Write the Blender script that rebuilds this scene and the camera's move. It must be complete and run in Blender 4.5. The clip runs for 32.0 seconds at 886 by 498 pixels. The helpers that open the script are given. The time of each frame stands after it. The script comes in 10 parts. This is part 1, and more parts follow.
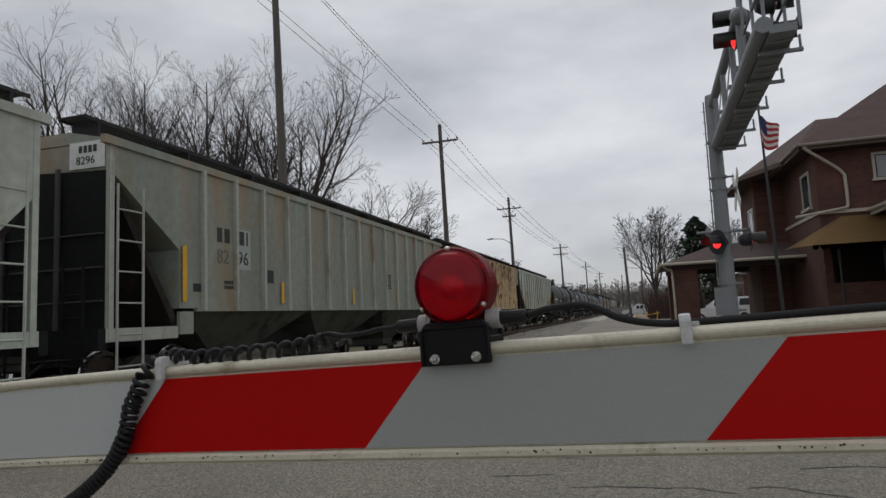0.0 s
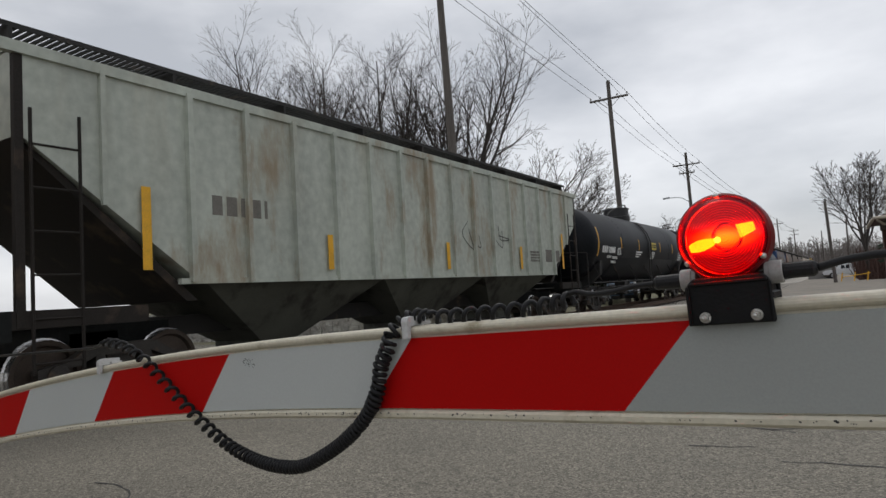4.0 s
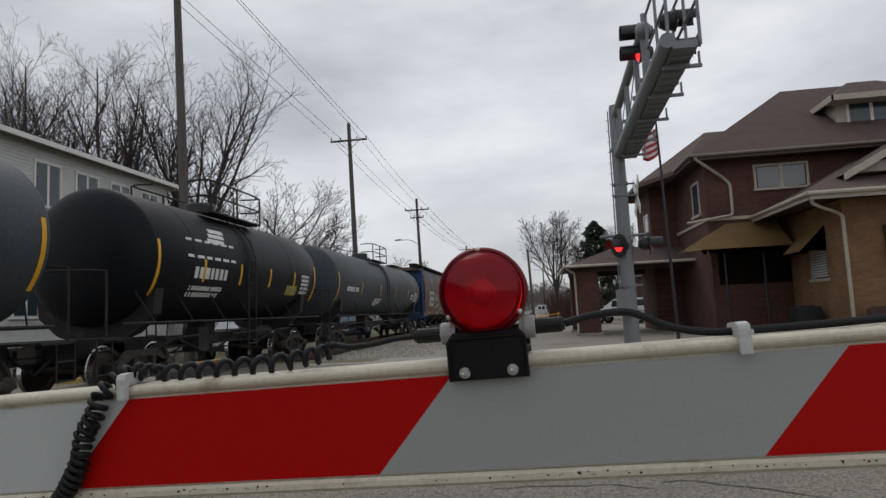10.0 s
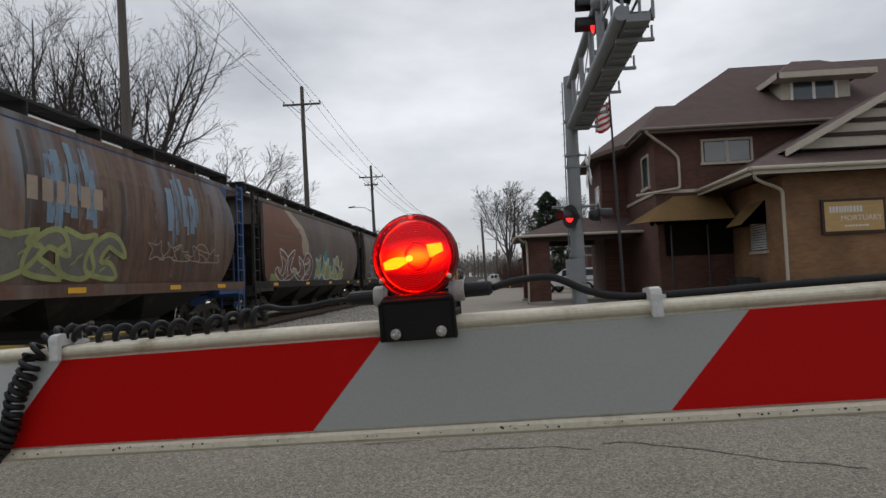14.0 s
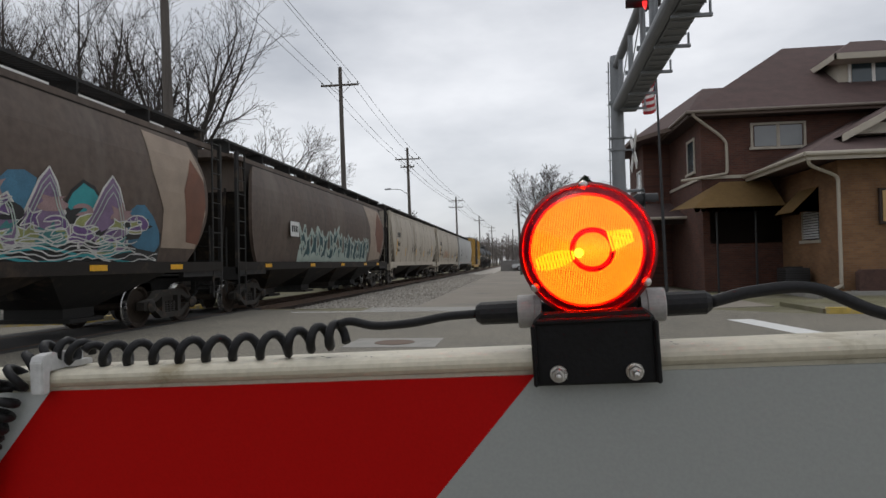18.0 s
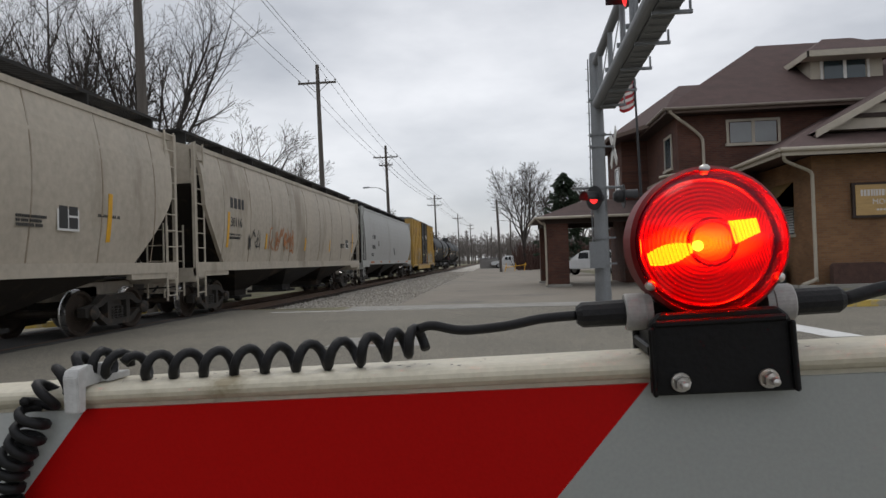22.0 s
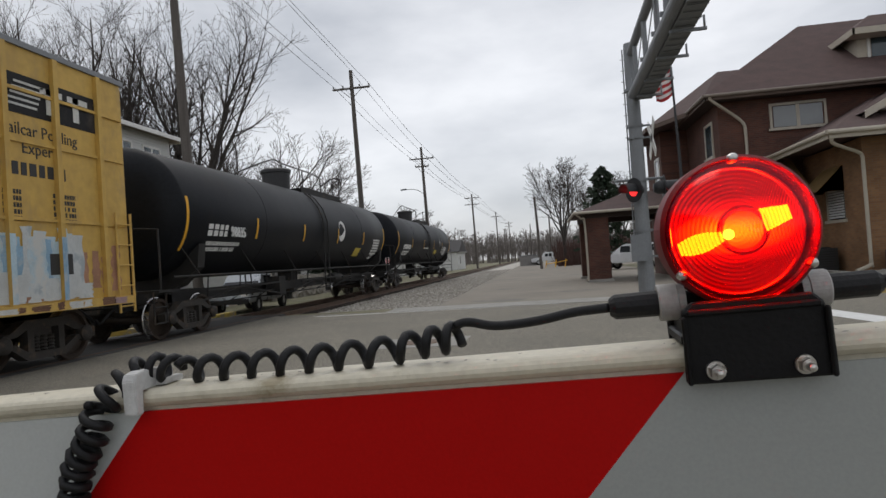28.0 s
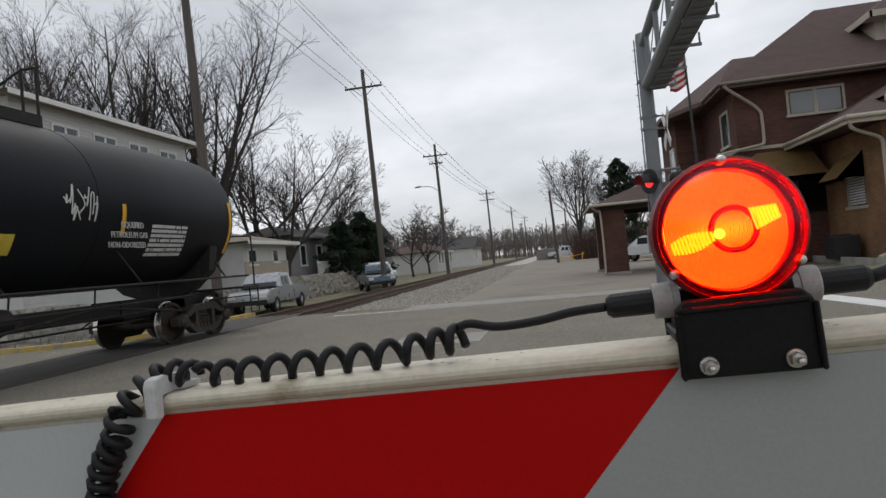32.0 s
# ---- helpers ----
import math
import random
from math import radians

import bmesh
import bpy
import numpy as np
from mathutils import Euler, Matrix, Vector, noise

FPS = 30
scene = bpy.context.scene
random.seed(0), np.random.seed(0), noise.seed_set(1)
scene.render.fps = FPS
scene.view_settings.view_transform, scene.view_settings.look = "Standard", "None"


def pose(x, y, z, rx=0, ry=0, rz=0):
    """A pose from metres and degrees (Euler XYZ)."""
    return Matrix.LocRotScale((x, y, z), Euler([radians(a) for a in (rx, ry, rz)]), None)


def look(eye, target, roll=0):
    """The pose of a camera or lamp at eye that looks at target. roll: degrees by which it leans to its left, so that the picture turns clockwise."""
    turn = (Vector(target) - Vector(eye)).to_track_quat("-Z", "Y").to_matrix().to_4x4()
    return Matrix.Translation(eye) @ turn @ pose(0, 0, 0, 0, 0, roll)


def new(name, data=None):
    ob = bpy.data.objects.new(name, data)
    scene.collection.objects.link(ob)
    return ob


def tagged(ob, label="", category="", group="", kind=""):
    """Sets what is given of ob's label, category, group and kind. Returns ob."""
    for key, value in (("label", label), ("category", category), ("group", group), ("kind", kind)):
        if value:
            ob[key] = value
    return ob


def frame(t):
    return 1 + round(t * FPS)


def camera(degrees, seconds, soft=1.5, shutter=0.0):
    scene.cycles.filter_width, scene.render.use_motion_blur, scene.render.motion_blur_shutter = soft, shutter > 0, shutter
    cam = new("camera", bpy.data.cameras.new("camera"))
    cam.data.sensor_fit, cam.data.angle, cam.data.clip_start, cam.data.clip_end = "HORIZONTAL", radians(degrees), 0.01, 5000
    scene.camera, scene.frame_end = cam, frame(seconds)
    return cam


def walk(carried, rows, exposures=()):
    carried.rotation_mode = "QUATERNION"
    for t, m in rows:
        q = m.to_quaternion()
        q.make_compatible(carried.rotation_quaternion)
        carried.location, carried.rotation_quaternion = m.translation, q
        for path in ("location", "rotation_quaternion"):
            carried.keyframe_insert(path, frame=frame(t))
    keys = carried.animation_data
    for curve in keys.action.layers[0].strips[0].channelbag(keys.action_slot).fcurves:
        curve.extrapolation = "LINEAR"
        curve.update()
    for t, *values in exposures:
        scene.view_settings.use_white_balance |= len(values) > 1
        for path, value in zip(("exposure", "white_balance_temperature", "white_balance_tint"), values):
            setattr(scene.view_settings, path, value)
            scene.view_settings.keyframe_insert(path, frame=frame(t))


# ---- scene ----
cam = camera(69.1, 32.0)
PATH = [
    (0, (0.209, -0.843, 1.246), (-0.353, 1.065, 1.455), -2.6),
    (0.5, (0.211, -0.847, 1.248), (-0.330, 1.066, 1.469), -2.6),
    (1, (0.207, -0.843, 1.249), (-0.354, 1.065, 1.464), -2.3),
    (1.5, (0.195, -0.836, 1.249), (-0.435, 1.052, 1.444), -1.9),
    (2, (0.185, -0.840, 1.248), (-0.654, 0.967, 1.430), -3.9),
    (2.5, (0.174, -0.834, 1.246), (-0.805, 0.903, 1.409), -4.0),
    (4.5, (0.091, -0.851, 1.241), (-0.952, 0.851, 1.366), -3.4),
    (5, (0.114, -0.846, 1.242), (-0.761, 0.948, 1.371), -1.9),
    (5.5, (0.120, -0.846, 1.243), (-0.703, 0.971, 1.385), -1.7),
    (6, (0.125, -0.857, 1.244), (-0.671, 0.972, 1.395), -2.5),
    (6.5, (0.115, -0.882, 1.240), (-0.624, 0.969, 1.405), -4.3),
    (7, (0.101, -0.857, 1.241), (-0.552, 1.027, 1.394), -2.5),
    (7.5, (0.109, -0.784, 1.249), (-0.488, 1.119, 1.398), -2.6),
    (8, (0.071, -0.777, 1.260), (-0.332, 1.175, 1.421), -3.5),
    (8.5, (0.035, -0.785, 1.265), (-0.282, 1.180, 1.454), -3.6),
    (9, (0.035, -0.791, 1.264), (-0.246, 1.178, 1.471), -3.0),
    (9.5, (0.046, -0.795, 1.261), (-0.233, 1.174, 1.472), -2.8),
    (10, (0.052, -0.793, 1.261), (-0.226, 1.177, 1.459), -2.8),
    (10.5, (0.055, -0.790, 1.265), (-0.220, 1.179, 1.474), -2.8),
    (11, (0.059, -0.788, 1.261), (-0.207, 1.184, 1.457), -3.4),
    (11.5, (0.046, -0.798, 1.258), (-0.233, 1.173, 1.446), -3.3),
    (12, (0.045, -0.800, 1.257), (-0.210, 1.176, 1.440), -3.1),
    (12.5, (0.055, -0.804, 1.256), (-0.196, 1.173, 1.423), -3.9),
    (13, (0.066, -0.811, 1.251), (-0.254, 1.161, 1.350), -1.7),
    (13.5, (0.083, -0.811, 1.257), (-0.098, 1.179, 1.345), -1.8),
    (14, (0.079, -0.814, 1.255), (-0.063, 1.179, 1.349), -2.3),
    (14.5, (0.074, -0.804, 1.257), (-0.109, 1.185, 1.366), -2.9),
    (15, (0.060, -0.797, 1.257), (-0.265, 1.173, 1.371), -3.8),
    (15.5, (0.048, -0.795, 1.255), (-0.390, 1.154, 1.359), -4.0),
    (17.5, (0.039, -0.596, 1.277), (-0.291, 1.376, 1.335), -1.4),
    (18, (-0.053, -0.551, 1.275), (-0.302, 1.433, 1.320), -1.2),
    (18.5, (-0.092, -0.524, 1.278), (-0.232, 1.470, 1.346), -1.8),
    (19, (-0.089, -0.508, 1.276), (-0.198, 1.487, 1.360), -1.6),
    (19.5, (-0.111, -0.517, 1.272), (-0.244, 1.478, 1.321), -2.5),
    (20, (-0.158, -0.525, 1.271), (-0.376, 1.463, 1.296), -3.2),
    (20.5, (-0.141, -0.508, 1.282), (-0.426, 1.471, 1.345), -2.4),
    (21, (-0.136, -0.509, 1.281), (-0.398, 1.472, 1.355), -2.4),
    (21.5, (-0.140, -0.508, 1.277), (-0.383, 1.476, 1.330), -2.1),
    (22, (-0.140, -0.505, 1.276), (-0.323, 1.486, 1.313), -1.8),
    (22.5, (-0.139, -0.514, 1.280), (-0.322, 1.477, 1.322), -2.3),
    (23, (-0.135, -0.520, 1.279), (-0.325, 1.470, 1.328), -2.9),
    (23.5, (-0.128, -0.523, 1.278), (-0.317, 1.467, 1.325), -3.2),
    (24, (-0.123, -0.523, 1.278), (-0.327, 1.466, 1.324), -3.3),
    (24.5, (-0.123, -0.525, 1.280), (-0.332, 1.463, 1.332), -3.5),
    (26.5, (-0.125, -0.524, 1.278), (-0.345, 1.463, 1.325), -3.5),
    (27, (-0.133, -0.523, 1.277), (-0.397, 1.459, 1.320), -3.5),
    (27.5, (-0.138, -0.515, 1.278), (-0.442, 1.461, 1.329), -3.7),
    (28, (-0.134, -0.517, 1.275), (-0.438, 1.460, 1.317), -3.9),
    (28.5, (-0.137, -0.523, 1.277), (-0.458, 1.451, 1.322), -3.0),
    (29, (-0.133, -0.530, 1.277), (-0.472, 1.441, 1.325), -3.0),
    (29.5, (-0.125, -0.536, 1.277), (-0.462, 1.435, 1.323), -4.5),
    (30, (-0.112, -0.547, 1.283), (-0.346, 1.439, 1.307), -5.3),
    (30.5, (-0.128, -0.546, 1.276), (-0.364, 1.440, 1.294), -5.0),
    (31, (-0.132, -0.539, 1.279), (-0.429, 1.439, 1.297), -4.6),
    (31.5, (-0.125, -0.533, 1.280), (-0.455, 1.439, 1.301), -5.0),
    (32, (-0.120, -0.533, 1.280), (-0.474, 1.436, 1.315), -5.3),
]
walk(cam, [(t, look(eye, target, roll)) for t, eye, target, roll in PATH], [(0, -0.30), (2.5, -0.15), (6, 0.02), (7.5, -0.04), (9, -0.08), (10.5, -0.18), (13, -0.14), (14.5, -0.05), (24, -0.02), (29, 0.03), (32, 0.0)])

# ---- world, sun, exposure ----
scene.view_settings.exposure = 0.0
world = bpy.data.worlds.new("overcast_sky")
scene.world = world
world.use_nodes = True
wn, wl = world.node_tree.nodes, world.node_tree.links
wn.clear()
w_out = wn.new("ShaderNodeOutputWorld")
w_bg = wn.new("ShaderNodeBackground")
w_sky = wn.new("ShaderNodeTexSky")
w_sky.sky_type, w_sky.sun_disc = "NISHITA", False
w_sky.sun_elevation, w_sky.sun_rotation = radians(48), radians(20)
w_co = wn.new("ShaderNodeTexCoord")
w_map = wn.new("ShaderNodeMapping")
w_map.inputs["Scale"].default_value = (1.0, 1.0, 2.6)
w_n = wn.new("ShaderNodeTexNoise")
w_n.inputs["Scale"].default_value, w_n.inputs["Detail"].default_value, w_n.inputs["Roughness"].default_value = 2.2, 7.0, 0.5
w_ramp = wn.new("ShaderNodeValToRGB")
w_ramp.color_ramp.elements[0].position, w_ramp.color_ramp.elements[0].color = 0.36, (0.52, 0.54, 0.58, 1)
w_ramp.color_ramp.elements[1].position, w_ramp.color_ramp.elements[1].color = 0.64, (0.90, 0.91, 0.94, 1)
w_sep = wn.new("ShaderNodeSeparateXYZ")
w_grad = wn.new("ShaderNodeMapRange")
w_grad.inputs["From Min"].default_value, w_grad.inputs["From Max"].default_value = 0.0, 1.0
w_grad.inputs["To Min"].default_value, w_grad.inputs["To Max"].default_value = 0.97, 0.94
w_mul = wn.new("ShaderNodeVectorMath")
w_mul.operation = "SCALE"
w_mix = wn.new("ShaderNodeMix")
w_mix.data_type, w_mix.blend_type = "RGBA", "ADD"
w_mix.inputs[0].default_value = 0.012
wl.new(w_co.outputs["Generated"], w_map.inputs["Vector"])
wl.new(w_map.outputs[0], w_n.inputs["Vector"])
wl.new(w_n.outputs[0], w_ramp.inputs[0])
wl.new(w_co.outputs["Generated"], w_sep.inputs[0])
wl.new(w_sep.outputs["Z"], w_grad.inputs["Value"])
wl.new(w_ramp.outputs[0], w_mul.inputs[0])
wl.new(w_grad.outputs[0], w_mul.inputs["Scale"])
wl.new(w_mul.outputs[0], w_mix.inputs["A"])
wl.new(w_sky.outputs[0], w_mix.inputs["B"])
wl.new(w_mix.outputs["Result"], w_bg.inputs["Color"])
wl.new(w_bg.outputs[0], w_out.inputs[0])
w_bg.inputs["Strength"].default_value = 0.97

sun_data = bpy.data.lights.new("sun", "SUN")
sun_data.energy, sun_data.angle, sun_data.color = 0.6, radians(25), (1.0, 0.96, 0.9)
sun = new("sun", sun_data)
sun.matrix_basis = look((0, 0, 30), (8, -20, 0))


# ---- materials ----
def mat(name, col, rough=0.7, metal=0.0, var=0.25, scale=3.0, fine=60.0, bump=0.15, stain=None, stain_at=0.6, stain_scale=1.2, stretch=(1, 1, 1), coat=0.0, spec=0.5, emit=None, emit_strength=0.0, island=0.0, bump_dist=0.01):
    m = bpy.data.materials.new(name)
    m.use_nodes = True
    n, l = m.node_tree.nodes, m.node_tree.links
    b = n["Principled BSDF"]
    co = n.new("ShaderNodeTexCoord")
    mp = n.new("ShaderNodeMapping")
    mp.inputs["Scale"].default_value = stretch
    l.new(co.outputs["Object"], mp.inputs["Vector"])
    big = n.new("ShaderNodeTexNoise")
    big.inputs["Scale"].default_value, big.inputs["Detail"].default_value = scale, 6.0
    l.new(mp.outputs[0], big.inputs["Vector"])
    small = n.new("ShaderNodeTexNoise")
    small.inputs["Scale"].default_value, small.inputs["Detail"].default_value = fine, 4.0
    l.new(co.outputs["Object"], small.inputs["Vector"])
    add = n.new("ShaderNodeMath")
    add.operation = "ADD"
    l.new(big.outputs[0], add.inputs[0])
    l.new(small.outputs[0], add.inputs[1])
    rng = n.new("ShaderNodeMapRange")
    rng.inputs["From Min"].default_value, rng.inputs["From Max"].default_value = 0.7, 1.3
    rng.inputs["To Min"].default_value, rng.inputs["To Max"].default_value = 1.0 - var, 1.0 + var
    l.new(add.outputs[0], rng.inputs["Value"])
    val = rng.outputs[0]
    if island:
        info = n.new("ShaderNodeObjectInfo")
        geo = n.new("ShaderNodeNewGeometry")
        s2 = n.new("ShaderNodeMath")
        s2.operation = "ADD"
        l.new(info.outputs["Random"], s2.inputs[0])
        l.new(geo.outputs["Random Per Island"], s2.inputs[1])
        r2 = n.new("ShaderNodeMapRange")
        r2.inputs["From Max"].default_value = 2.0
        r2.inputs["To Min"].default_value, r2.inputs["To Max"].default_value = 1.0 - island, 1.0 + island
        l.new(s2.outputs[0], r2.inputs["Value"])
        mu = n.new("ShaderNodeMath")
        mu.operation = "MULTIPLY"
        l.new(val, mu.inputs[0])
        l.new(r2.outputs[0], mu.inputs[1])
        val = mu.outputs[0]
    sc = n.new("ShaderNodeVectorMath")
    sc.operation = "SCALE"
    sc.inputs[0].default_value = col
    l.new(val, sc.inputs["Scale"])
    out = sc.outputs[0]
    if stain:
        st = n.new("ShaderNodeTexNoise")
        st.inputs["Scale"].default_value, st.inputs["Detail"].default_value, st.inputs["Roughness"].default_value = stain_scale, 8.0, 0.65
        l.new(mp.outputs[0], st.inputs["Vector"])
        rp = n.new("ShaderNodeMapRange")
        rp.inputs["From Min"].default_value, rp.inputs["From Max"].default_value = stain_at - 0.05, stain_at + 0.07
        l.new(st.outputs[0], rp.inputs["Value"])
        mx = n.new("ShaderNodeMix")
        mx.data_type = "RGBA"
        l.new(rp.outputs[0], mx.inputs[0])
        l.new(out, mx.inputs["A"])
        mx.inputs["B"].default_value = (*stain, 1)
        out = mx.outputs["Result"]
    l.new(out, b.inputs["Base Color"])
    rr = n.new("ShaderNodeMapRange")
    rr.inputs["To Min"].default_value, rr.inputs["To Max"].default_value = max(0.02, rough - 0.12), min(1.0, rough + 0.12)
    l.new(big.outputs[0], rr.inputs["Value"])
    l.new(rr.outputs[0], b.inputs["Roughness"])
    b.inputs["Metallic"].default_value = metal
    b.inputs["Specular IOR Level"].default_value = spec
    b.inputs["Coat Weight"].default_value = coat
    if bump:
        bp = n.new("ShaderNodeBump")
        bp.inputs["Strength"].default_value, bp.inputs["Distance"].default_value = bump, bump_dist
        l.new(add.outputs[0], bp.inputs["Height"])
        l.new(bp.outputs[0], b.inputs["Normal"])
    if emit:
        b.inputs["Emission Color"].default_value = (*emit, 1)
        b.inputs["Emission Strength"].default_value = emit_strength
    return m


def runs(m, colour, z_lo, z_hi, at, amount, scale, seed, soft=0.12):
    """Soft upright runs of another colour, full at z_hi and gone at z_lo, worked into a paint."""
    n, l = m.node_tree.nodes, m.node_tree.links
    b = n["Principled BSDF"]
    old = b.inputs["Base Color"].links[0].from_socket
    co = n.new("ShaderNodeTexCoord")
    mp = n.new("ShaderNodeMapping")
    mp.inputs["Location"].default_value = (seed * 3.7, seed * 5.1, seed * 1.3)
    mp.inputs["Scale"].default_value = (0.3, scale, 0.14 * scale ** 0.5)
    l.new(co.outputs["Object"], mp.inputs["Vector"])
    tx = n.new("ShaderNodeTexNoise")
    tx.inputs["Scale"].default_value, tx.inputs["Detail"].default_value, tx.inputs["Roughness"].default_value = 1.0, 6.0, 0.6
    l.new(mp.outputs[0], tx.inputs["Vector"])
    r1 = n.new("ShaderNodeMapRange")
    r1.inputs["From Min"].default_value, r1.inputs["From Max"].default_value = at - soft, at + soft
    l.new(tx.outputs[0], r1.inputs["Value"])
    xyz = n.new("ShaderNodeSeparateXYZ")
    l.new(co.outputs["Object"], xyz.inputs[0])
    r2 = n.new("ShaderNodeMapRange")
    r2.inputs["From Min"].default_value, r2.inputs["From Max"].default_value, r2.inputs["To Max"].default_value = z_lo, z_hi, amount
    l.new(xyz.outputs["Z"], r2.inputs["Value"])
    mu = n.new("ShaderNodeMath")
    mu.operation = "MULTIPLY"
    l.new(r1.outputs[0], mu.inputs[0])
    l.new(r2.outputs[0], mu.inputs[1])
    mx = n.new("ShaderNodeMix")
    mx.data_type = "RGBA"
    l.new(mu.outputs[0], mx.inputs[0])
    l.new(old, mx.inputs["A"])
    mx.inputs["B"].default_value = (*colour, 1)
    l.new(mx.outputs["Result"], b.inputs["Base Color"])


M_ASPHALT = mat("old_asphalt", (0.205, 0.187, 0.150), 0.9, var=0.22, scale=0.6, fine=140, bump=0.5, stain=(0.11, 0.10, 0.08), stain_at=0.56, stain_scale=75, bump_dist=0.006)
M_ALLEY = mat("alley_asphalt", (0.235, 0.208, 0.172), 0.92, var=0.18, scale=0.4, fine=60, bump=0.4, stain=(0.16, 0.15, 0.135), stain_at=0.6, stain_scale=0.35)
an, al = M_ASPHALT.node_tree.nodes, M_ASPHALT.node_tree.links
a_co = an.new("ShaderNodeTexCoord")
a_old = an["Principled BSDF"].inputs["Base Color"].links[0].from_socket
for a_scale, a_lo, a_hi in ((75.0, 0.50, 1.45), (150.0, 0.7, 1.3)):
    a_vor, a_sep, a_rng, a_mul = an.new("ShaderNodeTexVoronoi"), an.new("ShaderNodeSeparateColor"), an.new("ShaderNodeMapRange"), an.new("ShaderNodeVectorMath")
    a_vor.inputs["Scale"].default_value = a_scale
    a_mul.operation = "SCALE"
    a_rng.inputs["To Min"].default_value, a_rng.inputs["To Max"].default_value = a_lo, a_hi
    al.new(a_co.outputs["Object"], a_vor.inputs["Vector"])
    al.new(a_vor.outputs["Color"], a_sep.inputs[0])
    al.new(a_sep.outputs[0], a_rng.inputs["Value"])
    al.new(a_old, a_mul.inputs[0])
    al.new(a_rng.outputs[0], a_mul.inputs["Scale"])
    a_old = a_mul.outputs[0]
al.new(a_old, an["Principled BSDF"].inputs["Base Color"])
M_GRASS = mat("winter_grass", (0.16, 0.15, 0.085), 0.95, var=0.4, scale=0.7, fine=25, bump=0.8, stain=(0.2, 0.18, 0.13), stain_at=0.55, stain_scale=0.5, bump_dist=0.04)
M_TAR = mat("patched_dark_asphalt", (0.055, 0.052, 0.05), 0.8, var=0.3, scale=1.5, fine=70, bump=0.5, stretch=(3, 0.4, 1))
M_CRACK = mat("crack_sealant", (0.05, 0.048, 0.045), 0.8, var=0.2)
M_CONCRETE = mat("concrete", (0.30, 0.29, 0.265), 0.88, var=0.2, scale=1.5, fine=60, bump=0.3, stain=(0.22, 0.21, 0.195), stain_at=0.6)
M_YPAINT = mat("yellow_kerb_paint", (0.54, 0.39, 0.09), 0.75, var=0.25, scale=4, stain=(0.34, 0.31, 0.25), stain_at=0.55, stain_scale=3)
M_WPAINT = mat("white_road_paint", (0.72, 0.72, 0.70), 0.75, var=0.12, scale=5, stain=(0.35, 0.34, 0.32), stain_at=0.68, stain_scale=6)
M_BALLAST = mat("ballast_stone", (0.36, 0.335, 0.295), 0.95, var=0.3, scale=5, fine=40, bump=0.6, island=0.4, bump_dist=0.03)
M_BALLAST_DARK = mat("dirty_ballast", (0.12, 0.105, 0.09), 0.95, var=0.4, scale=4, fine=30, bump=0.8, bump_dist=0.03)
M_RAIL = mat("rusted_rail", (0.13, 0.085, 0.06), 0.7, 0.4, var=0.3)
M_RAILTOP = mat("polished_rail_head", (0.45, 0.44, 0.43), 0.3, 0.9, var=0.1)
M_TIE = mat("creosoted_tie", (0.06, 0.048, 0.038), 0.9, var=0.4, scale=3, stretch=(0.5, 4, 4))
M_ARM = mat("white_gate_arm_fibreglass", (0.60, 0.555, 0.44), 0.5, var=0.12, scale=5, fine=140, bump=0.08, stain=(0.34, 0.29, 0.19), stain_at=0.62, stain_scale=14)
M_ARMGREY = mat("white_reflective_sheeting", (0.335, 0.35, 0.335), 0.4, var=0.05, scale=2, fine=350, bump=0.03, spec=0.2)
# Lighter copy for the left panels; partly their view-angle gloss in the colour.
M_ARMLIGHT = mat("lighter_white_reflective_sheeting", (0.49, 0.51, 0.495), 0.4, var=0.05, scale=2, fine=350, bump=0.03, spec=0.2)
M_ARMRED = mat("red_reflective_sheeting", (0.43, 0.0035, 0.003), 0.45, var=0.07, scale=2, fine=350, bump=0.03, spec=0.12)
M_RUBBER = mat("black_rubber_cable", (0.010, 0.010, 0.011), 0.55, var=0.3, scale=60, fine=400, bump=0.1, spec=0.3)
M_BLACKPLASTIC = mat("black_plastic_housing", (0.006, 0.006, 0.0065), 0.5, var=0.25, scale=30, fine=300, bump=0.08, spec=0.2)
M_CLIP = mat("grey_cast_clip", (0.52, 0.52, 0.51), 0.5, var=0.12, scale=30, fine=200)
M_GLAND = mat("grey_gland_metal", (0.36, 0.35, 0.335), 0.5, var=0.15, scale=40, fine=300, bump=0.05)
M_STEEL = mat("zinc_bolt", (0.6, 0.58, 0.55), 0.3, 0.9, var=0.15, scale=60, stain=(0.3, 0.2, 0.12), stain_at=0.62, stain_scale=60)
M_GALV = mat("galvanised_steel", (0.21, 0.22, 0.23), 0.55, 0.4, var=0.12, scale=3, fine=30, bump=0.05)
M_BLACKMETAL = mat("black_signal_paint", (0.02, 0.02, 0.022), 0.5, var=0.2)
M_POLE = mat("weathered_utility_pole", (0.105, 0.092, 0.082), 0.9, var=0.3, scale=2, stretch=(6, 6, 0.4), bump=0.4)
M_WIRE = mat("black_wire", (0.03, 0.03, 0.03), 0.6, var=0.1)
M_BARK = mat("grey_brown_bark", (0.050, 0.043, 0.038), 0.95, var=0.3, scale=3, stretch=(3, 3, 0.6), bump=0.6)
M_TWIG = mat("bare_twigs", (0.055, 0.046, 0.041), 0.95, var=0.25)
M_CONIFER = mat("evergreen_needles", (0.028, 0.045, 0.025), 0.9, var=0.45, scale=3, island=0.3)
# Paler than near bark and twigs: the distance haze is in this colour.
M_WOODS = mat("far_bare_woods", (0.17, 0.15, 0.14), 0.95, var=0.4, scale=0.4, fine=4)
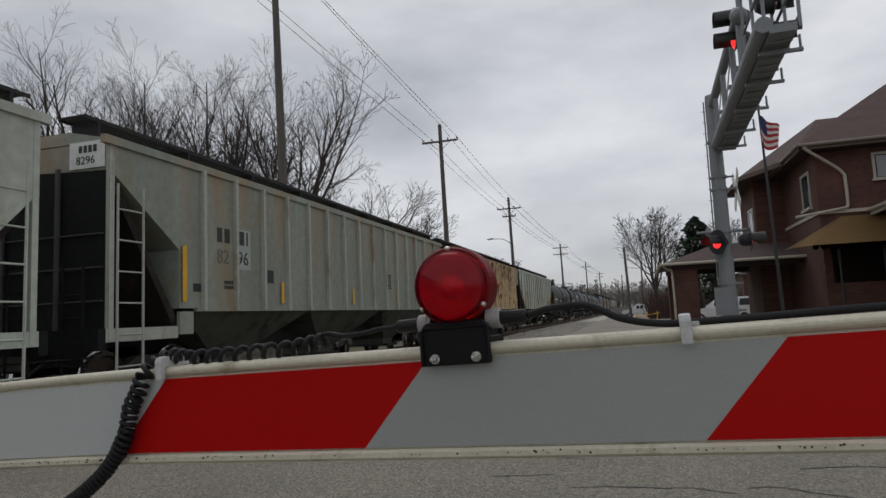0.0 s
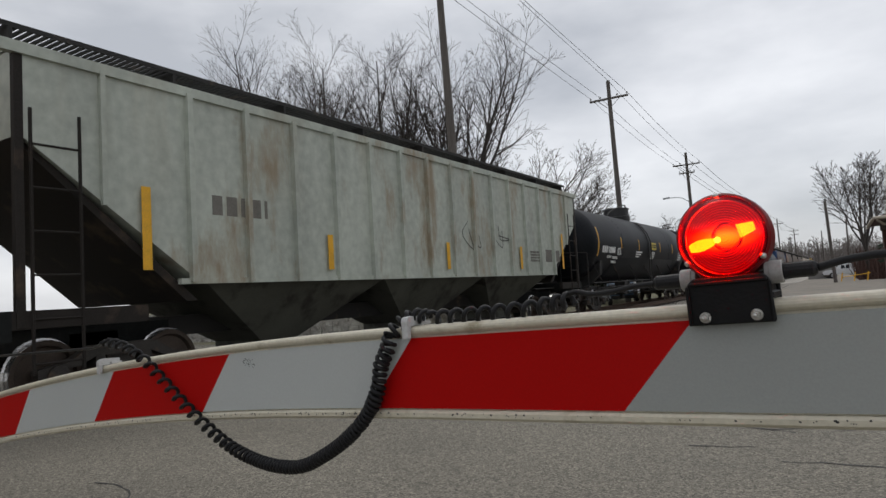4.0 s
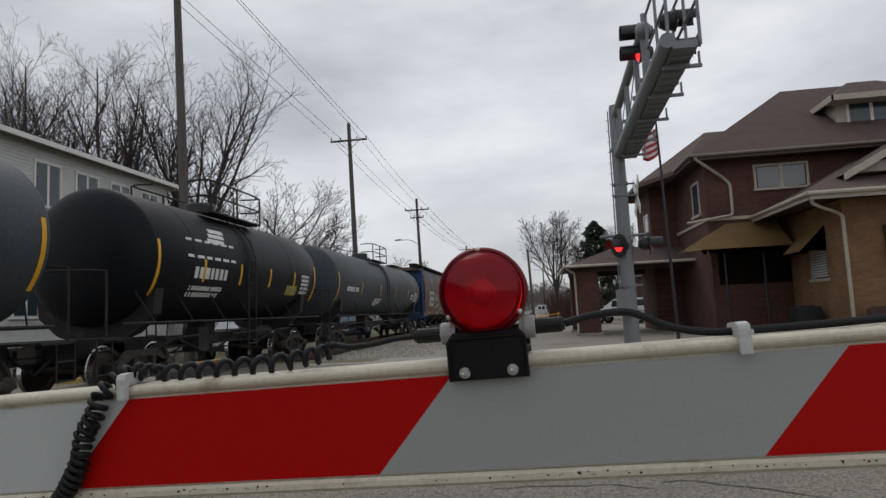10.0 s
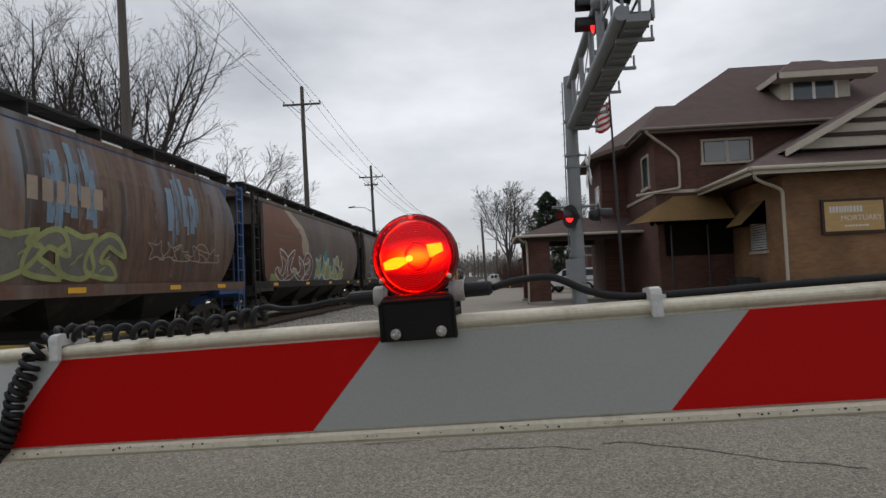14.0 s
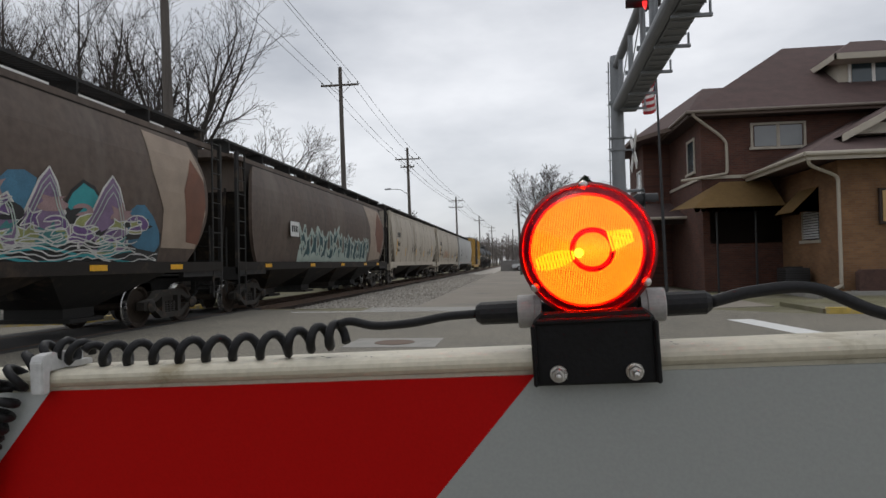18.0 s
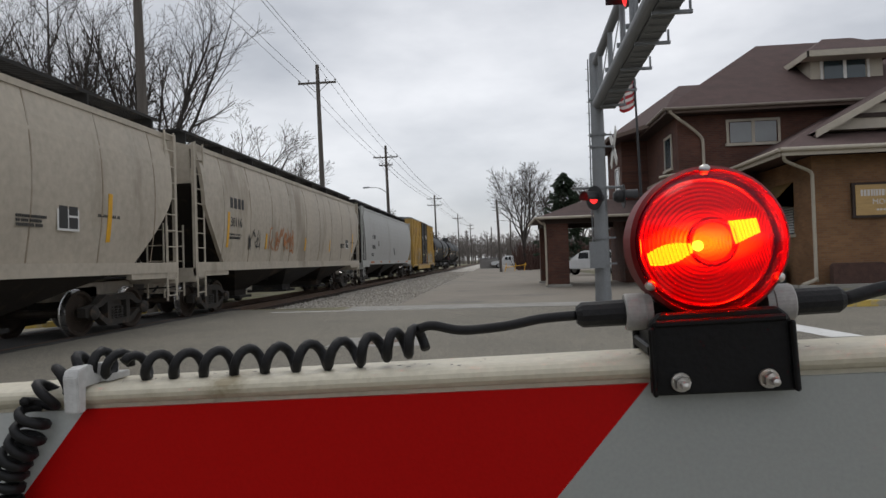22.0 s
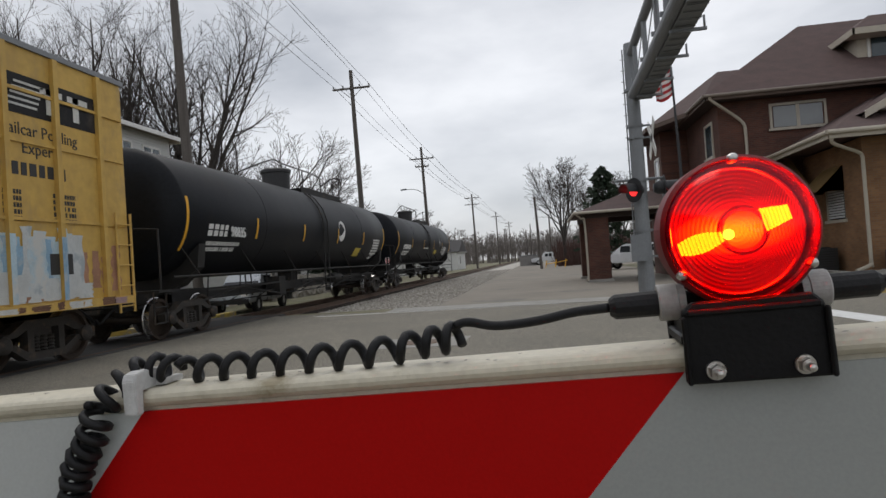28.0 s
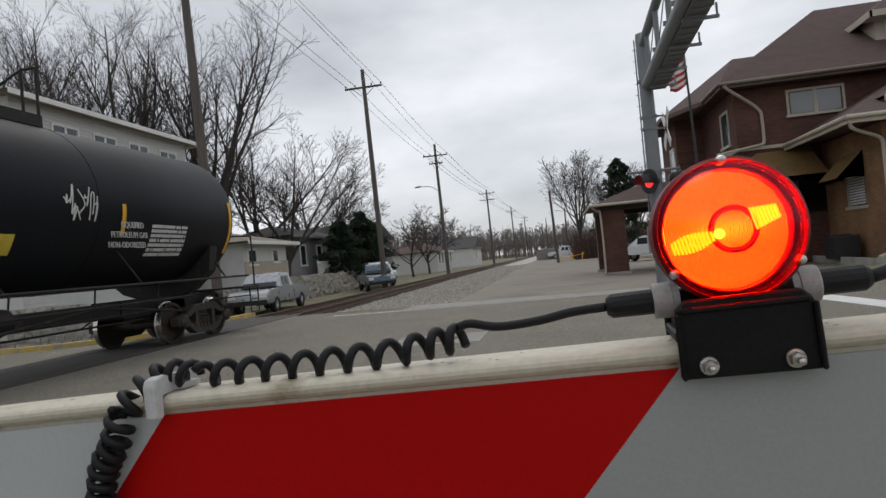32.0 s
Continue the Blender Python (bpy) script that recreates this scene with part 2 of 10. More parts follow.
M_REDGLOW = mat("lit_red_signal", (0.5, 0.01, 0.01), 0.3, emit=(1.0, 0.03, 0.03), emit_strength=1.6, bump=0)
M_REDLENS = mat("unlit_red_signal_lens", (0.12, 0.008, 0.008), 0.25, bump=0, coat=0.5)
M_BLACKTANK = mat("black_tank_paint", (0.0065, 0.0078, 0.0105), 0.50, spec=0.16, var=0.3, scale=0.6, fine=12, bump=0.03, stain=(0.011, 0.011, 0.0115), stain_at=0.6, stain_scale=0.7, stretch=(1, 0.6, 0.35))
M_GREYTANK = mat("grey_blue_tank_paint", (0.05, 0.06, 0.07), 0.55, spec=0.25, var=0.25, scale=0.6, fine=12, bump=0.05, stain=(0.07, 0.075, 0.065), stain_at=0.58, stain_scale=0.6, stretch=(1, 0.6, 0.35))
M_UNDER = mat("black_underframe", (0.015, 0.014, 0.013), 0.75, var=0.35, scale=3, stain=(0.07, 0.05, 0.035), stain_at=0.62, stain_scale=2.5)
M_TRUCK = mat("grimy_truck_casting", (0.03, 0.026, 0.022), 0.75, var=0.35, scale=5, stain=(0.09, 0.06, 0.04), stain_at=0.6, stain_scale=4)
M_WHEEL = mat("rusty_wheel", (0.06, 0.045, 0.035), 0.6, 0.5, var=0.3, scale=6)
M_TREAD = mat("bright_wheel_tread", (0.5, 0.49, 0.48), 0.25, 0.9, var=0.1)
M_YELLOW = mat("yellow_reflector_tape", (0.74, 0.39, 0.02), 0.5, var=0.15, scale=8)
M_WHITE = mat("white_lettering", (0.72, 0.72, 0.70), 0.6, var=0.12, scale=6)
M_DARKTEXT = mat("black_lettering", (0.03, 0.03, 0.03), 0.6, var=0.2, scale=6)
M_GREYHOP = mat("grey_green_hopper_paint", (0.262, 0.285, 0.238), 0.6, var=0.2, scale=1.1, fine=6, bump=0.04, stain=(0.30, 0.225, 0.13), stain_at=0.61, stain_scale=0.8, stretch=(1, 1, 0.35))
M_GREYRIB = mat("pale_rib_paint", (0.39, 0.40, 0.35), 0.6, var=0.15, scale=2, fine=12, bump=0.04, stain=(0.26, 0.19, 0.11), stain_at=0.62, stain_scale=1.5, stretch=(1, 1, 0.4))
M_PALEHOP = mat("pale_grey_hopper_paint", (0.43, 0.46, 0.40), 0.6, var=0.2, scale=1.1, fine=6, bump=0.04, stain=(0.29, 0.235, 0.16), stain_at=0.60, stain_scale=0.9, stretch=(1, 1, 0.35))
M_RUSTHOP = mat("rust_eaten_cream_paint", (0.58, 0.42, 0.23), 0.75, var=0.30, scale=2.2, fine=14, bump=0.2, stain=(0.105, 0.038, 0.019), stain_at=0.54, stain_scale=6.0, stretch=(1, 1.3, 0.5))
M_RUSTRIB = mat("rust_spotted_cream_rib", (0.66, 0.53, 0.34), 0.75, var=0.2, scale=2, fine=20, bump=0.1, stain=(0.25, 0.085, 0.03), stain_at=0.57, stain_scale=3.0, stretch=(1, 1, 0.6))
M_RUSTBROWN = mat("solid_brown_rust", (0.085, 0.040, 0.028), 0.85, var=0.35, scale=1.5, fine=25, bump=0.2, stain=(0.30, 0.20, 0.11), stain_at=0.66, stain_scale=2.2, stretch=(1, 1, 0.5))
M_SHADEBLACK = mat("end_shade_and_black_paint", (0.011, 0.012, 0.0115), 0.8, spec=0.2, var=0.35, scale=0.9, fine=12, bump=0.1, stain=(0.03, 0.029, 0.026), stain_at=0.60, stain_scale=0.9, stretch=(1, 1, 0.4))
M_SOOTEND = mat("sooty_mouldy_car_end", (0.075, 0.066, 0.044), 0.85, var=0.35, scale=0.9, fine=12, bump=0.1, stain=(0.018, 0.016, 0.013), stain_at=0.47, stain_scale=0.9, stretch=(1, 1, 0.4))
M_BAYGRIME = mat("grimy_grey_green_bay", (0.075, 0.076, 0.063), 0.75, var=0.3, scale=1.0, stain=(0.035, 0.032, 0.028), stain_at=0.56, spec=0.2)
M_SPRAYDARK = mat("grimy_grey_steel", (0.07, 0.072, 0.068), 0.75, var=0.3, scale=3)
M_BROWNHOP = mat("faded_brown_hopper_paint", (0.125, 0.062, 0.038), 0.65, var=0.28, scale=0.8, fine=8, bump=0.03, stain=(0.19, 0.14, 0.115), stain_at=0.56, stain_scale=0.6, stretch=(1, 1, 0.3))
M_DARKHOP = mat("sooty_brown_hopper_paint", (0.090, 0.064, 0.049), 0.65, var=0.3, scale=0.8, fine=6, bump=0.03, stain=(0.13, 0.10, 0.08), stain_at=0.56, stain_scale=0.5, stretch=(1, 1, 0.4))
M_WHITEHOP = mat("weathered_off_white_hopper", (0.445, 0.395, 0.32), 0.6, var=0.14, scale=0.7, fine=7, bump=0.02, stain=(0.29, 0.245, 0.185), stain_at=0.57, stain_scale=0.5, stretch=(1, 1.2, 0.35))
M_SEAM = mat("rust_stained_seam", (0.27, 0.215, 0.155), 0.7, var=0.3, scale=1.5, bump=0.02, stain=(0.37, 0.33, 0.27), stain_at=0.52, stain_scale=1.2)
M_LIGHTHOP = mat("light_grey_hopper", (0.40, 0.40, 0.385), 0.55, var=0.08, scale=0.7, fine=6, bump=0.02, stain=(0.34, 0.33, 0.31), stain_at=0.6, stain_scale=0.5, stretch=(1, 1.2, 0.35))
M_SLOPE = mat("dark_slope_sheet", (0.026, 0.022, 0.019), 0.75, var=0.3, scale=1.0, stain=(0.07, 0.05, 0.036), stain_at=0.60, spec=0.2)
M_BLUE = mat("blue_end_paint", (0.025, 0.075, 0.20), 0.6, var=0.25, scale=1.2, stain=(0.03, 0.03, 0.035), stain_at=0.6)
M_BOX = mat("yellow_boxcar_paint", (0.54, 0.345, 0.082), 0.6, var=0.15, scale=0.9, fine=6, bump=0.03, stain=(0.36, 0.25, 0.11), stain_at=0.58, stain_scale=0.7, stretch=(1, 1, 0.4))
runs(M_RUSTHOP, (0.11, 0.040, 0.020), 2.0, 4.2, 0.51, 0.95, 4.5, 9, 0.05)
runs(M_RUSTRIB, (0.14, 0.055, 0.027), 2.2, 4.3, 0.53, 0.9, 4.5, 10, 0.05)
runs(M_GREYHOP, (0.34, 0.19, 0.075), 2.2, 4.2, 0.575, 0.8, 0.9, 1)
runs(M_GREYHOP, (0.20, 0.20, 0.15), 1.2, 3.0, 0.56, 0.5, 2.2, 2)
runs(M_PALEHOP, (0.30, 0.24, 0.15), 2.6, 4.4, 0.62, 0.5, 1.2, 3)
runs(M_BROWNHOP, (0.036, 0.022, 0.016), 0.3, 2.4, 0.52, 0.9, 1.6, 4)
runs(M_BROWNHOP, (0.23, 0.165, 0.11), 0.6, 2.6, 0.585, 0.75, 2.2, 5)
runs(M_BROWNHOP, (0.16, 0.235, 0.31), 2.7, 3.7, 0.60, 0.75, 1.1, 6)
runs(M_DARKHOP, (0.15, 0.115, 0.09), 1.2, 4.2, 0.60, 0.5, 1.1, 7)
runs(M_BOX, (0.30, 0.19, 0.08), 1.0, 4.9, 0.60, 0.5, 1.6, 8)
M_BOXDOOR = mat("black_boxcar_door", (0.013, 0.0125, 0.013), 0.6, spec=0.25, var=0.3, scale=1.2, stain=(0.06, 0.05, 0.045), stain_at=0.6)
M_DOORRIB = mat("worn_black_door_rib", (0.03, 0.028, 0.027), 0.6, var=0.3, scale=2, stain=(0.09, 0.05, 0.03), stain_at=0.6)
M_PATCHRUSTY = mat("rusty_door_track", (0.14, 0.07, 0.04), 0.8, var=0.35, scale=2.5)
M_SHINGLE = mat("brown_roof_shingles", (0.084, 0.051, 0.047), 0.92, var=0.3, scale=2.5, fine=30, bump=0.4, island=0.25)
M_TRIM = mat("cream_painted_trim", (0.43, 0.385, 0.315), 0.6, var=0.1, scale=4)
M_WHITETRIM = mat("white_painted_trim", (0.72, 0.71, 0.68), 0.6, var=0.1, scale=4)
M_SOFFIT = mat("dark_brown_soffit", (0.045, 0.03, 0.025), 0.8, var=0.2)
M_GUTTER = mat("dull_brown_gutter", (0.20, 0.165, 0.135), 0.6, var=0.12, scale=4)
M_FASCIA = mat("brown_fascia_paint", (0.10, 0.066, 0.05), 0.7, var=0.15, scale=4)
# Paler than the other panes: the sky's reflection is put into the base colour.
M_PALEPANE = mat("pale_sky_reflection_glass", (0.15, 0.16, 0.165), 0.12, bump=0, var=0.12, scale=1.5, spec=0.8)
M_GLASS = mat("window_glass", (0.022, 0.04, 0.048), 0.06, bump=0, var=0.05, spec=0.8)
M_BLIND = mat("pale_window_blind", (0.5, 0.5, 0.5), 0.8, var=0.1)
M_CANVAS = mat("tan_awning_canvas", (0.33, 0.21, 0.085), 0.85, var=0.15, scale=6, fine=120)
M_SIGN = mat("carved_tan_sign", (0.46, 0.30, 0.12), 0.6, var=0.15, scale=5, stretch=(0.5, 1, 4))
M_SIDING = mat("white_lap_siding", (0.56, 0.56, 0.54), 0.7, var=0.08, scale=2)
M_GREYSIDE = mat("grey_siding", (0.24, 0.23, 0.22), 0.8, var=0.12, scale=2)
M_DARKROOF = mat("dark_asphalt_roof", (0.055, 0.052, 0.052), 0.9, var=0.25, scale=3)
M_TANROOF = mat("tan_low_roof", (0.30, 0.26, 0.21), 0.9, var=0.2, scale=3)
M_BLOCK = mat("beige_block", (0.42, 0.36, 0.28), 0.9, var=0.15, scale=4)
M_STONE = mat("pale_rubble_stone", (0.25, 0.23, 0.195), 0.92, var=0.25, scale=4, fine=30, bump=0.5, island=0.3)
M_WALLSTONE = mat("whitewashed_rubble_stone", (0.37, 0.355, 0.32), 0.92, var=0.35, scale=4, fine=30, bump=0.5, island=0.35, stain=(0.16, 0.145, 0.125), stain_at=0.58, stain_scale=3.5)
M_CARWHITE = mat("white_car_paint", (0.68, 0.69, 0.70), 0.25, var=0.04, coat=0.6, bump=0)
M_CARSILVER = mat("silver_car_paint", (0.38, 0.40, 0.42), 0.3, 0.5, var=0.04, coat=0.6, bump=0)
M_CARBLUE = mat("blue_car_paint", (0.05, 0.09, 0.13), 0.3, 0.3, var=0.05, coat=0.6, bump=0)
M_CARGLASS = mat("dark_car_glass", (0.015, 0.017, 0.02), 0.08, bump=0, var=0.02, spec=0.3)
M_TYRE = mat("tyre_rubber", (0.015, 0.015, 0.015), 0.85, var=0.2)
M_HUB = mat("alloy_hub", (0.45, 0.45, 0.46), 0.35, 0.8, var=0.1)
M_REDPLASTIC = mat("red_tail_light", (0.4, 0.01, 0.01), 0.3, bump=0)
M_FLAGRED = mat("flag_red_cloth", (0.38, 0.03, 0.035), 0.85, var=0.1)
M_FLAGWHITE = mat("flag_white_cloth", (0.65, 0.62, 0.6), 0.85, var=0.08)
M_FLAGBLUE = mat("flag_blue_cloth", (0.02, 0.03, 0.12), 0.85, var=0.1)
M_SHRUB = mat("dark_shrub_twigs", (0.075, 0.04, 0.032), 0.95, var=0.35, scale=6)


# ---- mesh helpers ----
def part(name, bm, material, parent=None, label="", smooth=False):
    me = bpy.data.meshes.new(name)
    bm.normal_update()
    bm.to_mesh(me)
    bm.free()
    if smooth:
        for p in me.polygons:
            p.use_smooth = True
    for m in material if isinstance(material, (list, tuple)) else (material,):
        me.materials.append(m)
    ob = new(name, me)
    ob.parent = parent
    if label:
        ob["label"] = label
    return ob


def empty(name, m):
    ob = new(name)
    ob.empty_display_size = 0.2
    ob.matrix_basis = m
    return ob


def face(bm, pts, mi=0):
    f = bm.faces.new([bm.verts.new(p) for p in pts])
    f.material_index = mi
    return f


def box(bm, x0, x1, y0, y1, z0, z1, m=None, mi=0):
    vs = [Vector((x, y, z)) for z in (z0, z1) for y in (y0, y1) for x in (x0, x1)]
    if m is not None:
        vs = [m @ v for v in vs]
    v = [bm.verts.new(p) for p in vs]
    for q in ((0, 2, 3, 1), (4, 5, 7, 6), (0, 1, 5, 4), (2, 6, 7, 3), (0, 4, 6, 2), (1, 3, 7, 5)):
        bm.faces.new([v[i] for i in q]).material_index = mi


def tube(bm, pts, radii, n=8, cap=True, mi=0):
    """A tapered tube along points."""
    pts = [Vector(p) for p in pts]
    if not isinstance(radii, (list, tuple)):
        radii = [radii] * len(pts)
    rings, side = [], None
    for i, p in enumerate(pts):
        d = (pts[min(i + 1, len(pts) - 1)] - pts[max(i - 1, 0)]).normalized()
        if side is None:
            side = d.cross(Vector((0, 0, 1)))
            if side.length < 0.05:
                side = d.cross(Vector((1, 0, 0)))
        side = (side - d * side.dot(d)).normalized()
        up = d.cross(side)
        rings.append([bm.verts.new(p + radii[i] * (math.cos(a) * side + math.sin(a) * up)) for a in (2 * math.pi * k / n for k in range(n))])
    for a, b in zip(rings, rings[1:]):
        for k in range(n):
            bm.faces.new((a[k], a[(k + 1) % n], b[(k + 1) % n], b[k])).material_index = mi
    if cap:
        bm.faces.new(rings[0][::-1]).material_index = mi
        bm.faces.new(rings[-1]).material_index = mi


def loft(bm, rings, close=True, cap=(True, True), mi=0):
    vs = [[bm.verts.new(p) for p in r] for r in rings]
    n = len(vs[0])
    for a, b in zip(vs, vs[1:]):
        for k in range(n if close else n - 1):
            bm.faces.new((a[k], a[(k + 1) % n], b[(k + 1) % n], b[k])).material_index = mi
    if cap[0]:
        bm.faces.new(vs[0][::-1]).material_index = mi
    if cap[1]:
        bm.faces.new(vs[-1]).material_index = mi


def lathe(bm, prof, axis, n=24, origin=(0, 0, 0), mi=0):
    """Turns (r, h) pairs round an axis: 'x', 'y' or 'z'."""
    o = Vector(origin)
    rings = []
    for r, h in prof:
        ring = []
        for k in range(n):
            a = 2 * math.pi * k / n
            c, s = max(r, 1e-4) * math.cos(a), max(r, 1e-4) * math.sin(a)
            ring.append(o + Vector({"x": (h, c, s), "y": (s, h, c), "z": (c, s, h)}[axis]))
        rings.append(ring)
    ring = prof[0][0] > 2e-4 and prof[-1][0] > 2e-4
    loft(bm, rings + rings[:1] if ring else rings, cap=(not ring, not ring), mi=mi)


def extrude_poly(bm, pts, lo, hi, axis, mi=0):
    """A prism over a polygon of (a, b) pairs, along x, y or z."""
    def put(a, b, h):
        return {"x": (h, a, b), "y": (a, h, b), "z": (a, b, h)}[axis]
    loft(bm, [[put(a, b, lo) for a, b in pts], [put(a, b, hi) for a, b in pts]], mi=mi)


def lettering(name, text, size, material, parent, m, label="", extrude=0.004):
    cu = bpy.data.curves.new(name, "FONT")
    cu.body, cu.size, cu.extrude, cu.resolution_u = text, size, extrude, 2
    tmp = bpy.data.objects.new(name, cu)
    scene.collection.objects.link(tmp)
    me = bpy.data.meshes.new_from_object(tmp.evaluated_get(bpy.context.evaluated_depsgraph_get()))
    bpy.data.objects.remove(tmp)
    bpy.data.curves.remove(cu)
    me.materials.clear()
    me.materials.append(material)
    ob = new(name, me)
    ob.parent = parent
    ob.matrix_basis = m
    if label:
        ob["label"] = label
    return ob


def spline(pts, n):
    """Catmull-Rom through points."""
    pts = [Vector(p) for p in pts]
    out = []
    ext = [2 * pts[0] - pts[1], *pts, 2 * pts[-1] - pts[-2]]
    for i in range(1, len(ext) - 2):
        a, b, c, d = ext[i - 1 : i + 3]
        for k in range(n):
            t = k / n
            out.append(0.5 * ((2 * b) + (c - a) * t + (2 * a - 5 * b + 4 * c - d) * t * t + (3 * b - a - 3 * c + d) * t**3))
    out.append(pts[-1])
    return out


def brick_mat(name, c1, c2, mortar, plane, length=0.21, height=0.07):
    m = bpy.data.materials.new(name)
    m.use_nodes = True
    n, l = m.node_tree.nodes, m.node_tree.links
    b = n["Principled BSDF"]
    co, sep, comb = n.new("ShaderNodeTexCoord"), n.new("ShaderNodeSeparateXYZ"), n.new("ShaderNodeCombineXYZ")
    l.new(co.outputs["Object"], sep.inputs[0])
    l.new(sep.outputs["X" if plane == "y" else "Y"], comb.inputs["X"])
    l.new(sep.outputs["Z"], comb.inputs["Y"])
    br = n.new("ShaderNodeTexBrick")
    br.inputs["Scale"].default_value = 1.0
    br.inputs["Brick Width"].default_value, br.inputs["Row Height"].default_value, br.inputs["Mortar Size"].default_value = length, height, 0.006
    br.inputs["Color1"].default_value, br.inputs["Color2"].default_value, br.inputs["Mortar"].default_value = (*c1, 1), (*c2, 1), (*mortar, 1)
    l.new(comb.outputs[0], br.inputs["Vector"])
    ns = n.new("ShaderNodeTexNoise")
    ns.inputs["Scale"].default_value, ns.inputs["Detail"].default_value = 0.9, 6.0
    l.new(co.outputs["Object"], ns.inputs["Vector"])
    r = n.new("ShaderNodeMapRange")
    r.inputs["From Min"].default_value, r.inputs["From Max"].default_value, r.inputs["To Min"].default_value, r.inputs["To Max"].default_value = 0.3, 0.7, 0.78, 1.2
    l.new(ns.outputs[0], r.inputs["Value"])
    sc = n.new("ShaderNodeVectorMath")
    sc.operation = "SCALE"
    l.new(br.outputs["Color"], sc.inputs[0])
    l.new(r.outputs[0], sc.inputs["Scale"])
    l.new(sc.outputs[0], b.inputs["Base Color"])
    b.inputs["Roughness"].default_value = 0.9
    bp = n.new("ShaderNodeBump")
    bp.inputs["Strength"].default_value, bp.inputs["Distance"].default_value, bp.invert = 0.5, 0.008, True
    l.new(br.outputs["Fac"], bp.inputs["Height"])
    l.new(bp.outputs[0], b.inputs["Normal"])
    return m


M_BRICK_S = brick_mat("dark_red_brick_south", (0.112, 0.042, 0.027), (0.072, 0.028, 0.02), (0.09, 0.07, 0.058), "y")
M_BRICK_W = brick_mat("dark_red_brick_west", (0.112, 0.042, 0.027), (0.072, 0.028, 0.02), (0.09, 0.07, 0.058), "x")
M_TANBR_S = brick_mat("tan_brick_south", (0.255, 0.135, 0.062), (0.20, 0.10, 0.048), (0.185, 0.13, 0.085), "y")
M_TANBR_W = brick_mat("tan_brick_west", (0.255, 0.135, 0.062), (0.20, 0.10, 0.048), (0.185, 0.13, 0.085), "x")

# ---- ground ----
GX = [-1500, -400, -120, -60, -30, -20, -14, -11.2, -10.7, -8.0, -6.6, -4.2, -3.4, 0, 6, 12, 25, 60, 120, 400, 1500]
GY = [-1500, -300, -60, -20, 0, 10, 17, 18.6, 19.6, 24, 30, 40, 60, 90, 150, 300, 700, 1800]


def ground_z(x, y):
    z = -0.03
    if x <= -11.2:
        z = -0.32
    elif x < -10.6:
        z = -0.20
    elif x < -4.0 and y > 19:
        z = -0.34
    elif x < -3 and y > 19:
        z = -0.12
    return z


bm = bmesh.new()
gv = [[bm.verts.new((x, y, ground_z(x, y))) for x in GX] for y in GY]
for j in range(len(GY) - 1):
    for i in range(len(GX) - 1):
        bm.faces.new((gv[j][i], gv[j][i + 1], gv[j + 1][i + 1], gv[j + 1][i]))
tagged(part("ground", bm, M_GRASS), "flat dull winter ground of worn grass and soil", "ground", kind="structure")


def slab(name, pts, z0, z1, material, label, cat, kind="structure"):
    bm = bmesh.new()
    extrude_poly(bm, pts, z0, z1, "z")
    return tagged(part(name, bm, material), label, cat, kind=kind)


slab("road", [(-10.75, -25), (70, -25), (70, 14.6), (6.4, 14.6), (4.2, 16.6), (-3.4, 16.9), (-10.75, 18.9)], -0.2, -0.016, M_ASPHALT, "worn grey asphalt street at the level crossing", "road")
slab("road_far_side", [(-70, -25), (-11.1, -25), (-11.1, 17.2), (-13.2, 17.2), (-15.2, 16.2), (-17.5, 15.8), (-70, 15.8)], -0.5, -0.30, M_ASPHALT, "grey asphalt street beyond the railway", "road")
slab("road_dip", [(-11.1, -25), (-10.75, -25), (-10.75, 18.9), (-11.1, 18.9)], -0.5, -0.16, M_TAR, "dark asphalt ramp beside the rails", "road")
slab("alley", [(-3.3, 16.9), (4.2, 16.65), (6.4, 17.2), (6.4, 60), (12, 62), (12, 90), (-2.8, 150), (-4.1, 150)], -0.2, -0.012, M_ALLEY, "pale worn asphalt lane running beside the railway", "road")
slab("sidewalk_strip", [(-4.6, 16.9), (4.3, 16.62), (4.3, 18.1), (-4.6, 18.4)], -0.2, -0.006, M_CONCRETE, "pale concrete strip along the street edge", "pavement")
bm = bmesh.new()
box(bm, -10.72, -8.95 + 0.62, -25, 18.95, -0.1, -0.008)
tagged(part("crossing_surface", bm, M_TAR), "dark patched asphalt between and beside the rails", "crossing surface", kind="structure")

bm = bmesh.new()
box(bm, 0, 0.5, 0, 4.1, 0, 0.004, pose(4.6, 9.4, -0.0155, 0, 0, 7))
tagged(part("stop_bar", bm, M_WPAINT), "broad white stop bar painted across the lane", "road marking", kind="structure")
bm = bmesh.new()
box(bm, -6.6, 0.2, 0, 0.1, 0, 0.004, pose(0, 16.75, -0.015, 0, 0, -1.2))
tagged(part("edge_line", bm, M_WPAINT), "thin white edge line along the street", "road marking", kind="structure")

# kerbs
def kerb(name, pts, w, z0, z1, material, label):
    bm = bmesh.new()
    for a, b in zip(pts, pts[1:]):
        a, b = Vector((*a, 0)), Vector((*b, 0))
        d = (b - a).normalized()
        s = Vector((-d.y, d.x, 0)) * w
        loft(bm, [[a + Vector((0, 0, z0)), a + s + Vector((0, 0, z0)), a + s + Vector((0, 0, z1)), a + Vector((0, 0, z1))], [b + Vector((0, 0, z0)), b + s + Vector((0, 0, z0)), b + s + Vector((0, 0, z1)), b + Vector((0, 0, z1))]])
    return tagged(part(name, bm, material), label, "kerb", kind="structure")


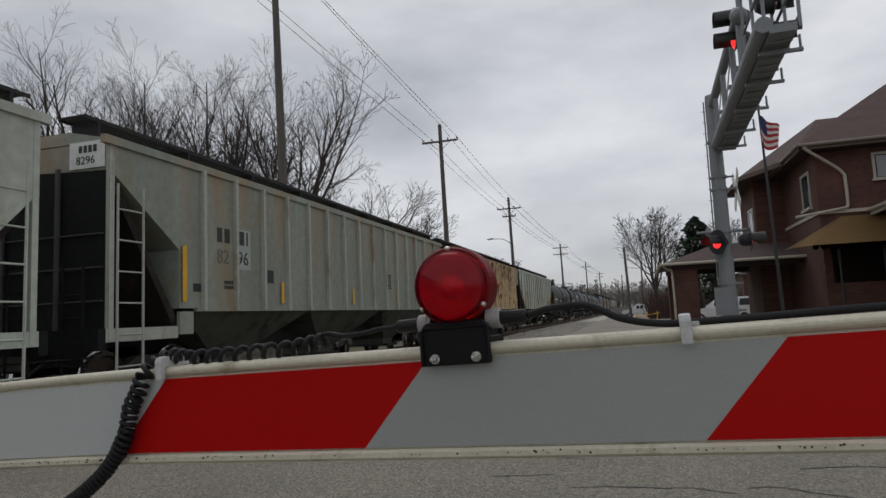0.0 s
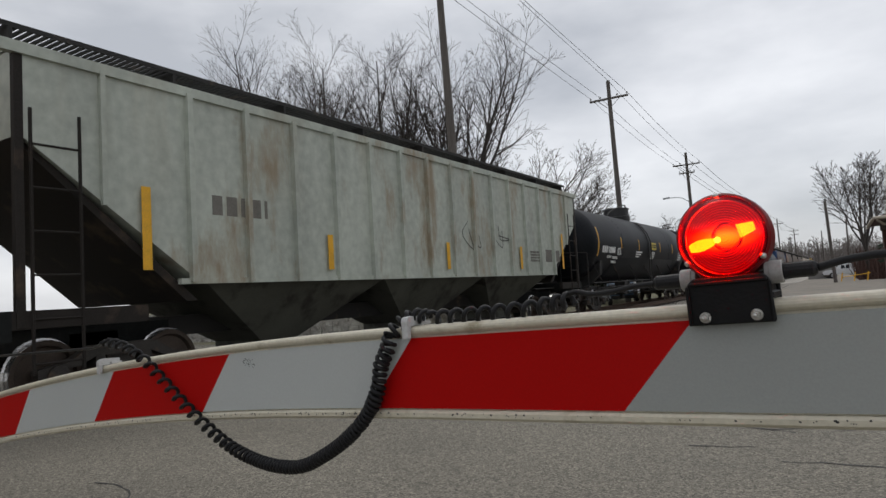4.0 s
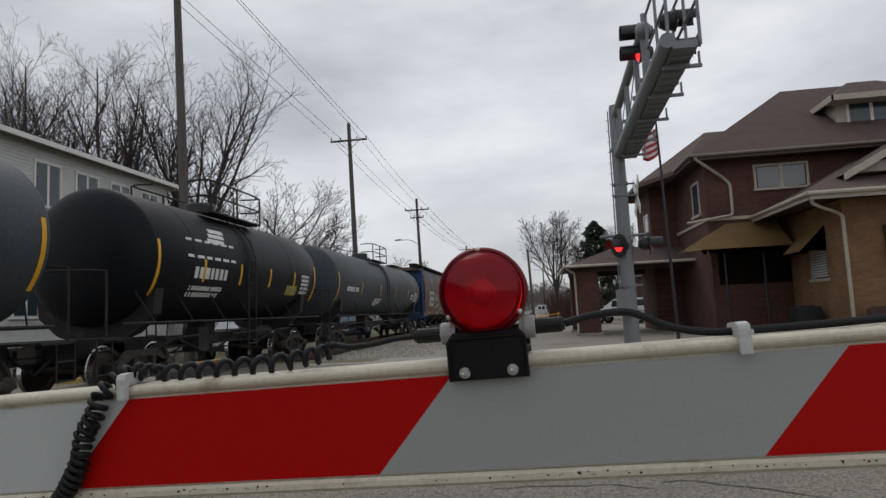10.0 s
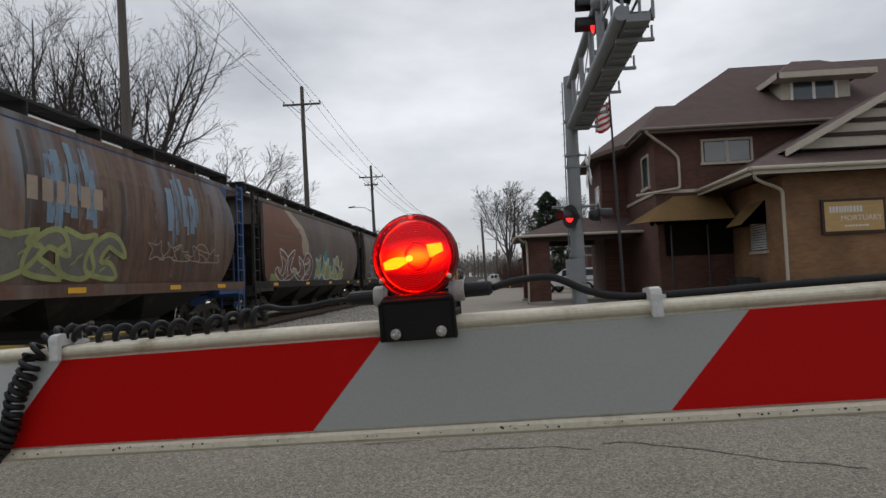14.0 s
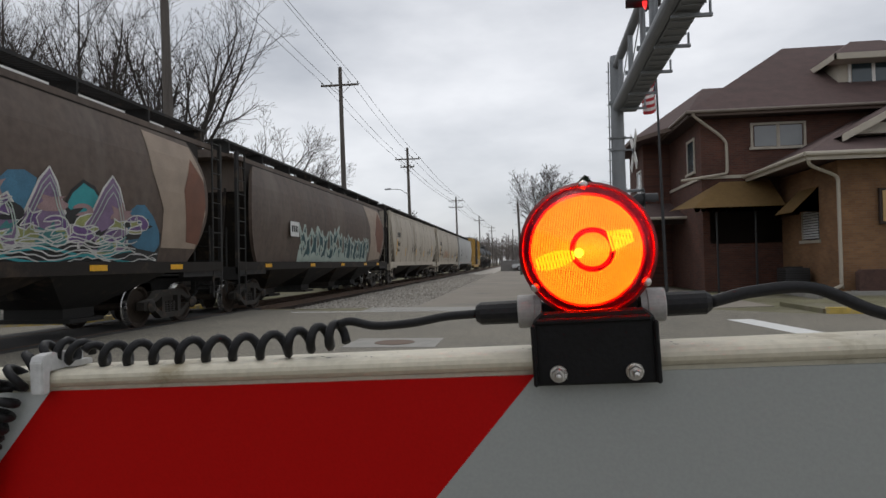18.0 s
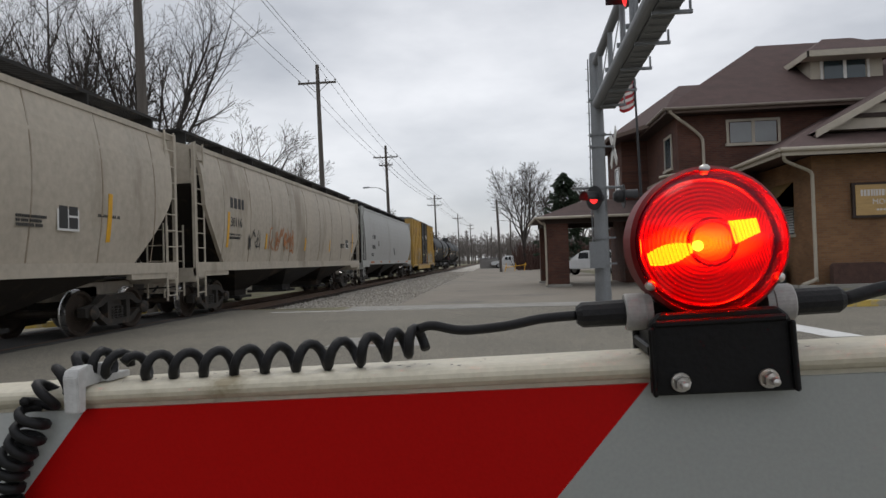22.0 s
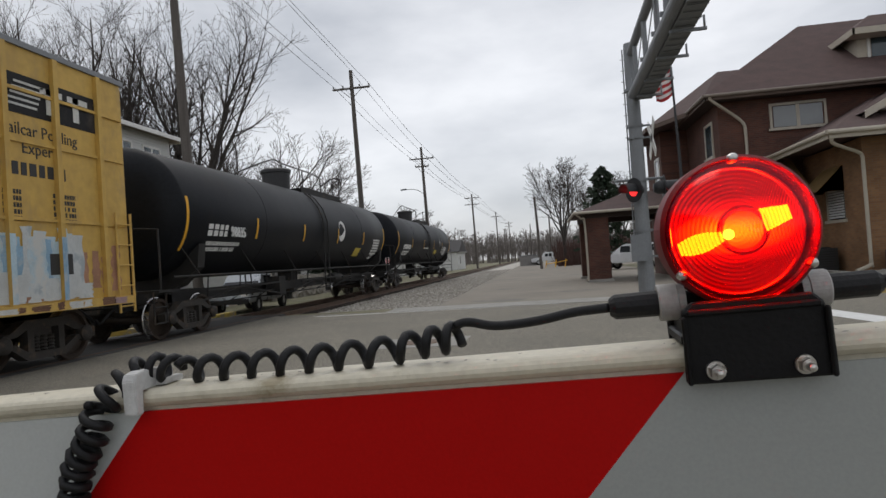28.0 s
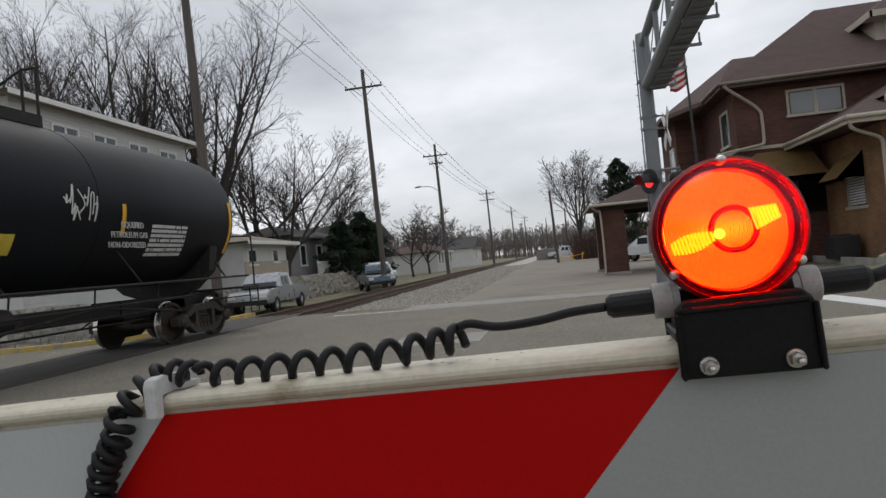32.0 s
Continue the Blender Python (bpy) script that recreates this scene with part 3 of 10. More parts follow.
kerb("kerb_yellow", [(6.6, 14.75), (7.6, 14.45), (40, 14.45)], 0.16, -0.2, 0.12, M_YPAINT, "yellow painted concrete kerb by the brick house")
kerb("kerb_far_side", [(-17.5, 15.9), (-15.3, 16.3), (-13.6, 17.2), (-12.9, 19.2), (-12.8, 24.5)], 0.3, -0.5, -0.16, M_YPAINT, "yellow painted kerb beyond the railway")
slab("lawn_strip", [(6.6, 14.92), (40, 14.62), (40, 20.5), (9.6, 20.5), (8.2, 18.6), (6.6, 17.4)], -0.2, 0.08, M_GRASS, "winter lawn strip before the brick house", "lawn")
kerb("bed_edging", [(9.2, 27.6), (8.75, 19.9), (16.5, 19.6)], -0.12, -0.1, 0.2, M_CONCRETE, "pale stone edging of the planting bed")

# manhole slab in the street
cover = empty("manhole_cover", pose(-2.2, 9.9, -0.014))
bm = bmesh.new()
box(bm, -0.75, 0.75, -0.6, 0.6, -0.02, 0.006)
part("concrete_collar", bm, M_CONCRETE, cover, "pale concrete collar")
bm = bmesh.new()
lathe(bm, [(0.0, 0.006), (0.33, 0.006), (0.33, 0.012), (0.30, 0.014), (0.0, 0.014)], "z", 28)
part("lid", bm, M_RAIL, cover, "rusty iron lid")
tagged(cover, "iron manhole lid in a pale concrete collar", "manhole cover")

# cracks in the near asphalt
random.seed(5)
bm = bmesh.new()
for cx, cy, ang, ln in ((-0.97, 4.25, -8, 0.55), (-0.33, 3.99, 5, 1.2), (0.85, 4.1, -3, 1.8), (-0.91, 5.18, -25, 0.8), (1.3, 4.7, 12, 1.4), (-4.7, 1.88, 0, 0.8), (-4.6, 5.6, 24, 1.2), (-2.4, 5.4, 15, 1.0), (-5.5, 8.6, 75, 1.6), (-6.6, 7.6, 60, 1.2), (2.6, 5.0, -12, 3), (-3.0, 5.2, 12, 3.4)):
    p = Vector((cx, cy, -0.0125))
    a = radians(ang)
    w0 = 0.010
    prev = None
    for k in range(int(ln / 0.06)):
        a += random.uniform(-0.45, 0.45)
        a = radians(ang) + (a - radians(ang)) * 0.85
        d = Vector((math.cos(a), math.sin(a), 0))
        s = Vector((-d.y, d.x, 0)) * (w0 * random.uniform(0.4, 1.3))
        cur = (bm.verts.new(p + s), bm.verts.new(p - s))
        if prev:
            bm.faces.new((prev[0], cur[0], cur[1], prev[1]))
        prev = cur
        p = p + d * 0.06
tagged(part("asphalt_cracks", bm, M_CRACK), "thin dark cracks across the street asphalt", "cracks", kind="stuff")

# ---- railway track ----
TX = -9.4
for side in (-1, 1):
    bm = bmesh.new()
    x = TX + side * 0.755
    prof = [(-0.075, -0.172), (0.075, -0.172), (0.075, -0.158), (0.012, -0.14), (0.012, -0.05), (0.036, -0.035), (0.036, -0.004), (0.03, 0.0), (-0.03, 0.0), (-0.036, -0.004), (-0.036, -0.035), (-0.012, -0.05), (-0.012, -0.14), (-0.075, -0.158)]
    loft(bm, [[(x + a, y, b) for a, b in prof] for y in (-80, 20, 150, 420)])
    for f in bm.faces:
        if f.normal.z > 0.9 and f.calc_center_median().z > -0.01:
            f.material_index = 1
    bm.normal_update()
    for f in bm.faces:
        if f.normal.z > 0.9 and f.calc_center_median().z > -0.01:
            f.material_index = 1
    tagged(part("rail", bm, [M_RAIL, M_RAILTOP]), "brown rusted steel rail with a polished head", "rail", group="rails of the track", kind="structure")
# ties
tie_bm = bmesh.new()
box(tie_bm, -1.3, 1.3, -0.115, 0.115, -0.36, -0.173)
tie_first = part("tie", tie_bm, M_TIE)
tagged(tie_first, "dark creosoted timber tie under the rails", "railway tie", group="ties of the track", kind="structure")
tie_first.matrix_basis = pose(TX, 19.4, 0)
for k in range(1, 120):
    t_ob = new("tie", tie_first.data)
    tagged(t_ob, "dark creosoted timber tie under the rails", "railway tie", group="ties of the track", kind="structure")
    t_ob.matrix_basis = pose(TX + random.uniform(-0.04, 0.04), 19.4 + k * 0.53, random.uniform(-0.008, 0.004), 0, 0, random.uniform(-1, 1))
bm = bmesh.new()
xs = [-12.4, -11.2, -10.9, -10.4, -8.3, -7.6, -6.6, -5.4, -4.3, -3.6]
zs = [-0.36, -0.33, -0.27, -0.235, -0.235, -0.20, -0.21, -0.23, -0.16, -0.14]
prev = None
for k in range(0, 96):
    y = 18.75 + k * 0.6 if k < 80 else 18.75 + 48 + (k - 79) * 22
    row = [bm.verts.new((x + (random.uniform(-0.1, 0.1) if 0 < i < 9 else 0), y + (0 if k else (0.9 if x > -5 and x < -11 else 0.0) + (x + 9) * -0.12), z + random.uniform(-0.02, 0.02))) for i, (x, z) in enumerate(zip(xs, zs))]
    if prev:
        for i in range(len(xs) - 1):
            f = bm.faces.new((prev[i], prev[i + 1], row[i + 1], row[i]))
            f.material_index = 1 if xs[i] < -7.7 else 0
    prev = row
tagged(part("ballast_bed", bm, [M_BALLAST, M_BALLAST_DARK]), "bed of crushed grey stone under the track", "ballast", kind="stuff")
# loose stones
random.seed(11)
verts, faces = [], []
ico = bmesh.new()
bmesh.ops.create_icosphere(ico, subdivisions=1, radius=1.0)
iv = [v.co.copy() for v in ico.verts]
ifc = [[v.index for v in f.verts] for f in ico.faces]
ico.free()
for k in range(9000):
    y = 18.2 + 62 * random.random() ** 2.0
    x = random.uniform(-7.9, -3.5)
    if y < 18.9 + (x + 9) * -0.12:
        continue
    z = float(np.interp(x, xs, zs))
    r = random.uniform(0.028, 0.062) * (1.0 if y < 40 else 1.5)
    sq = (random.uniform(0.7, 1.3), random.uniform(0.7, 1.3), random.uniform(0.5, 0.9))
    rot = Euler((random.random() * 6, random.random() * 6, random.random() * 6)).to_matrix()
    o = len(verts)
    for v in iv:
        w = rot @ Vector((v.x * sq[0], v.y * sq[1], v.z * sq[2])) * r * random.uniform(0.85, 1.15)
        verts.append((x + w.x, y + w.y, z + 0.02 + w.z))
    faces += [[i + o for i in f] for f in ifc]
me = bpy.data.meshes.new("ballast_stones")
me.from_pydata(verts, [], faces)
me.materials.append(M_BALLAST)
tagged(new("ballast_stones", me), "loose pale grey ballast stones beside the track", "ballast", kind="stuff")

# ---- gate arm ----
ARM_DIR = Vector((0.812, -0.039, 0.035)).normalized()
ARM_Y = Vector((-ARM_DIR.y, ARM_DIR.x, 0)).normalized()
ARM_Z = ARM_DIR.cross(ARM_Y)
ARM_M = Matrix((ARM_DIR, ARM_Y, ARM_Z)).transposed().to_4x4()
ARM_M.translation = (-0.452, -0.048, 1.174)
arm = empty("crossing_gate", ARM_M)
tagged(arm, "lowered red and white striped crossing gate arm with a red lamp", "crossing gate")
def sag(x):
    """The free end of the arm droops a little."""
    return -0.045 * x * x if x < 0 else 0.0


def edge(k):
    """Where a stripe begins along the top edge; the sheet beyond the clip is cut longer."""
    return k * 0.406 - (0.024 if k < 0 else 0.0)


# beam: z 0 is the top edge of the sheeting
bm = bmesh.new()
prof = [(0.0, -0.106), (0.0, 0.003), (-0.0045, 0.0045), (-0.0075, 0.0075), (-0.0085, 0.0105), (-0.0078, 0.0135), (-0.0055, 0.0158), (-0.002, 0.0171), (0.003, 0.0176), (0.036, 0.0175), (0.041, 0.014), (0.042, 0.008), (0.04, 0.0), (0.04, -0.106), (0.042, -0.115), (0.036, -0.119), (-0.004, -0.119), (-0.009, -0.115), (-0.009, -0.109), (-0.005, -0.106)]
loft(bm, [[(x, a, b + sag(x)) for a, b in prof] for x in [-2.0 + 0.1 * k for k in range(51)]])
part("beam", bm, M_ARM, arm, "cream white fibreglass beam", smooth=False)
SL = 0.090 / 0.101
for k in range(-5, 8):
    bm = bmesh.new()
    z0, z1 = -0.1035, 0.0
    rings = []
    for q in range(7):
        x = edge(k) + (edge(k + 1) - edge(k)) * q / 6
        lo = x + SL * z0
        rings.append([(x, -0.0035, z1 + sag(x)), (x, -0.0005, z1 + sag(x)), (lo, -0.0005, z0 + sag(lo)), (lo, -0.0035, z0 + sag(lo))])
    loft(bm, rings)
    red = k % 2 == 0
    part("red_stripe" if red else "white_stripe", bm, M_ARMRED if red else (M_ARMGREY if k > 0 else M_ARMLIGHT), arm, "red reflective sheeting" if red else "silvery white reflective sheeting" if k > 0 else "lighter white reflective sheeting")
# dirt specks and scuffs along the rims
random.seed(3)
bm = bmesh.new()
for k in range(420):
    x = random.uniform(-1.5, 1.2)
    r = random.uniform(0.0004, 0.0016)
    if random.random() < 0.6:
        c = Vector((x, random.uniform(-0.0075, -0.0045), -0.109 - random.uniform(0.0, 0.004)))
        c.y = -0.0092
        n1, n2 = Vector((1, 0, 0)), Vector((0, 0, 1))
    else:
        c = Vector((x, random.uniform(0.0, 0.03), 0.0177))
        n1, n2 = Vector((1, 0, 0)), Vector((0, 1, 0))
    c.z += sag(x)
    pts = [c + (n1 * math.cos(a) * random.uniform(0.7, 1.8) + n2 * math.sin(a)) * r for a in (0, 1.2, 2.4, 3.7, 5.0)]
    bm.faces.new([bm.verts.new(p) for p in pts])
for k in range(26):
    c = Vector((-0.375 + random.gauss(0, 0.012), -0.0039, -0.024 + random.gauss(0, 0.006)))
    a = random.uniform(-1.2, 0.4)
    n1, n2 = Vector((math.cos(a), 0, math.sin(a))), Vector((-math.sin(a), 0, math.cos(a)))
    r = random.uniform(0.0006, 0.0016)
    bm.faces.new([bm.verts.new(c + n1 * r * 2.5 * u + n2 * r * v) for u, v in ((-1, 0), (0, -0.6), (1, 0), (0, 0.6))])
tagged(part("grime_specks", bm, M_CRACK, arm), "dark grime specks", kind="stuff")
# support mast beside the road
bm = bmesh.new()
lathe(bm, [(0.0, -1.33), (0.22, -1.33), (0.22, -1.28), (0.07, -1.26), (0.07, 0.05), (0.0, 0.05)], "z", 16, (3.0, 0.3, 0))
box(bm, 2.8, 3.2, 0.04, 0.4, -0.25, 0.1)
part("gate_stand", bm, M_GALV, arm, "galvanised gate stand")


def to_arm(x, z, dy=-0.03):
    """A point of the arm's space from world x and z close to the arm's face."""
    p = ARM_M.inverted() @ Vector((x, -0.078, z))
    return Vector((p.x, dy, p.z))


# lamp
LX = to_arm(-0.004, 1.2).x
LAMPZ = to_arm(-0.004, 1.283).z
lampb = empty("lamp", Matrix.Translation((LX, 0, 0)))
lampb.parent = arm
bm = bmesh.new()
extrude_poly(bm, [(-0.044, -0.006), (0.044, -0.006), (0.0425, 0.040), (0.036, 0.0465), (-0.036, 0.0465), (-0.0425, 0.040)], -0.016, -0.009, "y")
box(bm, -0.044, 0.044, -0.012, 0.052, 0.018, 0.026)
box(bm, -0.044, 0.044, 0.046, 0.054, -0.006, 0.05)
extrude_poly(bm, [(-0.040, 0.022), (0.040, 0.022), (0.040, 0.036), (0.026, 0.0385), (-0.026, 0.0385), (-0.040, 0.036)], -0.008, 0.05, "y")
bmesh.ops.bevel(bm, geom=[e for e in bm.edges], offset=0.0015, segments=1, affect="EDGES")
part("bracket", bm, M_BLACKPLASTIC, lampb, "black plastic bracket")
for name, bx in (("side_flange", (-0.044, -0.0405, -0.0205, -0.0158, -0.006, 0.038)), ("side_flange", (0.0405, 0.044, -0.0205, -0.0158, -0.006, 0.038)), ("top_lip", (-0.040, 0.040, -0.0190, -0.0158, 0.0375, 0.0420))):
    bm = bmesh.new()
    box(bm, *bx)
    bmesh.ops.bevel(bm, geom=list(bm.edges), offset=0.0012, segments=1, affect="EDGES")
    part(name, bm, M_BLACKPLASTIC, lampb)
bm = bmesh.new()
lathe(bm, [(0.0, 0.054), (0.03, 0.054), (0.044, 0.048), (0.0475, 0.03), (0.048, -0.004), (0.0455, -0.006), (0.0445, 0.0), (0.0440, 0.03), (0.041, 0.046), (0.028, 0.050), (0.0, 0.050)], "y", 40, (0, 0, LAMPZ))
part("housing", bm, M_BLACKPLASTIC, lampb, "round black lamp housing")
M_LENSRIM = mat("red_plastic_lens_rim", (0.16, 0.004, 0.006), 0.5, bump=0, spec=0.15)
M_LENS = bpy.data.materials.new("red_lens")
M_LENS.use_nodes = True
ln, ll = M_LENS.node_tree.nodes, M_LENS.node_tree.links
ln.clear()
l_out, l_tr, l_gl, l_di = ln.new("ShaderNodeOutputMaterial"), ln.new("ShaderNodeBsdfTransparent"), ln.new("ShaderNodeBsdfGlossy"), ln.new("ShaderNodeBsdfDiffuse")
l_tr.inputs["Color"].default_value = (0.84, 0.085, 0.03, 1)
l_gl.inputs["Color"].default_value, l_gl.inputs["Roughness"].default_value = (1, 0.9, 0.9, 1), 0.16
l_di.inputs["Color"].default_value = (0.62, 0.012, 0.07, 1)
l_m1, l_m2 = ln.new("ShaderNodeMixShader"), ln.new("ShaderNodeMixShader")
l_m1.inputs[0].default_value, l_m2.inputs[0].default_value = 0.10, 0.022
ll.new(l_tr.outputs[0], l_m1.inputs[1])
ll.new(l_di.outputs[0], l_m1.inputs[2])
ll.new(l_m1.outputs[0], l_m2.inputs[1])
ll.new(l_gl.outputs[0], l_m2.inputs[2])
ll.new(l_m2.outputs[0], l_out.inputs[0])
bm = bmesh.new()
prof = []
for k in range(26):
    a = radians(90 * k / 25)
    ridge = 0.0003 * (1 if k % 2 else -1) if 3 < k < 22 else 0
    prof.append((0.0462 * math.cos(a) + ridge, -0.006 - 0.044 * math.sin(a)))
inner = [(max(r - 0.0022, 0.0), h + 0.0022) for r, h in reversed(prof)]
lathe(bm, prof + inner, "y", 64, (0, 0, LAMPZ))
part("lens", bm, M_LENS, lampb, "domed red lens with fine ribs", smooth=True)
bm = bmesh.new()
lathe(bm, [(0.0482, 0.026), (0.0492, 0.025), (0.0492, -0.008), (0.0466, -0.012), (0.0458, -0.006), (0.0482, -0.004)], "y", 48, (0, 0, LAMPZ))
part("lens_ring", bm, M_LENSRIM, lampb, "dark red lens rim")
for a in (90, 213, 327):
    bm = bmesh.new()
    lathe(bm, [(0.0, -0.016), (0.0022, -0.0155), (0.0032, -0.014), (0.0032, -0.008), (0.0, -0.008)], "y", 12, (0.0465 * math.cos(radians(a)), 0, LAMPZ + 0.0465 * math.sin(radians(a))))
    part("screw", bm, M_STEEL, lampb, "small steel screw")
for bx in (-0.0262, 0.0262):
    bm = bmesh.new()
    z = 0.0025
    lathe(bm, [(0.0, -0.0185), (0.0060, -0.0185), (0.0062, -0.0168), (0.0, -0.0168)], "y", 18, (bx, 0, z))
    lathe(bm, [(0.0, -0.0245), (0.0045, -0.0245), (0.0050, -0.0230), (0.0050, -0.0185), (0.0, -0.0185)], "y", 6, (bx, 0, z))
    lathe(bm, [(0.0, -0.032), (0.0022, -0.0315), (0.0026, -0.0305), (0.0026, -0.0245), (0.0, -0.0245)], "y", 12, (bx, 0, z))
    part("bolt", bm, M_STEEL, lampb, "zinc bolt with a nut")
# turning insert, added to imitate the flashing: a lit face and a dull back
rotor = empty("added_flash_insert", Matrix.Translation((0, 0.002, LAMPZ)))
rotor.parent = lampb
M_GLOWCORE = mat("glowing_filament", (1, 0.7, 0.3), 0.4, emit=(1.0, 0.80, 0.30), emit_strength=380.0, bump=0)
M_GLOWBAR = mat("glowing_glare_bars", (1, 0.5, 0.1), 0.4, emit=(1.0, 0.85, 0.08), emit_strength=170.0, bump=0)
M_GLOWRED = mat("painted_reflector_glow", (0.003, 0.0005, 0.0003), 0.9, spec=0.0, emit=(1.0, 0.03, 0.02), emit_strength=2.4, bump=0)
# The glow's fall from yellow to deep red is painted as an emission gradient.
gn, gl = M_GLOWRED.node_tree.nodes, M_GLOWRED.node_tree.links
g_co, g_len, g_ramp, g_sin, g_str = gn.new("ShaderNodeTexCoord"), gn.new("ShaderNodeVectorMath"), gn.new("ShaderNodeValToRGB"), gn.new("ShaderNodeMath"), gn.new("ShaderNodeMapRange")
g_len.operation, g_sin.operation = "LENGTH", "PINGPONG"
g_mul = gn.new("ShaderNodeMath")
g_mul.operation = "MULTIPLY"
g_mul.inputs[1].default_value = 1 / 0.042
g_map, g_far = gn.new("ShaderNodeMapping"), gn.new("ShaderNodeVectorMath")
g_far.operation = "LENGTH"
g_map.inputs["Rotation"].default_value = (0, radians(9), 0)
g_map.inputs["Scale"].default_value = (0.62, 0.0, 1.55)
gl.new(g_co.outputs["Object"], g_map.inputs["Vector"])
gl.new(g_map.outputs[0], g_far.inputs[0])
gl.new(g_co.outputs["Object"], g_len.inputs[0])
gl.new(g_far.outputs["Value"], g_mul.inputs[0])
gl.new(g_mul.outputs[0], g_ramp.inputs[0])
g_ramp.color_ramp.elements[0].position, g_ramp.color_ramp.elements[0].color = 0.10, (1.0, 0.95, 0.12, 1)
g_ramp.color_ramp.elements[1].position, g_ramp.color_ramp.elements[1].color = 0.85, (0.0105, 0.0001, 0.0002, 1)
g_mid = g_ramp.color_ramp.elements.new(0.36)
g_mid.color = (0.20, 0.19, 0.006, 1)
g_out = g_ramp.color_ramp.elements.new(0.58)
g_out.color = (0.032, 0.0022, 0.0004, 1)
# the lens rings are painted as finer and coarser steps of brightness
g_sin.inputs[1].default_value = 0.0014
gl.new(g_len.outputs["Value"], g_sin.inputs[0])
g_str.inputs["From Max"].default_value = 0.0014
g_str.inputs["To Min"].default_value, g_str.inputs["To Max"].default_value = 22.0, 110.0
gl.new(g_sin.outputs[0], g_str.inputs["Value"])
gl.new(g_ramp.outputs[0], gn["Principled BSDF"].inputs["Emission Color"])
gl.new(g_str.outputs[0], gn["Principled BSDF"].inputs["Emission Strength"])
M_GLOWDISC = mat("glowing_disc", (0.3, 0.2, 0.05), 0.5, emit=(1.0, 0.85, 0.20), emit_strength=150.0, bump=0)
M_DULL = mat("dull_reflector_back", (0.60, 0.07, 0.08), 0.36, metal=0.6, bump=0, spec=0.5)
M_REDSPOT = mat("red_spot_glass", (0.9, 0.10, 0.08), 0.2, bump=0, coat=0.6)
# upright fins before a bright disc, added in place of a reflector: along the lamp's axis the disc shines through, from
# aside the fins close
bm = bmesh.new()
for k in range(-34, 35):
    x = 0.0012 * k
    if abs(x) < 0.0405:
        h = math.sqrt(0.0412 ** 2 - x * x)
        lean = (x + 0.049) / 0.489 * 0.0082
        loft(bm, [[(x - 0.0001, -0.0010, z), (x + 0.0001, -0.0010, z), (x + 0.0001 + lean, 0.0072, z), (x - 0.0001 + lean, 0.0072, z)] for z in (-h, h)])
tagged(part("glare_fin", bm, M_GLOWRED, rotor), "glowing red fins standing in for the reflector", kind="stuff")
bm = bmesh.new()
lathe(bm, [(0.0, 0.0084), (0.0408, 0.0084), (0.0408, 0.0080), (0.0, 0.0080)], "y", 36)
part("lit_disc", bm, M_GLOWDISC, rotor, "bright yellow disc behind the fins")
bm = bmesh.new()
lathe(bm, [(0.0, 0.0096), (0.012, 0.0100), (0.022, 0.0114), (0.030, 0.0136), (0.036, 0.0160), (0.0395, 0.0180), (0.0405, 0.0180), (0.0424, 0.0096), (0.0424, -0.0012), (0.0414, -0.0012), (0.0414, 0.0088), (0.0, 0.0088)], "y", 48)
part("back_bowl", bm, M_DULL, rotor, "dull red bowl on the back", smooth=False)
# Red dome added to make the bright spot inside the unlit lens.
bm = bmesh.new()
lathe(bm, [(0.0, 0.024), (0.006, 0.023), (0.011, 0.019), (0.0135, 0.0125), (0.0165, 0.0118), (0.0165, 0.0104), (0.0, 0.0100)], "y", 30, (0, 0, -0.003))
part("red_spot_dome", bm, M_REDSPOT, rotor, "added red dome that gives the unlit lens its bright spot")
bm = bmesh.new()
bmesh.ops.create_uvsphere(bm, u_segments=14, v_segments=10, radius=0.0036)
bmesh.ops.translate(bm, verts=bm.verts, vec=(-0.006, -0.006, -0.002))
part("filament", bm, M_GLOWCORE, rotor, "bright yellow filament")
TILT = pose(0, 0, 0, 0, -12, 0)
# Emissive bars form the yellow glare bands of the lit lens.
bm = bmesh.new()
for k in range(12):
    x = -0.038 + 0.0024 * k
    h = 0.0030 + 0.0035 * math.sin(math.pi * (k + 1.5) / 13)
    box(bm, x, x + 0.0016, -0.0045, -0.002, -h - 0.001, h - 0.001, TILT)
for k in range(8):
    x = 0.017 + 0.0022 * k
    h = 0.0072 - 0.0004 * k
    box(bm, x, x + 0.0015, -0.0045, -0.002, -h + 0.001, h + 0.002, TILT)
tagged(part("glare_bars", bm, M_GLOWBAR, rotor), "glowing yellow bars shaped as glare in the lens", kind="stuff")
bm = bmesh.new()
lathe(bm, [(0.0125, -0.003), (0.0145, -0.0045), (0.0165, -0.003), (0.0145, -0.002)], "y", 30, (0.004, 0, 0))
part("bulb_ring", bm, M_DULL, rotor, "dark red bulb ring")
# cable entries
for s, name in ((-1, "cable_gland"), (1, "cable_gland")):
    bm = bmesh.new()
    zc = 0.046
    lathe(bm, [(0.0, 0.036 * s), (0.0118, 0.036 * s), (0.0118, 0.0405 * s), (0.0126, 0.041 * s), (0.0126, 0.0525 * s), (0.0120, 0.0535 * s), (0.0095, 0.0535 * s), (0.0, 0.0535 * s)], "x", 32, (0, 0.012, zc))
    part(name, bm, M_GLAND, lampb, "grey gland nut")
    bm = bmesh.new()
    lathe(bm, [(0.0, 0.05 * s), (0.009, 0.05 * s), (0.0088, 0.082 * s), (0.006, 0.086 * s), (0.0, 0.086 * s)], "x", 14, (0, 0.012, zc))
    part("strain_relief", bm, M_RUBBER, lampb, "black rubber strain relief")
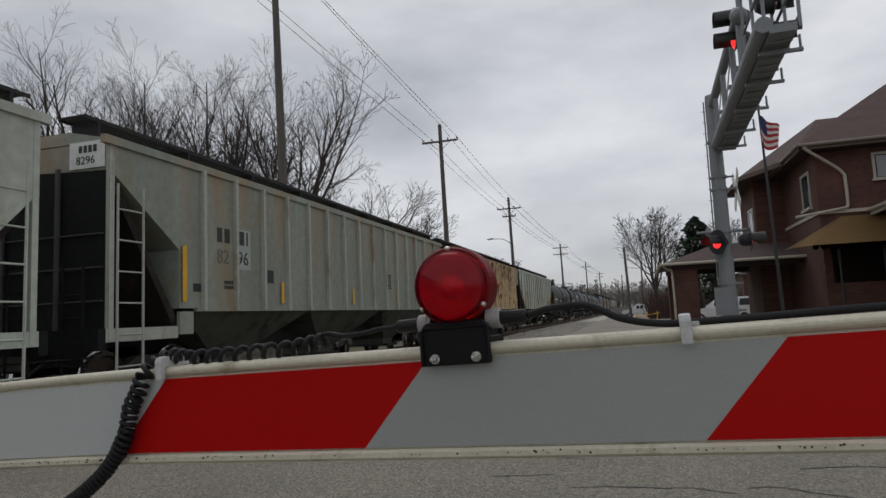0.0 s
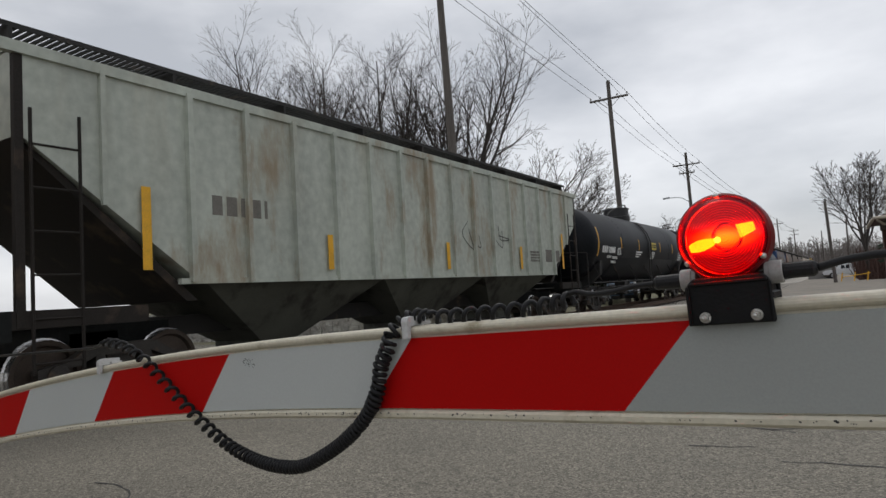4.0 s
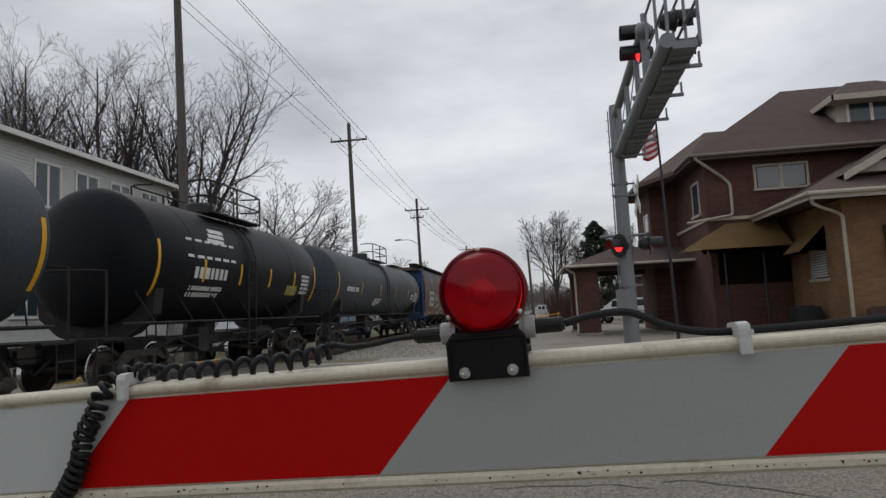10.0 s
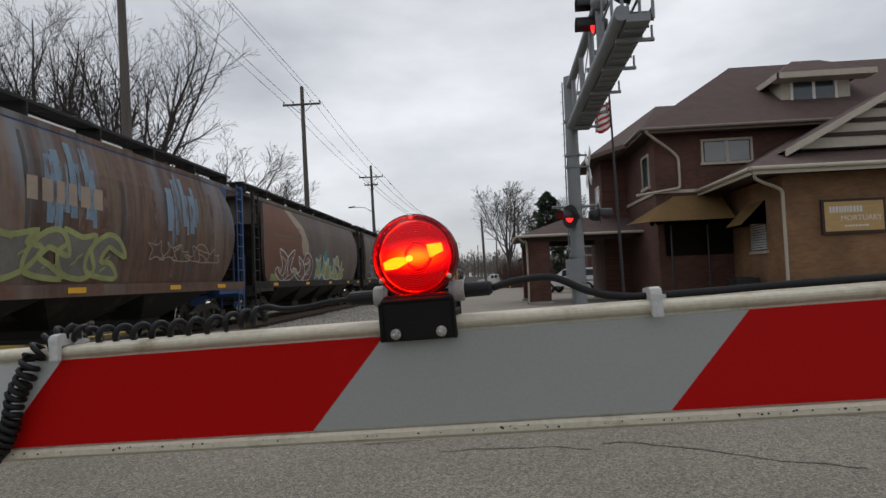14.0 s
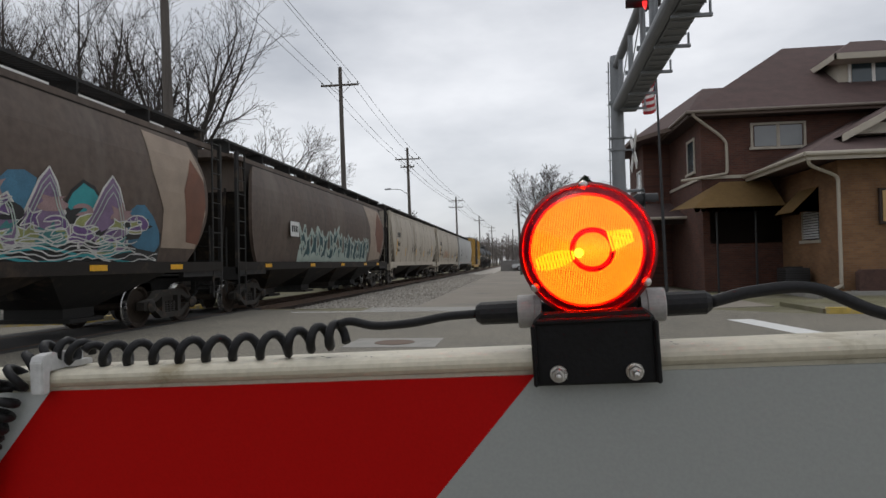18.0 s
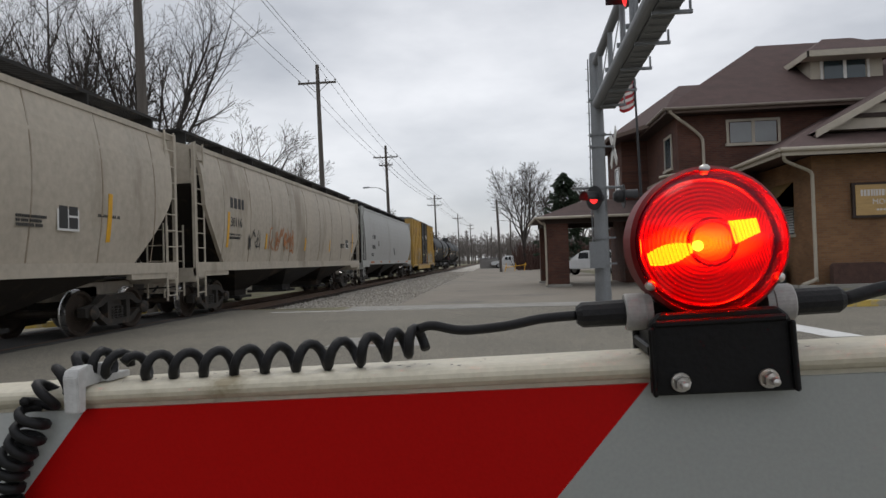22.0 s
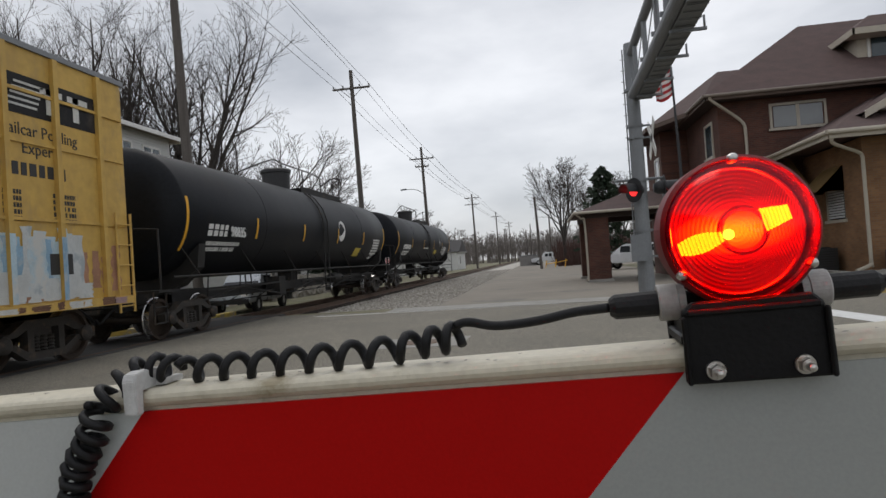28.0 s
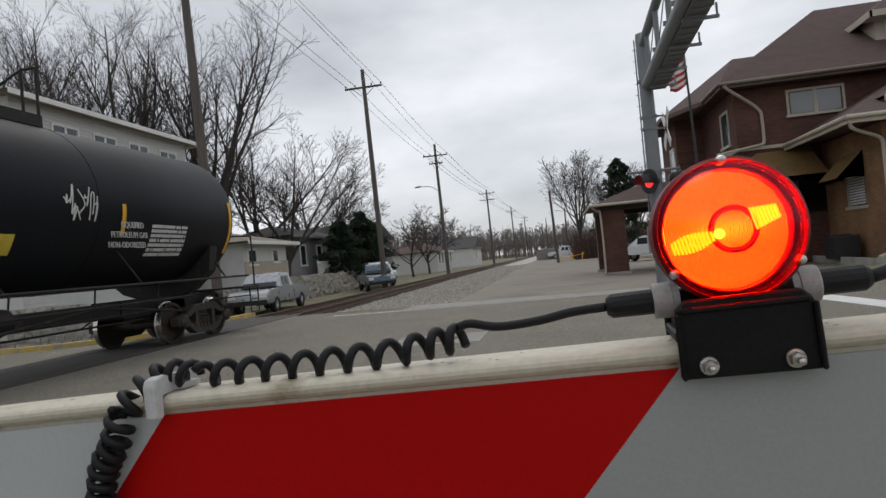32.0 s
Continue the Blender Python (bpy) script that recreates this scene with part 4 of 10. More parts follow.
ZC, YC = 0.046, 0.012


# cords
def cord(name, pts, r, label, n=6, dens=8):
    bm = bmesh.new()
    tube(bm, spline(pts, dens), r, n)
    return part(name, bm, M_RUBBER, arm, label, smooth=True)


def coil(name, pts, r_of, pitch_of, wire, label, phase=0.0):
    path = spline(pts, 24)
    bm = bmesh.new()
    out, ang = [], phase
    side = Vector((0, 1, 0))
    total = sum((b - a).length for a, b in zip(path, path[1:]))
    done = 0.0
    fine = []
    for a, b in zip(path, path[1:]):
        st = max(1, int((b - a).length / 0.0008))
        for k in range(st):
            fine.append(a.lerp(b, k / st))
    for a, b in zip(fine, fine[1:]):
        d = b - a
        f = done / total
        done += d.length
        ang -= 2 * math.pi * d.length / pitch_of(f)
        t = d.normalized()
        s = (side - t * side.dot(t)).normalized()
        u = t.cross(s)
        out.append(a + r_of(f) * (math.cos(ang) * s + math.sin(ang) * u))
    keep = [out[0]]
    for p in out:
        if (p - keep[-1]).length > 0.0034:
            keep.append(p)
    tube(bm, keep, wire, 7)
    return part(name, bm, M_RUBBER, arm, label, smooth=True)


CLX = to_arm(-0.449, 1.2).x
cr = LX + 0.086
cord("cable", [(cr, YC, ZC), (cr + 0.03, YC, ZC + 0.006), (cr + 0.07, YC + 0.002, ZC + 0.006), (cr + 0.11, YC, 0.033), (cr + 0.15, YC, 0.024), (cr + 0.19, YC, 0.0225), (cr + 0.26, YC, 0.0225), (cr + 0.36, YC, 0.0235), (cr + 0.6, YC, 0.0225), (cr + 1.6, YC, 0.0225)], 0.0048, "black rubber cable lying on the arm")
cl = LX - 0.086
cx_end = to_arm(-0.203, 1.2).x
cord("lead_cable", [(cl, YC, ZC), (cl - 0.025, YC, ZC - 0.001), (cl - 0.05, YC, 0.0415), (cl - 0.08, YC, 0.0405), (cx_end + 0.012, YC, 0.0450), (cx_end + 0.002, YC, 0.0435)], 0.0037, "black rubber lead from the lamp")
coil("coiled_cord", [(cx_end + 0.004, YC, 0.0355), (cx_end - 0.025, YC, 0.0325), (cx_end - 0.06, YC, 0.0290), (cx_end - 0.14, YC, 0.0275), (CLX + 0.02, YC, 0.0275)], lambda f: 0.0088, lambda f: 0.012 + 0.012 * min(1, f * 4) - 0.004 * max(0, f - 0.8) * 5, 0.0037, "coiled black cord stretched along the arm", 1.6)
hang = [(CLX + 0.016, YC, 0.0285), (CLX + 0.002, YC, 0.0315), (CLX - 0.014, YC - 0.006, 0.030), (CLX - 0.026, YC - 0.022, 0.018), (CLX - 0.034, -0.018, 0.004)]
coil("coiled_cord_at_clip", hang, lambda f: 0.0098, lambda f: 0.0135, 0.0036, "coiled black cord bent over the clip", 0.4)
loop = [hang[-1], (CLX - 0.042, -0.019, -0.016)] + [(to_arm(x, z).x, -0.019, to_arm(x, z).z) for x, z in ((-0.502, 1.135), (-0.51, 1.10), (-0.53, 1.065), (-0.568, 1.028), (-0.625, 0.992), (-0.69, 0.965), (-0.77, 0.962), (-0.86, 0.98), (-0.95, 1.02), (-1.02, 1.06), (-1.09, 1.105), (-1.15, 1.14), (-1.23, 1.166), (-1.31, 1.172))]
coil("hanging_cord", loop, lambda f: 0.0098 if f < 0.12 else (0.0088 if f < 0.97 else 0.006), lambda f: (0.0118 - 0.034 * min(f, 0.12)) + 0.021 * max(0.0, min(1.0, (f - 0.43) * 4.5)), 0.0035, "coiled black cord hanging in a loop below the arm", 0.2)
cord("far_cord", [(to_arm(-1.31, 1.172).x, -0.017, to_arm(-1.31, 1.172).z), (to_arm(-1.37, 1.185).x, 0.0, 0.026), (to_arm(-1.5, 1.185).x, YC, 0.023), (to_arm(-2.3, 1.185).x, YC, 0.023)], 0.0037, "black cord running on towards the arm's tip")


def clip(x):
    bm = bmesh.new()
    extrude_poly(bm, [(-0.018, 0.0), (-0.0105, 0.0), (-0.0105, 0.0185), (0.03, 0.0185), (0.03, 0.031), (-0.006, 0.033), (-0.0155, 0.031), (-0.018, 0.026)], x - 0.0075, x + 0.0045, "x")
    box(bm, x + 0.0045, x + 0.0135, 0.006, 0.03, 0.0185, 0.0235)
    for v in bm.verts:
        v.co.z += sag(v.co.x)
    bmesh.ops.bevel(bm, geom=list(bm.edges), offset=0.0008, segments=2, affect="EDGES")
    part("cable_clip", bm, M_CLIP, arm, "pale grey cable clip over the arm's edge")


clip(CLX - 0.004)
clip(to_arm(0.262, 1.2).x)
clip(to_arm(-1.33, 1.2).x)

# ---- cantilever signal mast ----
mast = empty("cantilever_signal", pose(2.36, 16.0, -0.02))
tagged(mast, "galvanised cantilever railway signal mast with red flashing lights", "railway signal")
bm = bmesh.new()
lathe(bm, [(0.0, 0.0), (0.36, 0.0), (0.36, 0.05), (0.235, 0.07), (0.205, 0.12), (0.178, 2.0), (0.152, 6.3), (0.14, 6.42), (0.0, 6.44)], "z", 20)
part("mast_tube", bm, M_GALV, mast, "tapered galvanised tube", smooth=False)
bm = bmesh.new()
box(bm, -0.55, 0.55, -0.55, 0.55, -0.3, 0.06)
part("footing", bm, M_CONCRETE, mast, "concrete footing")
tipx = -0.15


def on_boom(y):
    return tipx * (-y / 7.2)


for z, r0, r1, y1, nm in ((5.12, 0.13, 0.12, -7.2, "lower_chord"), (6.16, 0.10, 0.095, -5.2, "upper_chord")):
    bm = bmesh.new()
    tube(bm, [(0, -0.1, z), (on_boom(y1), y1, z + 0.02)], [r0, r1], 14)
    part(nm, bm, M_GALV, mast, "galvanised horizontal tube")
bm = bmesh.new()
loft(bm, [[(0.06, -0.1, 4.98), (0.44, -0.1, 4.98), (0.44, -0.1, 5.10), (0.06, -0.1, 5.10)], [(on_boom(-7.2) + 0.06, -7.2, 5.0), (on_boom(-7.2) + 0.42, -7.2, 5.0), (on_boom(-7.2) + 0.42, -7.2, 5.12), (on_boom(-7.2) + 0.06, -7.2, 5.12)]])
part("walkway", bm, M_GALV, mast, "steel walkway beside the lower tube")
for k in range(21):
    y = -0.3 - 0.33 * k
    bm = bmesh.new()
    box(bm, on_boom(y) + 0.09, on_boom(y) + 0.41, y - 0.015, y + 0.015, 4.965, 4.98)
    part("walkway_rib", bm, M_GALV, mast)
for y in (-0.9, -2.5, -4.1, -5.1):
    bm = bmesh.new()
    x = on_boom(y)
    tube(bm, [(x, y, 5.15), (x, y, 6.2)], 0.055, 8)
    box(bm, x - 0.12, x + 0.12, y - 0.03, y + 0.03, 5.24, 5.32)
    part("strut", bm, M_GALV, mast, "vertical strut")
for a, b in ((-0.9, -2.5), (-2.5, -4.1)):
    bm = bmesh.new()
    tube(bm, [(on_boom(a), a, 5.3), (on_boom(b), b, 6.1)], 0.012, 6)
    part("brace_rod", bm, M_GALV, mast, "thin brace rod")
bm = bmesh.new()
bmesh.ops.create_uvsphere(bm, u_segments=14, v_segments=8, radius=0.15)
bmesh.ops.translate(bm, verts=bm.verts, vec=(on_boom(-5.2), -5.2, 6.17))
part("end_cap", bm, M_GALV, mast, "round end cap", smooth=True)
for z in (5.25, 4.35, 4.05, 3.0, 1.75, 1.1):
    bm = bmesh.new()
    r = 0.163 + (6.3 - z) * 0.0085
    lathe(bm, [(r, z - 0.03), (r + 0.02, z - 0.03), (r + 0.02, z + 0.03), (r, z + 0.03)], "z", 16)
    box(bm, 0.15, 0.36, -0.02, 0.02, z - 0.02, z + 0.02)
    part("band_clamp", bm, M_GALV, mast, "steel band clamp")
bm = bmesh.new()
tube(bm, [(-0.21, 0.05, 1.2), (-0.2, 0.05, 3.5), (-0.18, 0.05, 6.3)], 0.018, 6)
part("conduit", bm, M_GALV, mast, "thin conduit")
for k in range(14):
    bm = bmesh.new()
    z = 2.4 + 0.28 * k
    tube(bm, [(-0.16, 0, z), (-0.25, 0, z)], 0.01, 5)
    part("step_peg", bm, M_GALV, mast)
# end platform railings
for x0 in (0.02, 0.47):
    for y in (-5.4, -6.3, -7.15):
        bm = bmesh.new()
        tube(bm, [(on_boom(y) + x0, y, 5.05), (on_boom(y) + x0, y, 6.35)], 0.026, 8)
        part("railing_post", bm, M_GALV, mast)
    for z in (5.22, 5.75, 6.35):
        bm = bmesh.new()
        tube(bm, [(on_boom(-5.4) + x0, -5.4, z), (on_boom(-7.15) + x0, -7.15, z)], 0.024, 8)
        part("handrail", bm, M_GALV, mast)
for y in (-0.7, -2.1, -3.7, -5.2, -6.6):
    bm = bmesh.new()
    x = on_boom(y)
    box(bm, x + 0.0, x + 0.60, y - 0.03, y + 0.03, 4.9, 4.95)
    tube(bm, [(x + 0.57, y, 4.9), (x + 0.57, y, 5.15)], 0.02, 6)
    part("hanger_bracket", bm, M_GALV, mast)


def signal_head(parent, x, y, z, face_dir, lit, disc=0.30, turn=0):
    """A hooded round light that faces along +x or -x."""
    h = empty("flashing_light", pose(x, y, z, 0, 0, (0 if face_dir > 0 else 180) + turn))
    h.parent = parent
    bm = bmesh.new()
    lathe(bm, [(0.0, -0.05), (disc, -0.05), (disc, -0.035), (0.0, -0.035)], "x", 28)
    part("background_disc", bm, M_BLACKMETAL, h, "round black background disc")
    bm = bmesh.new()
    lathe(bm, [(0.0, -0.3), (0.1, -0.29), (0.155, -0.2), (0.16, -0.05), (0.0, -0.05)], "x", 20)
    part("case", bm, M_BLACKMETAL, h)
    bm = bmesh.new()
    n = 20
    prev = None
    for k in range(n + 1):
        a = radians(-20 + 220 * k / n)
        c, s = math.cos(a) * 0.165, math.sin(a) * 0.165
        row = [bm.verts.new((-0.035, c, s)), bm.verts.new((0.30, c, s)), bm.verts.new((0.30, c * 0.95, s * 0.95)), bm.verts.new((-0.035, c * 0.95, s * 0.95))]
        if prev:
            for i in range(4):
                bm.faces.new((prev[i], prev[(i + 1) % 4], row[(i + 1) % 4], row[i]))
        prev = row
    part("hood", bm, M_BLACKMETAL, h, "black visor hood")
    bm = bmesh.new()
    lathe(bm, [(0.0, 0.02), (0.08, 0.012), (0.15, -0.03), (0.0, -0.032)], "x", 20)
    part("lens", bm, M_REDGLOW if lit else M_REDLENS, h, "red lens")
    return h


signal_head(mast, -0.22, -0.32, 2.74, -1, True, 0.30, 34)
signal_head(mast, 0.62, 0.0, 2.78, 1, True)
bm = bmesh.new()
tube(bm, [(-0.6, 0, 3.02), (0.6, 0, 3.02)], 0.035, 8)
part("crossarm", bm, M_GALV, mast, "light crossarm")
for y, z, d, lit in ((-4.75, 6.32, -1, False), (-4.6, 5.98, -1, True), (-6.0, 5.95, 1, False), (-6.0, 5.45, 1, True)):
    signal_head(mast, on_boom(y) + (-0.05 if d < 0 else 0.42), y, z, d, lit, 0.19)
bm = bmesh.new()
tube(bm, [(0.0, -4.7, 5.1), (0.0, -4.7, 6.7)], 0.05, 8)
part("light_stanchion", bm, M_GALV, mast)
# crossbuck
bm = bmesh.new()
for a in (45, -45):
    box(bm, -0.01, 0.01, -0.6, 0.6, -0.11, 0.11, pose(0.42, 0.25, 4.05, a, 0, 0))
part("crossbuck", bm, M_WHITETRIM, mast, "white crossbuck blades seen from the edge")
bm = bmesh.new()
box(bm, -0.34, 0.02, -0.36, -0.2, 1.0, 1.65)
part("junction_box", bm, M_GALV, mast, "grey junction box")

# ---- train ----
def travelled(t):
    """How far the train has come by t seconds: it slows a little towards the end."""
    return 10.8 * t - (0.0321 * (t - 16) ** 2 if t > 16 else 0.0)


WHEEL_ME = {}


def truck_meshes():
    bm = bmesh.new()
    for s in (-1, 1):
        x = s * 0.755
        lathe(bm, [(0.0, x + 0.05), (0.16, x + 0.05), (0.17, x + 0.02), (0.36, x + 0.012), (0.39, x + 0.065), (0.452, x + 0.065), (0.457, x + 0.05), (0.462, x - 0.045), (0.487, x - 0.055), (0.487, x - 0.07), (0.40, x - 0.075), (0.36, x - 0.02), (0.17, x - 0.03), (0.0, x - 0.05)] if s > 0 else [(0.0, x - 0.05), (0.16, x - 0.05), (0.17, x - 0.02), (0.36, x - 0.012), (0.39, x - 0.065), (0.452, x - 0.065), (0.457, x - 0.05), (0.462, x + 0.045), (0.487, x + 0.055), (0.487, x + 0.07), (0.40, x + 0.075), (0.36, x + 0.02), (0.17, x + 0.03), (0.0, x + 0.05)], "x", 28)
    bm.normal_update()
    for f in bm.faces:
        c = f.calc_center_median()
        if math.hypot(c.y, c.z) > 0.43 and abs(abs(c.x) - 0.755) < 0.07:
            f.material_index = 1
    tube(bm, [(-1.0, 0, 0), (1.0, 0, 0)], 0.085, 12)
    me = bpy.data.meshes.new("wheelset")
    bm.to_mesh(me)
    bm.free()
    me.materials.append(M_WHEEL)
    me.materials.append(M_TREAD)
    WHEEL_ME["wheelset"] = me
    # side frame: a cast bar that rises to the axle boxes and drops in the middle, with a window
    bm = bmesh.new()
    outer = [(-1.13, 0.38), (-1.13, 0.56), (-0.75, 0.62), (-0.45, 0.80), (0.45, 0.80), (0.75, 0.62), (1.13, 0.56), (1.13, 0.38), (0.72, 0.36), (0.42, 0.16), (-0.42, 0.16), (-0.72, 0.36)]
    inner = [(-0.8, 0.46), (-0.8, 0.54), (-0.62, 0.56), (-0.40, 0.66), (0.40, 0.66), (0.62, 0.56), (0.8, 0.54), (0.8, 0.46), (0.66, 0.44), (0.38, 0.28), (-0.38, 0.28), (-0.66, 0.44)]
    for x in (0.0,):
        ro = [[bm.verts.new((xx, a, b)) for a, b in outer] for xx in (-0.09, 0.09)]
        ri = [[bm.verts.new((xx, a, b)) for a, b in inner] for xx in (-0.09, 0.09)]
        n = len(outer)
        for k in range(n):
            j = (k + 1) % n
            bm.faces.new((ro[0][k], ro[0][j], ri[0][j], ri[0][k]))
            bm.faces.new((ro[1][j], ro[1][k], ri[1][k], ri[1][j]))
            bm.faces.new((ro[0][j], ro[0][k], ro[1][k], ro[1][j]))
            bm.faces.new((ri[0][k], ri[0][j], ri[1][j], ri[1][k]))
    box(bm, -0.08, 0.08, -0.40, -0.27, 0.2, 0.7)
    box(bm, -0.08, 0.08, 0.27, 0.40, 0.2, 0.7)
    me = bpy.data.meshes.new("side_frame")
    bm.to_mesh(me)
    bm.free()
    me.materials.append(M_TRUCK)
    WHEEL_ME["side_frame"] = me
    bm = bmesh.new()
    lathe(bm, [(0.0, 0.27)] + [(0.072 if k % 2 else 0.05, 0.275 + k * 0.0275) for k in range(10)] + [(0.0, 0.55)], "z", 10)
    me = bpy.data.meshes.new("coil_spring")
    bm.to_mesh(me)
    bm.free()
    me.materials.append(M_TRUCK)
    WHEEL_ME["coil_spring"] = me
    bm = bmesh.new()
    lathe(bm, [(0.0, -0.10), (0.11, -0.10), (0.14, -0.07), (0.14, 0.04), (0.10, 0.07), (0.06, 0.085), (0.0, 0.085)], "x", 14)
    me = bpy.data.meshes.new("bearing_cap")
    bm.to_mesh(me)
    bm.free()
    me.materials.append(M_TRUCK)
    WHEEL_ME["bearing_cap"] = me


truck_meshes()
WHEELSETS = []


def put(name, me, parent, m):
    ob = new(name, me)
    ob.parent = parent
    ob.matrix_basis = m
    return ob


def add_truck(car, yc):
    tr = empty("truck", pose(0, yc, 0))
    tr.parent = car
    for y in (-0.89, 0.89):
        WHEELSETS.append(put("wheelset", WHEEL_ME["wheelset"], tr, pose(0, y, 0.457)))
    for s in (-1, 1):
        put("side_frame", WHEEL_ME["side_frame"], tr, pose(s * 1.0, 0, 0))
        for y in (-0.16, 0.0, 0.16):
            put("coil_spring", WHEEL_ME["coil_spring"], tr, pose(s * 1.0, y, 0))
        for y in (-0.89, 0.89):
            put("bearing_cap", WHEEL_ME["bearing_cap"], tr, pose(s * 1.09, y, 0.457, 0, 0, 0 if s > 0 else 180))
    bm = bmesh.new()
    box(bm, -1.0, 1.0, -0.2, 0.2, 0.45, 0.75)
    box(bm, -0.35, 0.35, -0.35, 0.35, 0.6, 0.95)
    part("bolster", bm, M_TRUCK, tr)


def add_coupler(car, y, d):
    bm = bmesh.new()
    box(bm, -0.09, 0.09, min(y, y - d * 0.9), max(y, y - d * 0.9), 0.72, 0.94)
    box(bm, -0.2, 0.15, min(y + d * 0.02, y - d * 0.22), max(y + d * 0.02, y - d * 0.22), 0.66, 1.0)
    box(bm, 0.1, 0.24, min(y + d * 0.08, y - d * 0.14), max(y + d * 0.08, y - d * 0.14), 0.70, 0.96)
    part("coupler", bm, M_TRUCK, car, "rusty knuckle coupler")
    bm = bmesh.new()
    tube(bm, spline([(0.4, y - d * 0.5, 0.85), (0.38, y - d * 0.1, 0.6), (0.33, y, 0.5), (0.25, y + d * 0.02, 0.6)], 6), 0.028, 6)
    part("air_hose", bm, M_RUBBER, car, "black air hose")
    bm = bmesh.new()
    tube(bm, [(-1.35, y - d * 0.45, 0.85), (0.0, y - d * 0.30, 0.8), (1.35, y - d * 0.45, 0.85)], 0.016, 5)
    part("uncoupling_lever", bm, M_UNDER, car)


def ladder(car, x, y, z0, z1, w, material, across="y", rung=0.38, label="steel ladder"):
    bm = bmesh.new()
    a = Vector((0, w / 2, 0)) if across == "y" else Vector((w / 2, 0, 0))
    for s in (-1, 1):
        tube(bm, [Vector((x, y, z0)) + s * a, Vector((x, y, z1)) + s * a], 0.024, 6)
    part("ladder_rail", bm, material, car, label)
    k = z0 + 0.12
    while k < z1 - 0.02:
        bm = bmesh.new()
        tube(bm, [Vector((x, y, k)) - a, Vector((x, y, k)) + a], 0.016, 6)
        part("rung", bm, material, car)
        k += rung


def text_bars(car, x, y, z, rows, material, size=0.16, seed=1, name="marking_block", flip=True, lean=0.0, gap=1.45):
    """Unreadable lines of writing as plain bars on a side that faces +x."""
    rnd = random.Random(seed)
    bm = bmesh.new()
    for r, length in enumerate(rows):
        zz = z - r * size * gap
        p = 0.0
        while p < length:
            w = min(rnd.uniform(0.5, 0.75) * size, length - p)
            xx = x + lean * (zz - z)
            box(bm, xx, xx + 0.006, y + p, y + p + w, zz, zz + size)
            p += w + size * 0.28 + (size * 0.5 if rnd.random() < 0.12 else 0)
    tagged(part(name, bm, material, car), "painted lines of markings", kind="stuff")


def strip(car, x, y, z0, z1, w, material=None, bend=None):
    bm = bmesh.new()
    if bend is None:
        box(bm, x, x + 0.006, y, y + w, z0, z1)
    else:
        cz, r = bend
        n = 8
        rows = []
        for k in range(n + 1):
            a = math.asin(max(-1, min(1, (z0 + (z1 - z0) * k / n - cz) / r)))
            rows.append([(r2 * math.cos(a), y0, cz + r2 * math.sin(a)) for r2, y0 in ((r + 0.001, y), (r + 0.007, y), (r + 0.007, y + w), (r + 0.001, y + w))])
        loft(bm, rows)
    part("reflector_strip", bm, material or M_YELLOW, car, "yellow reflective strip")


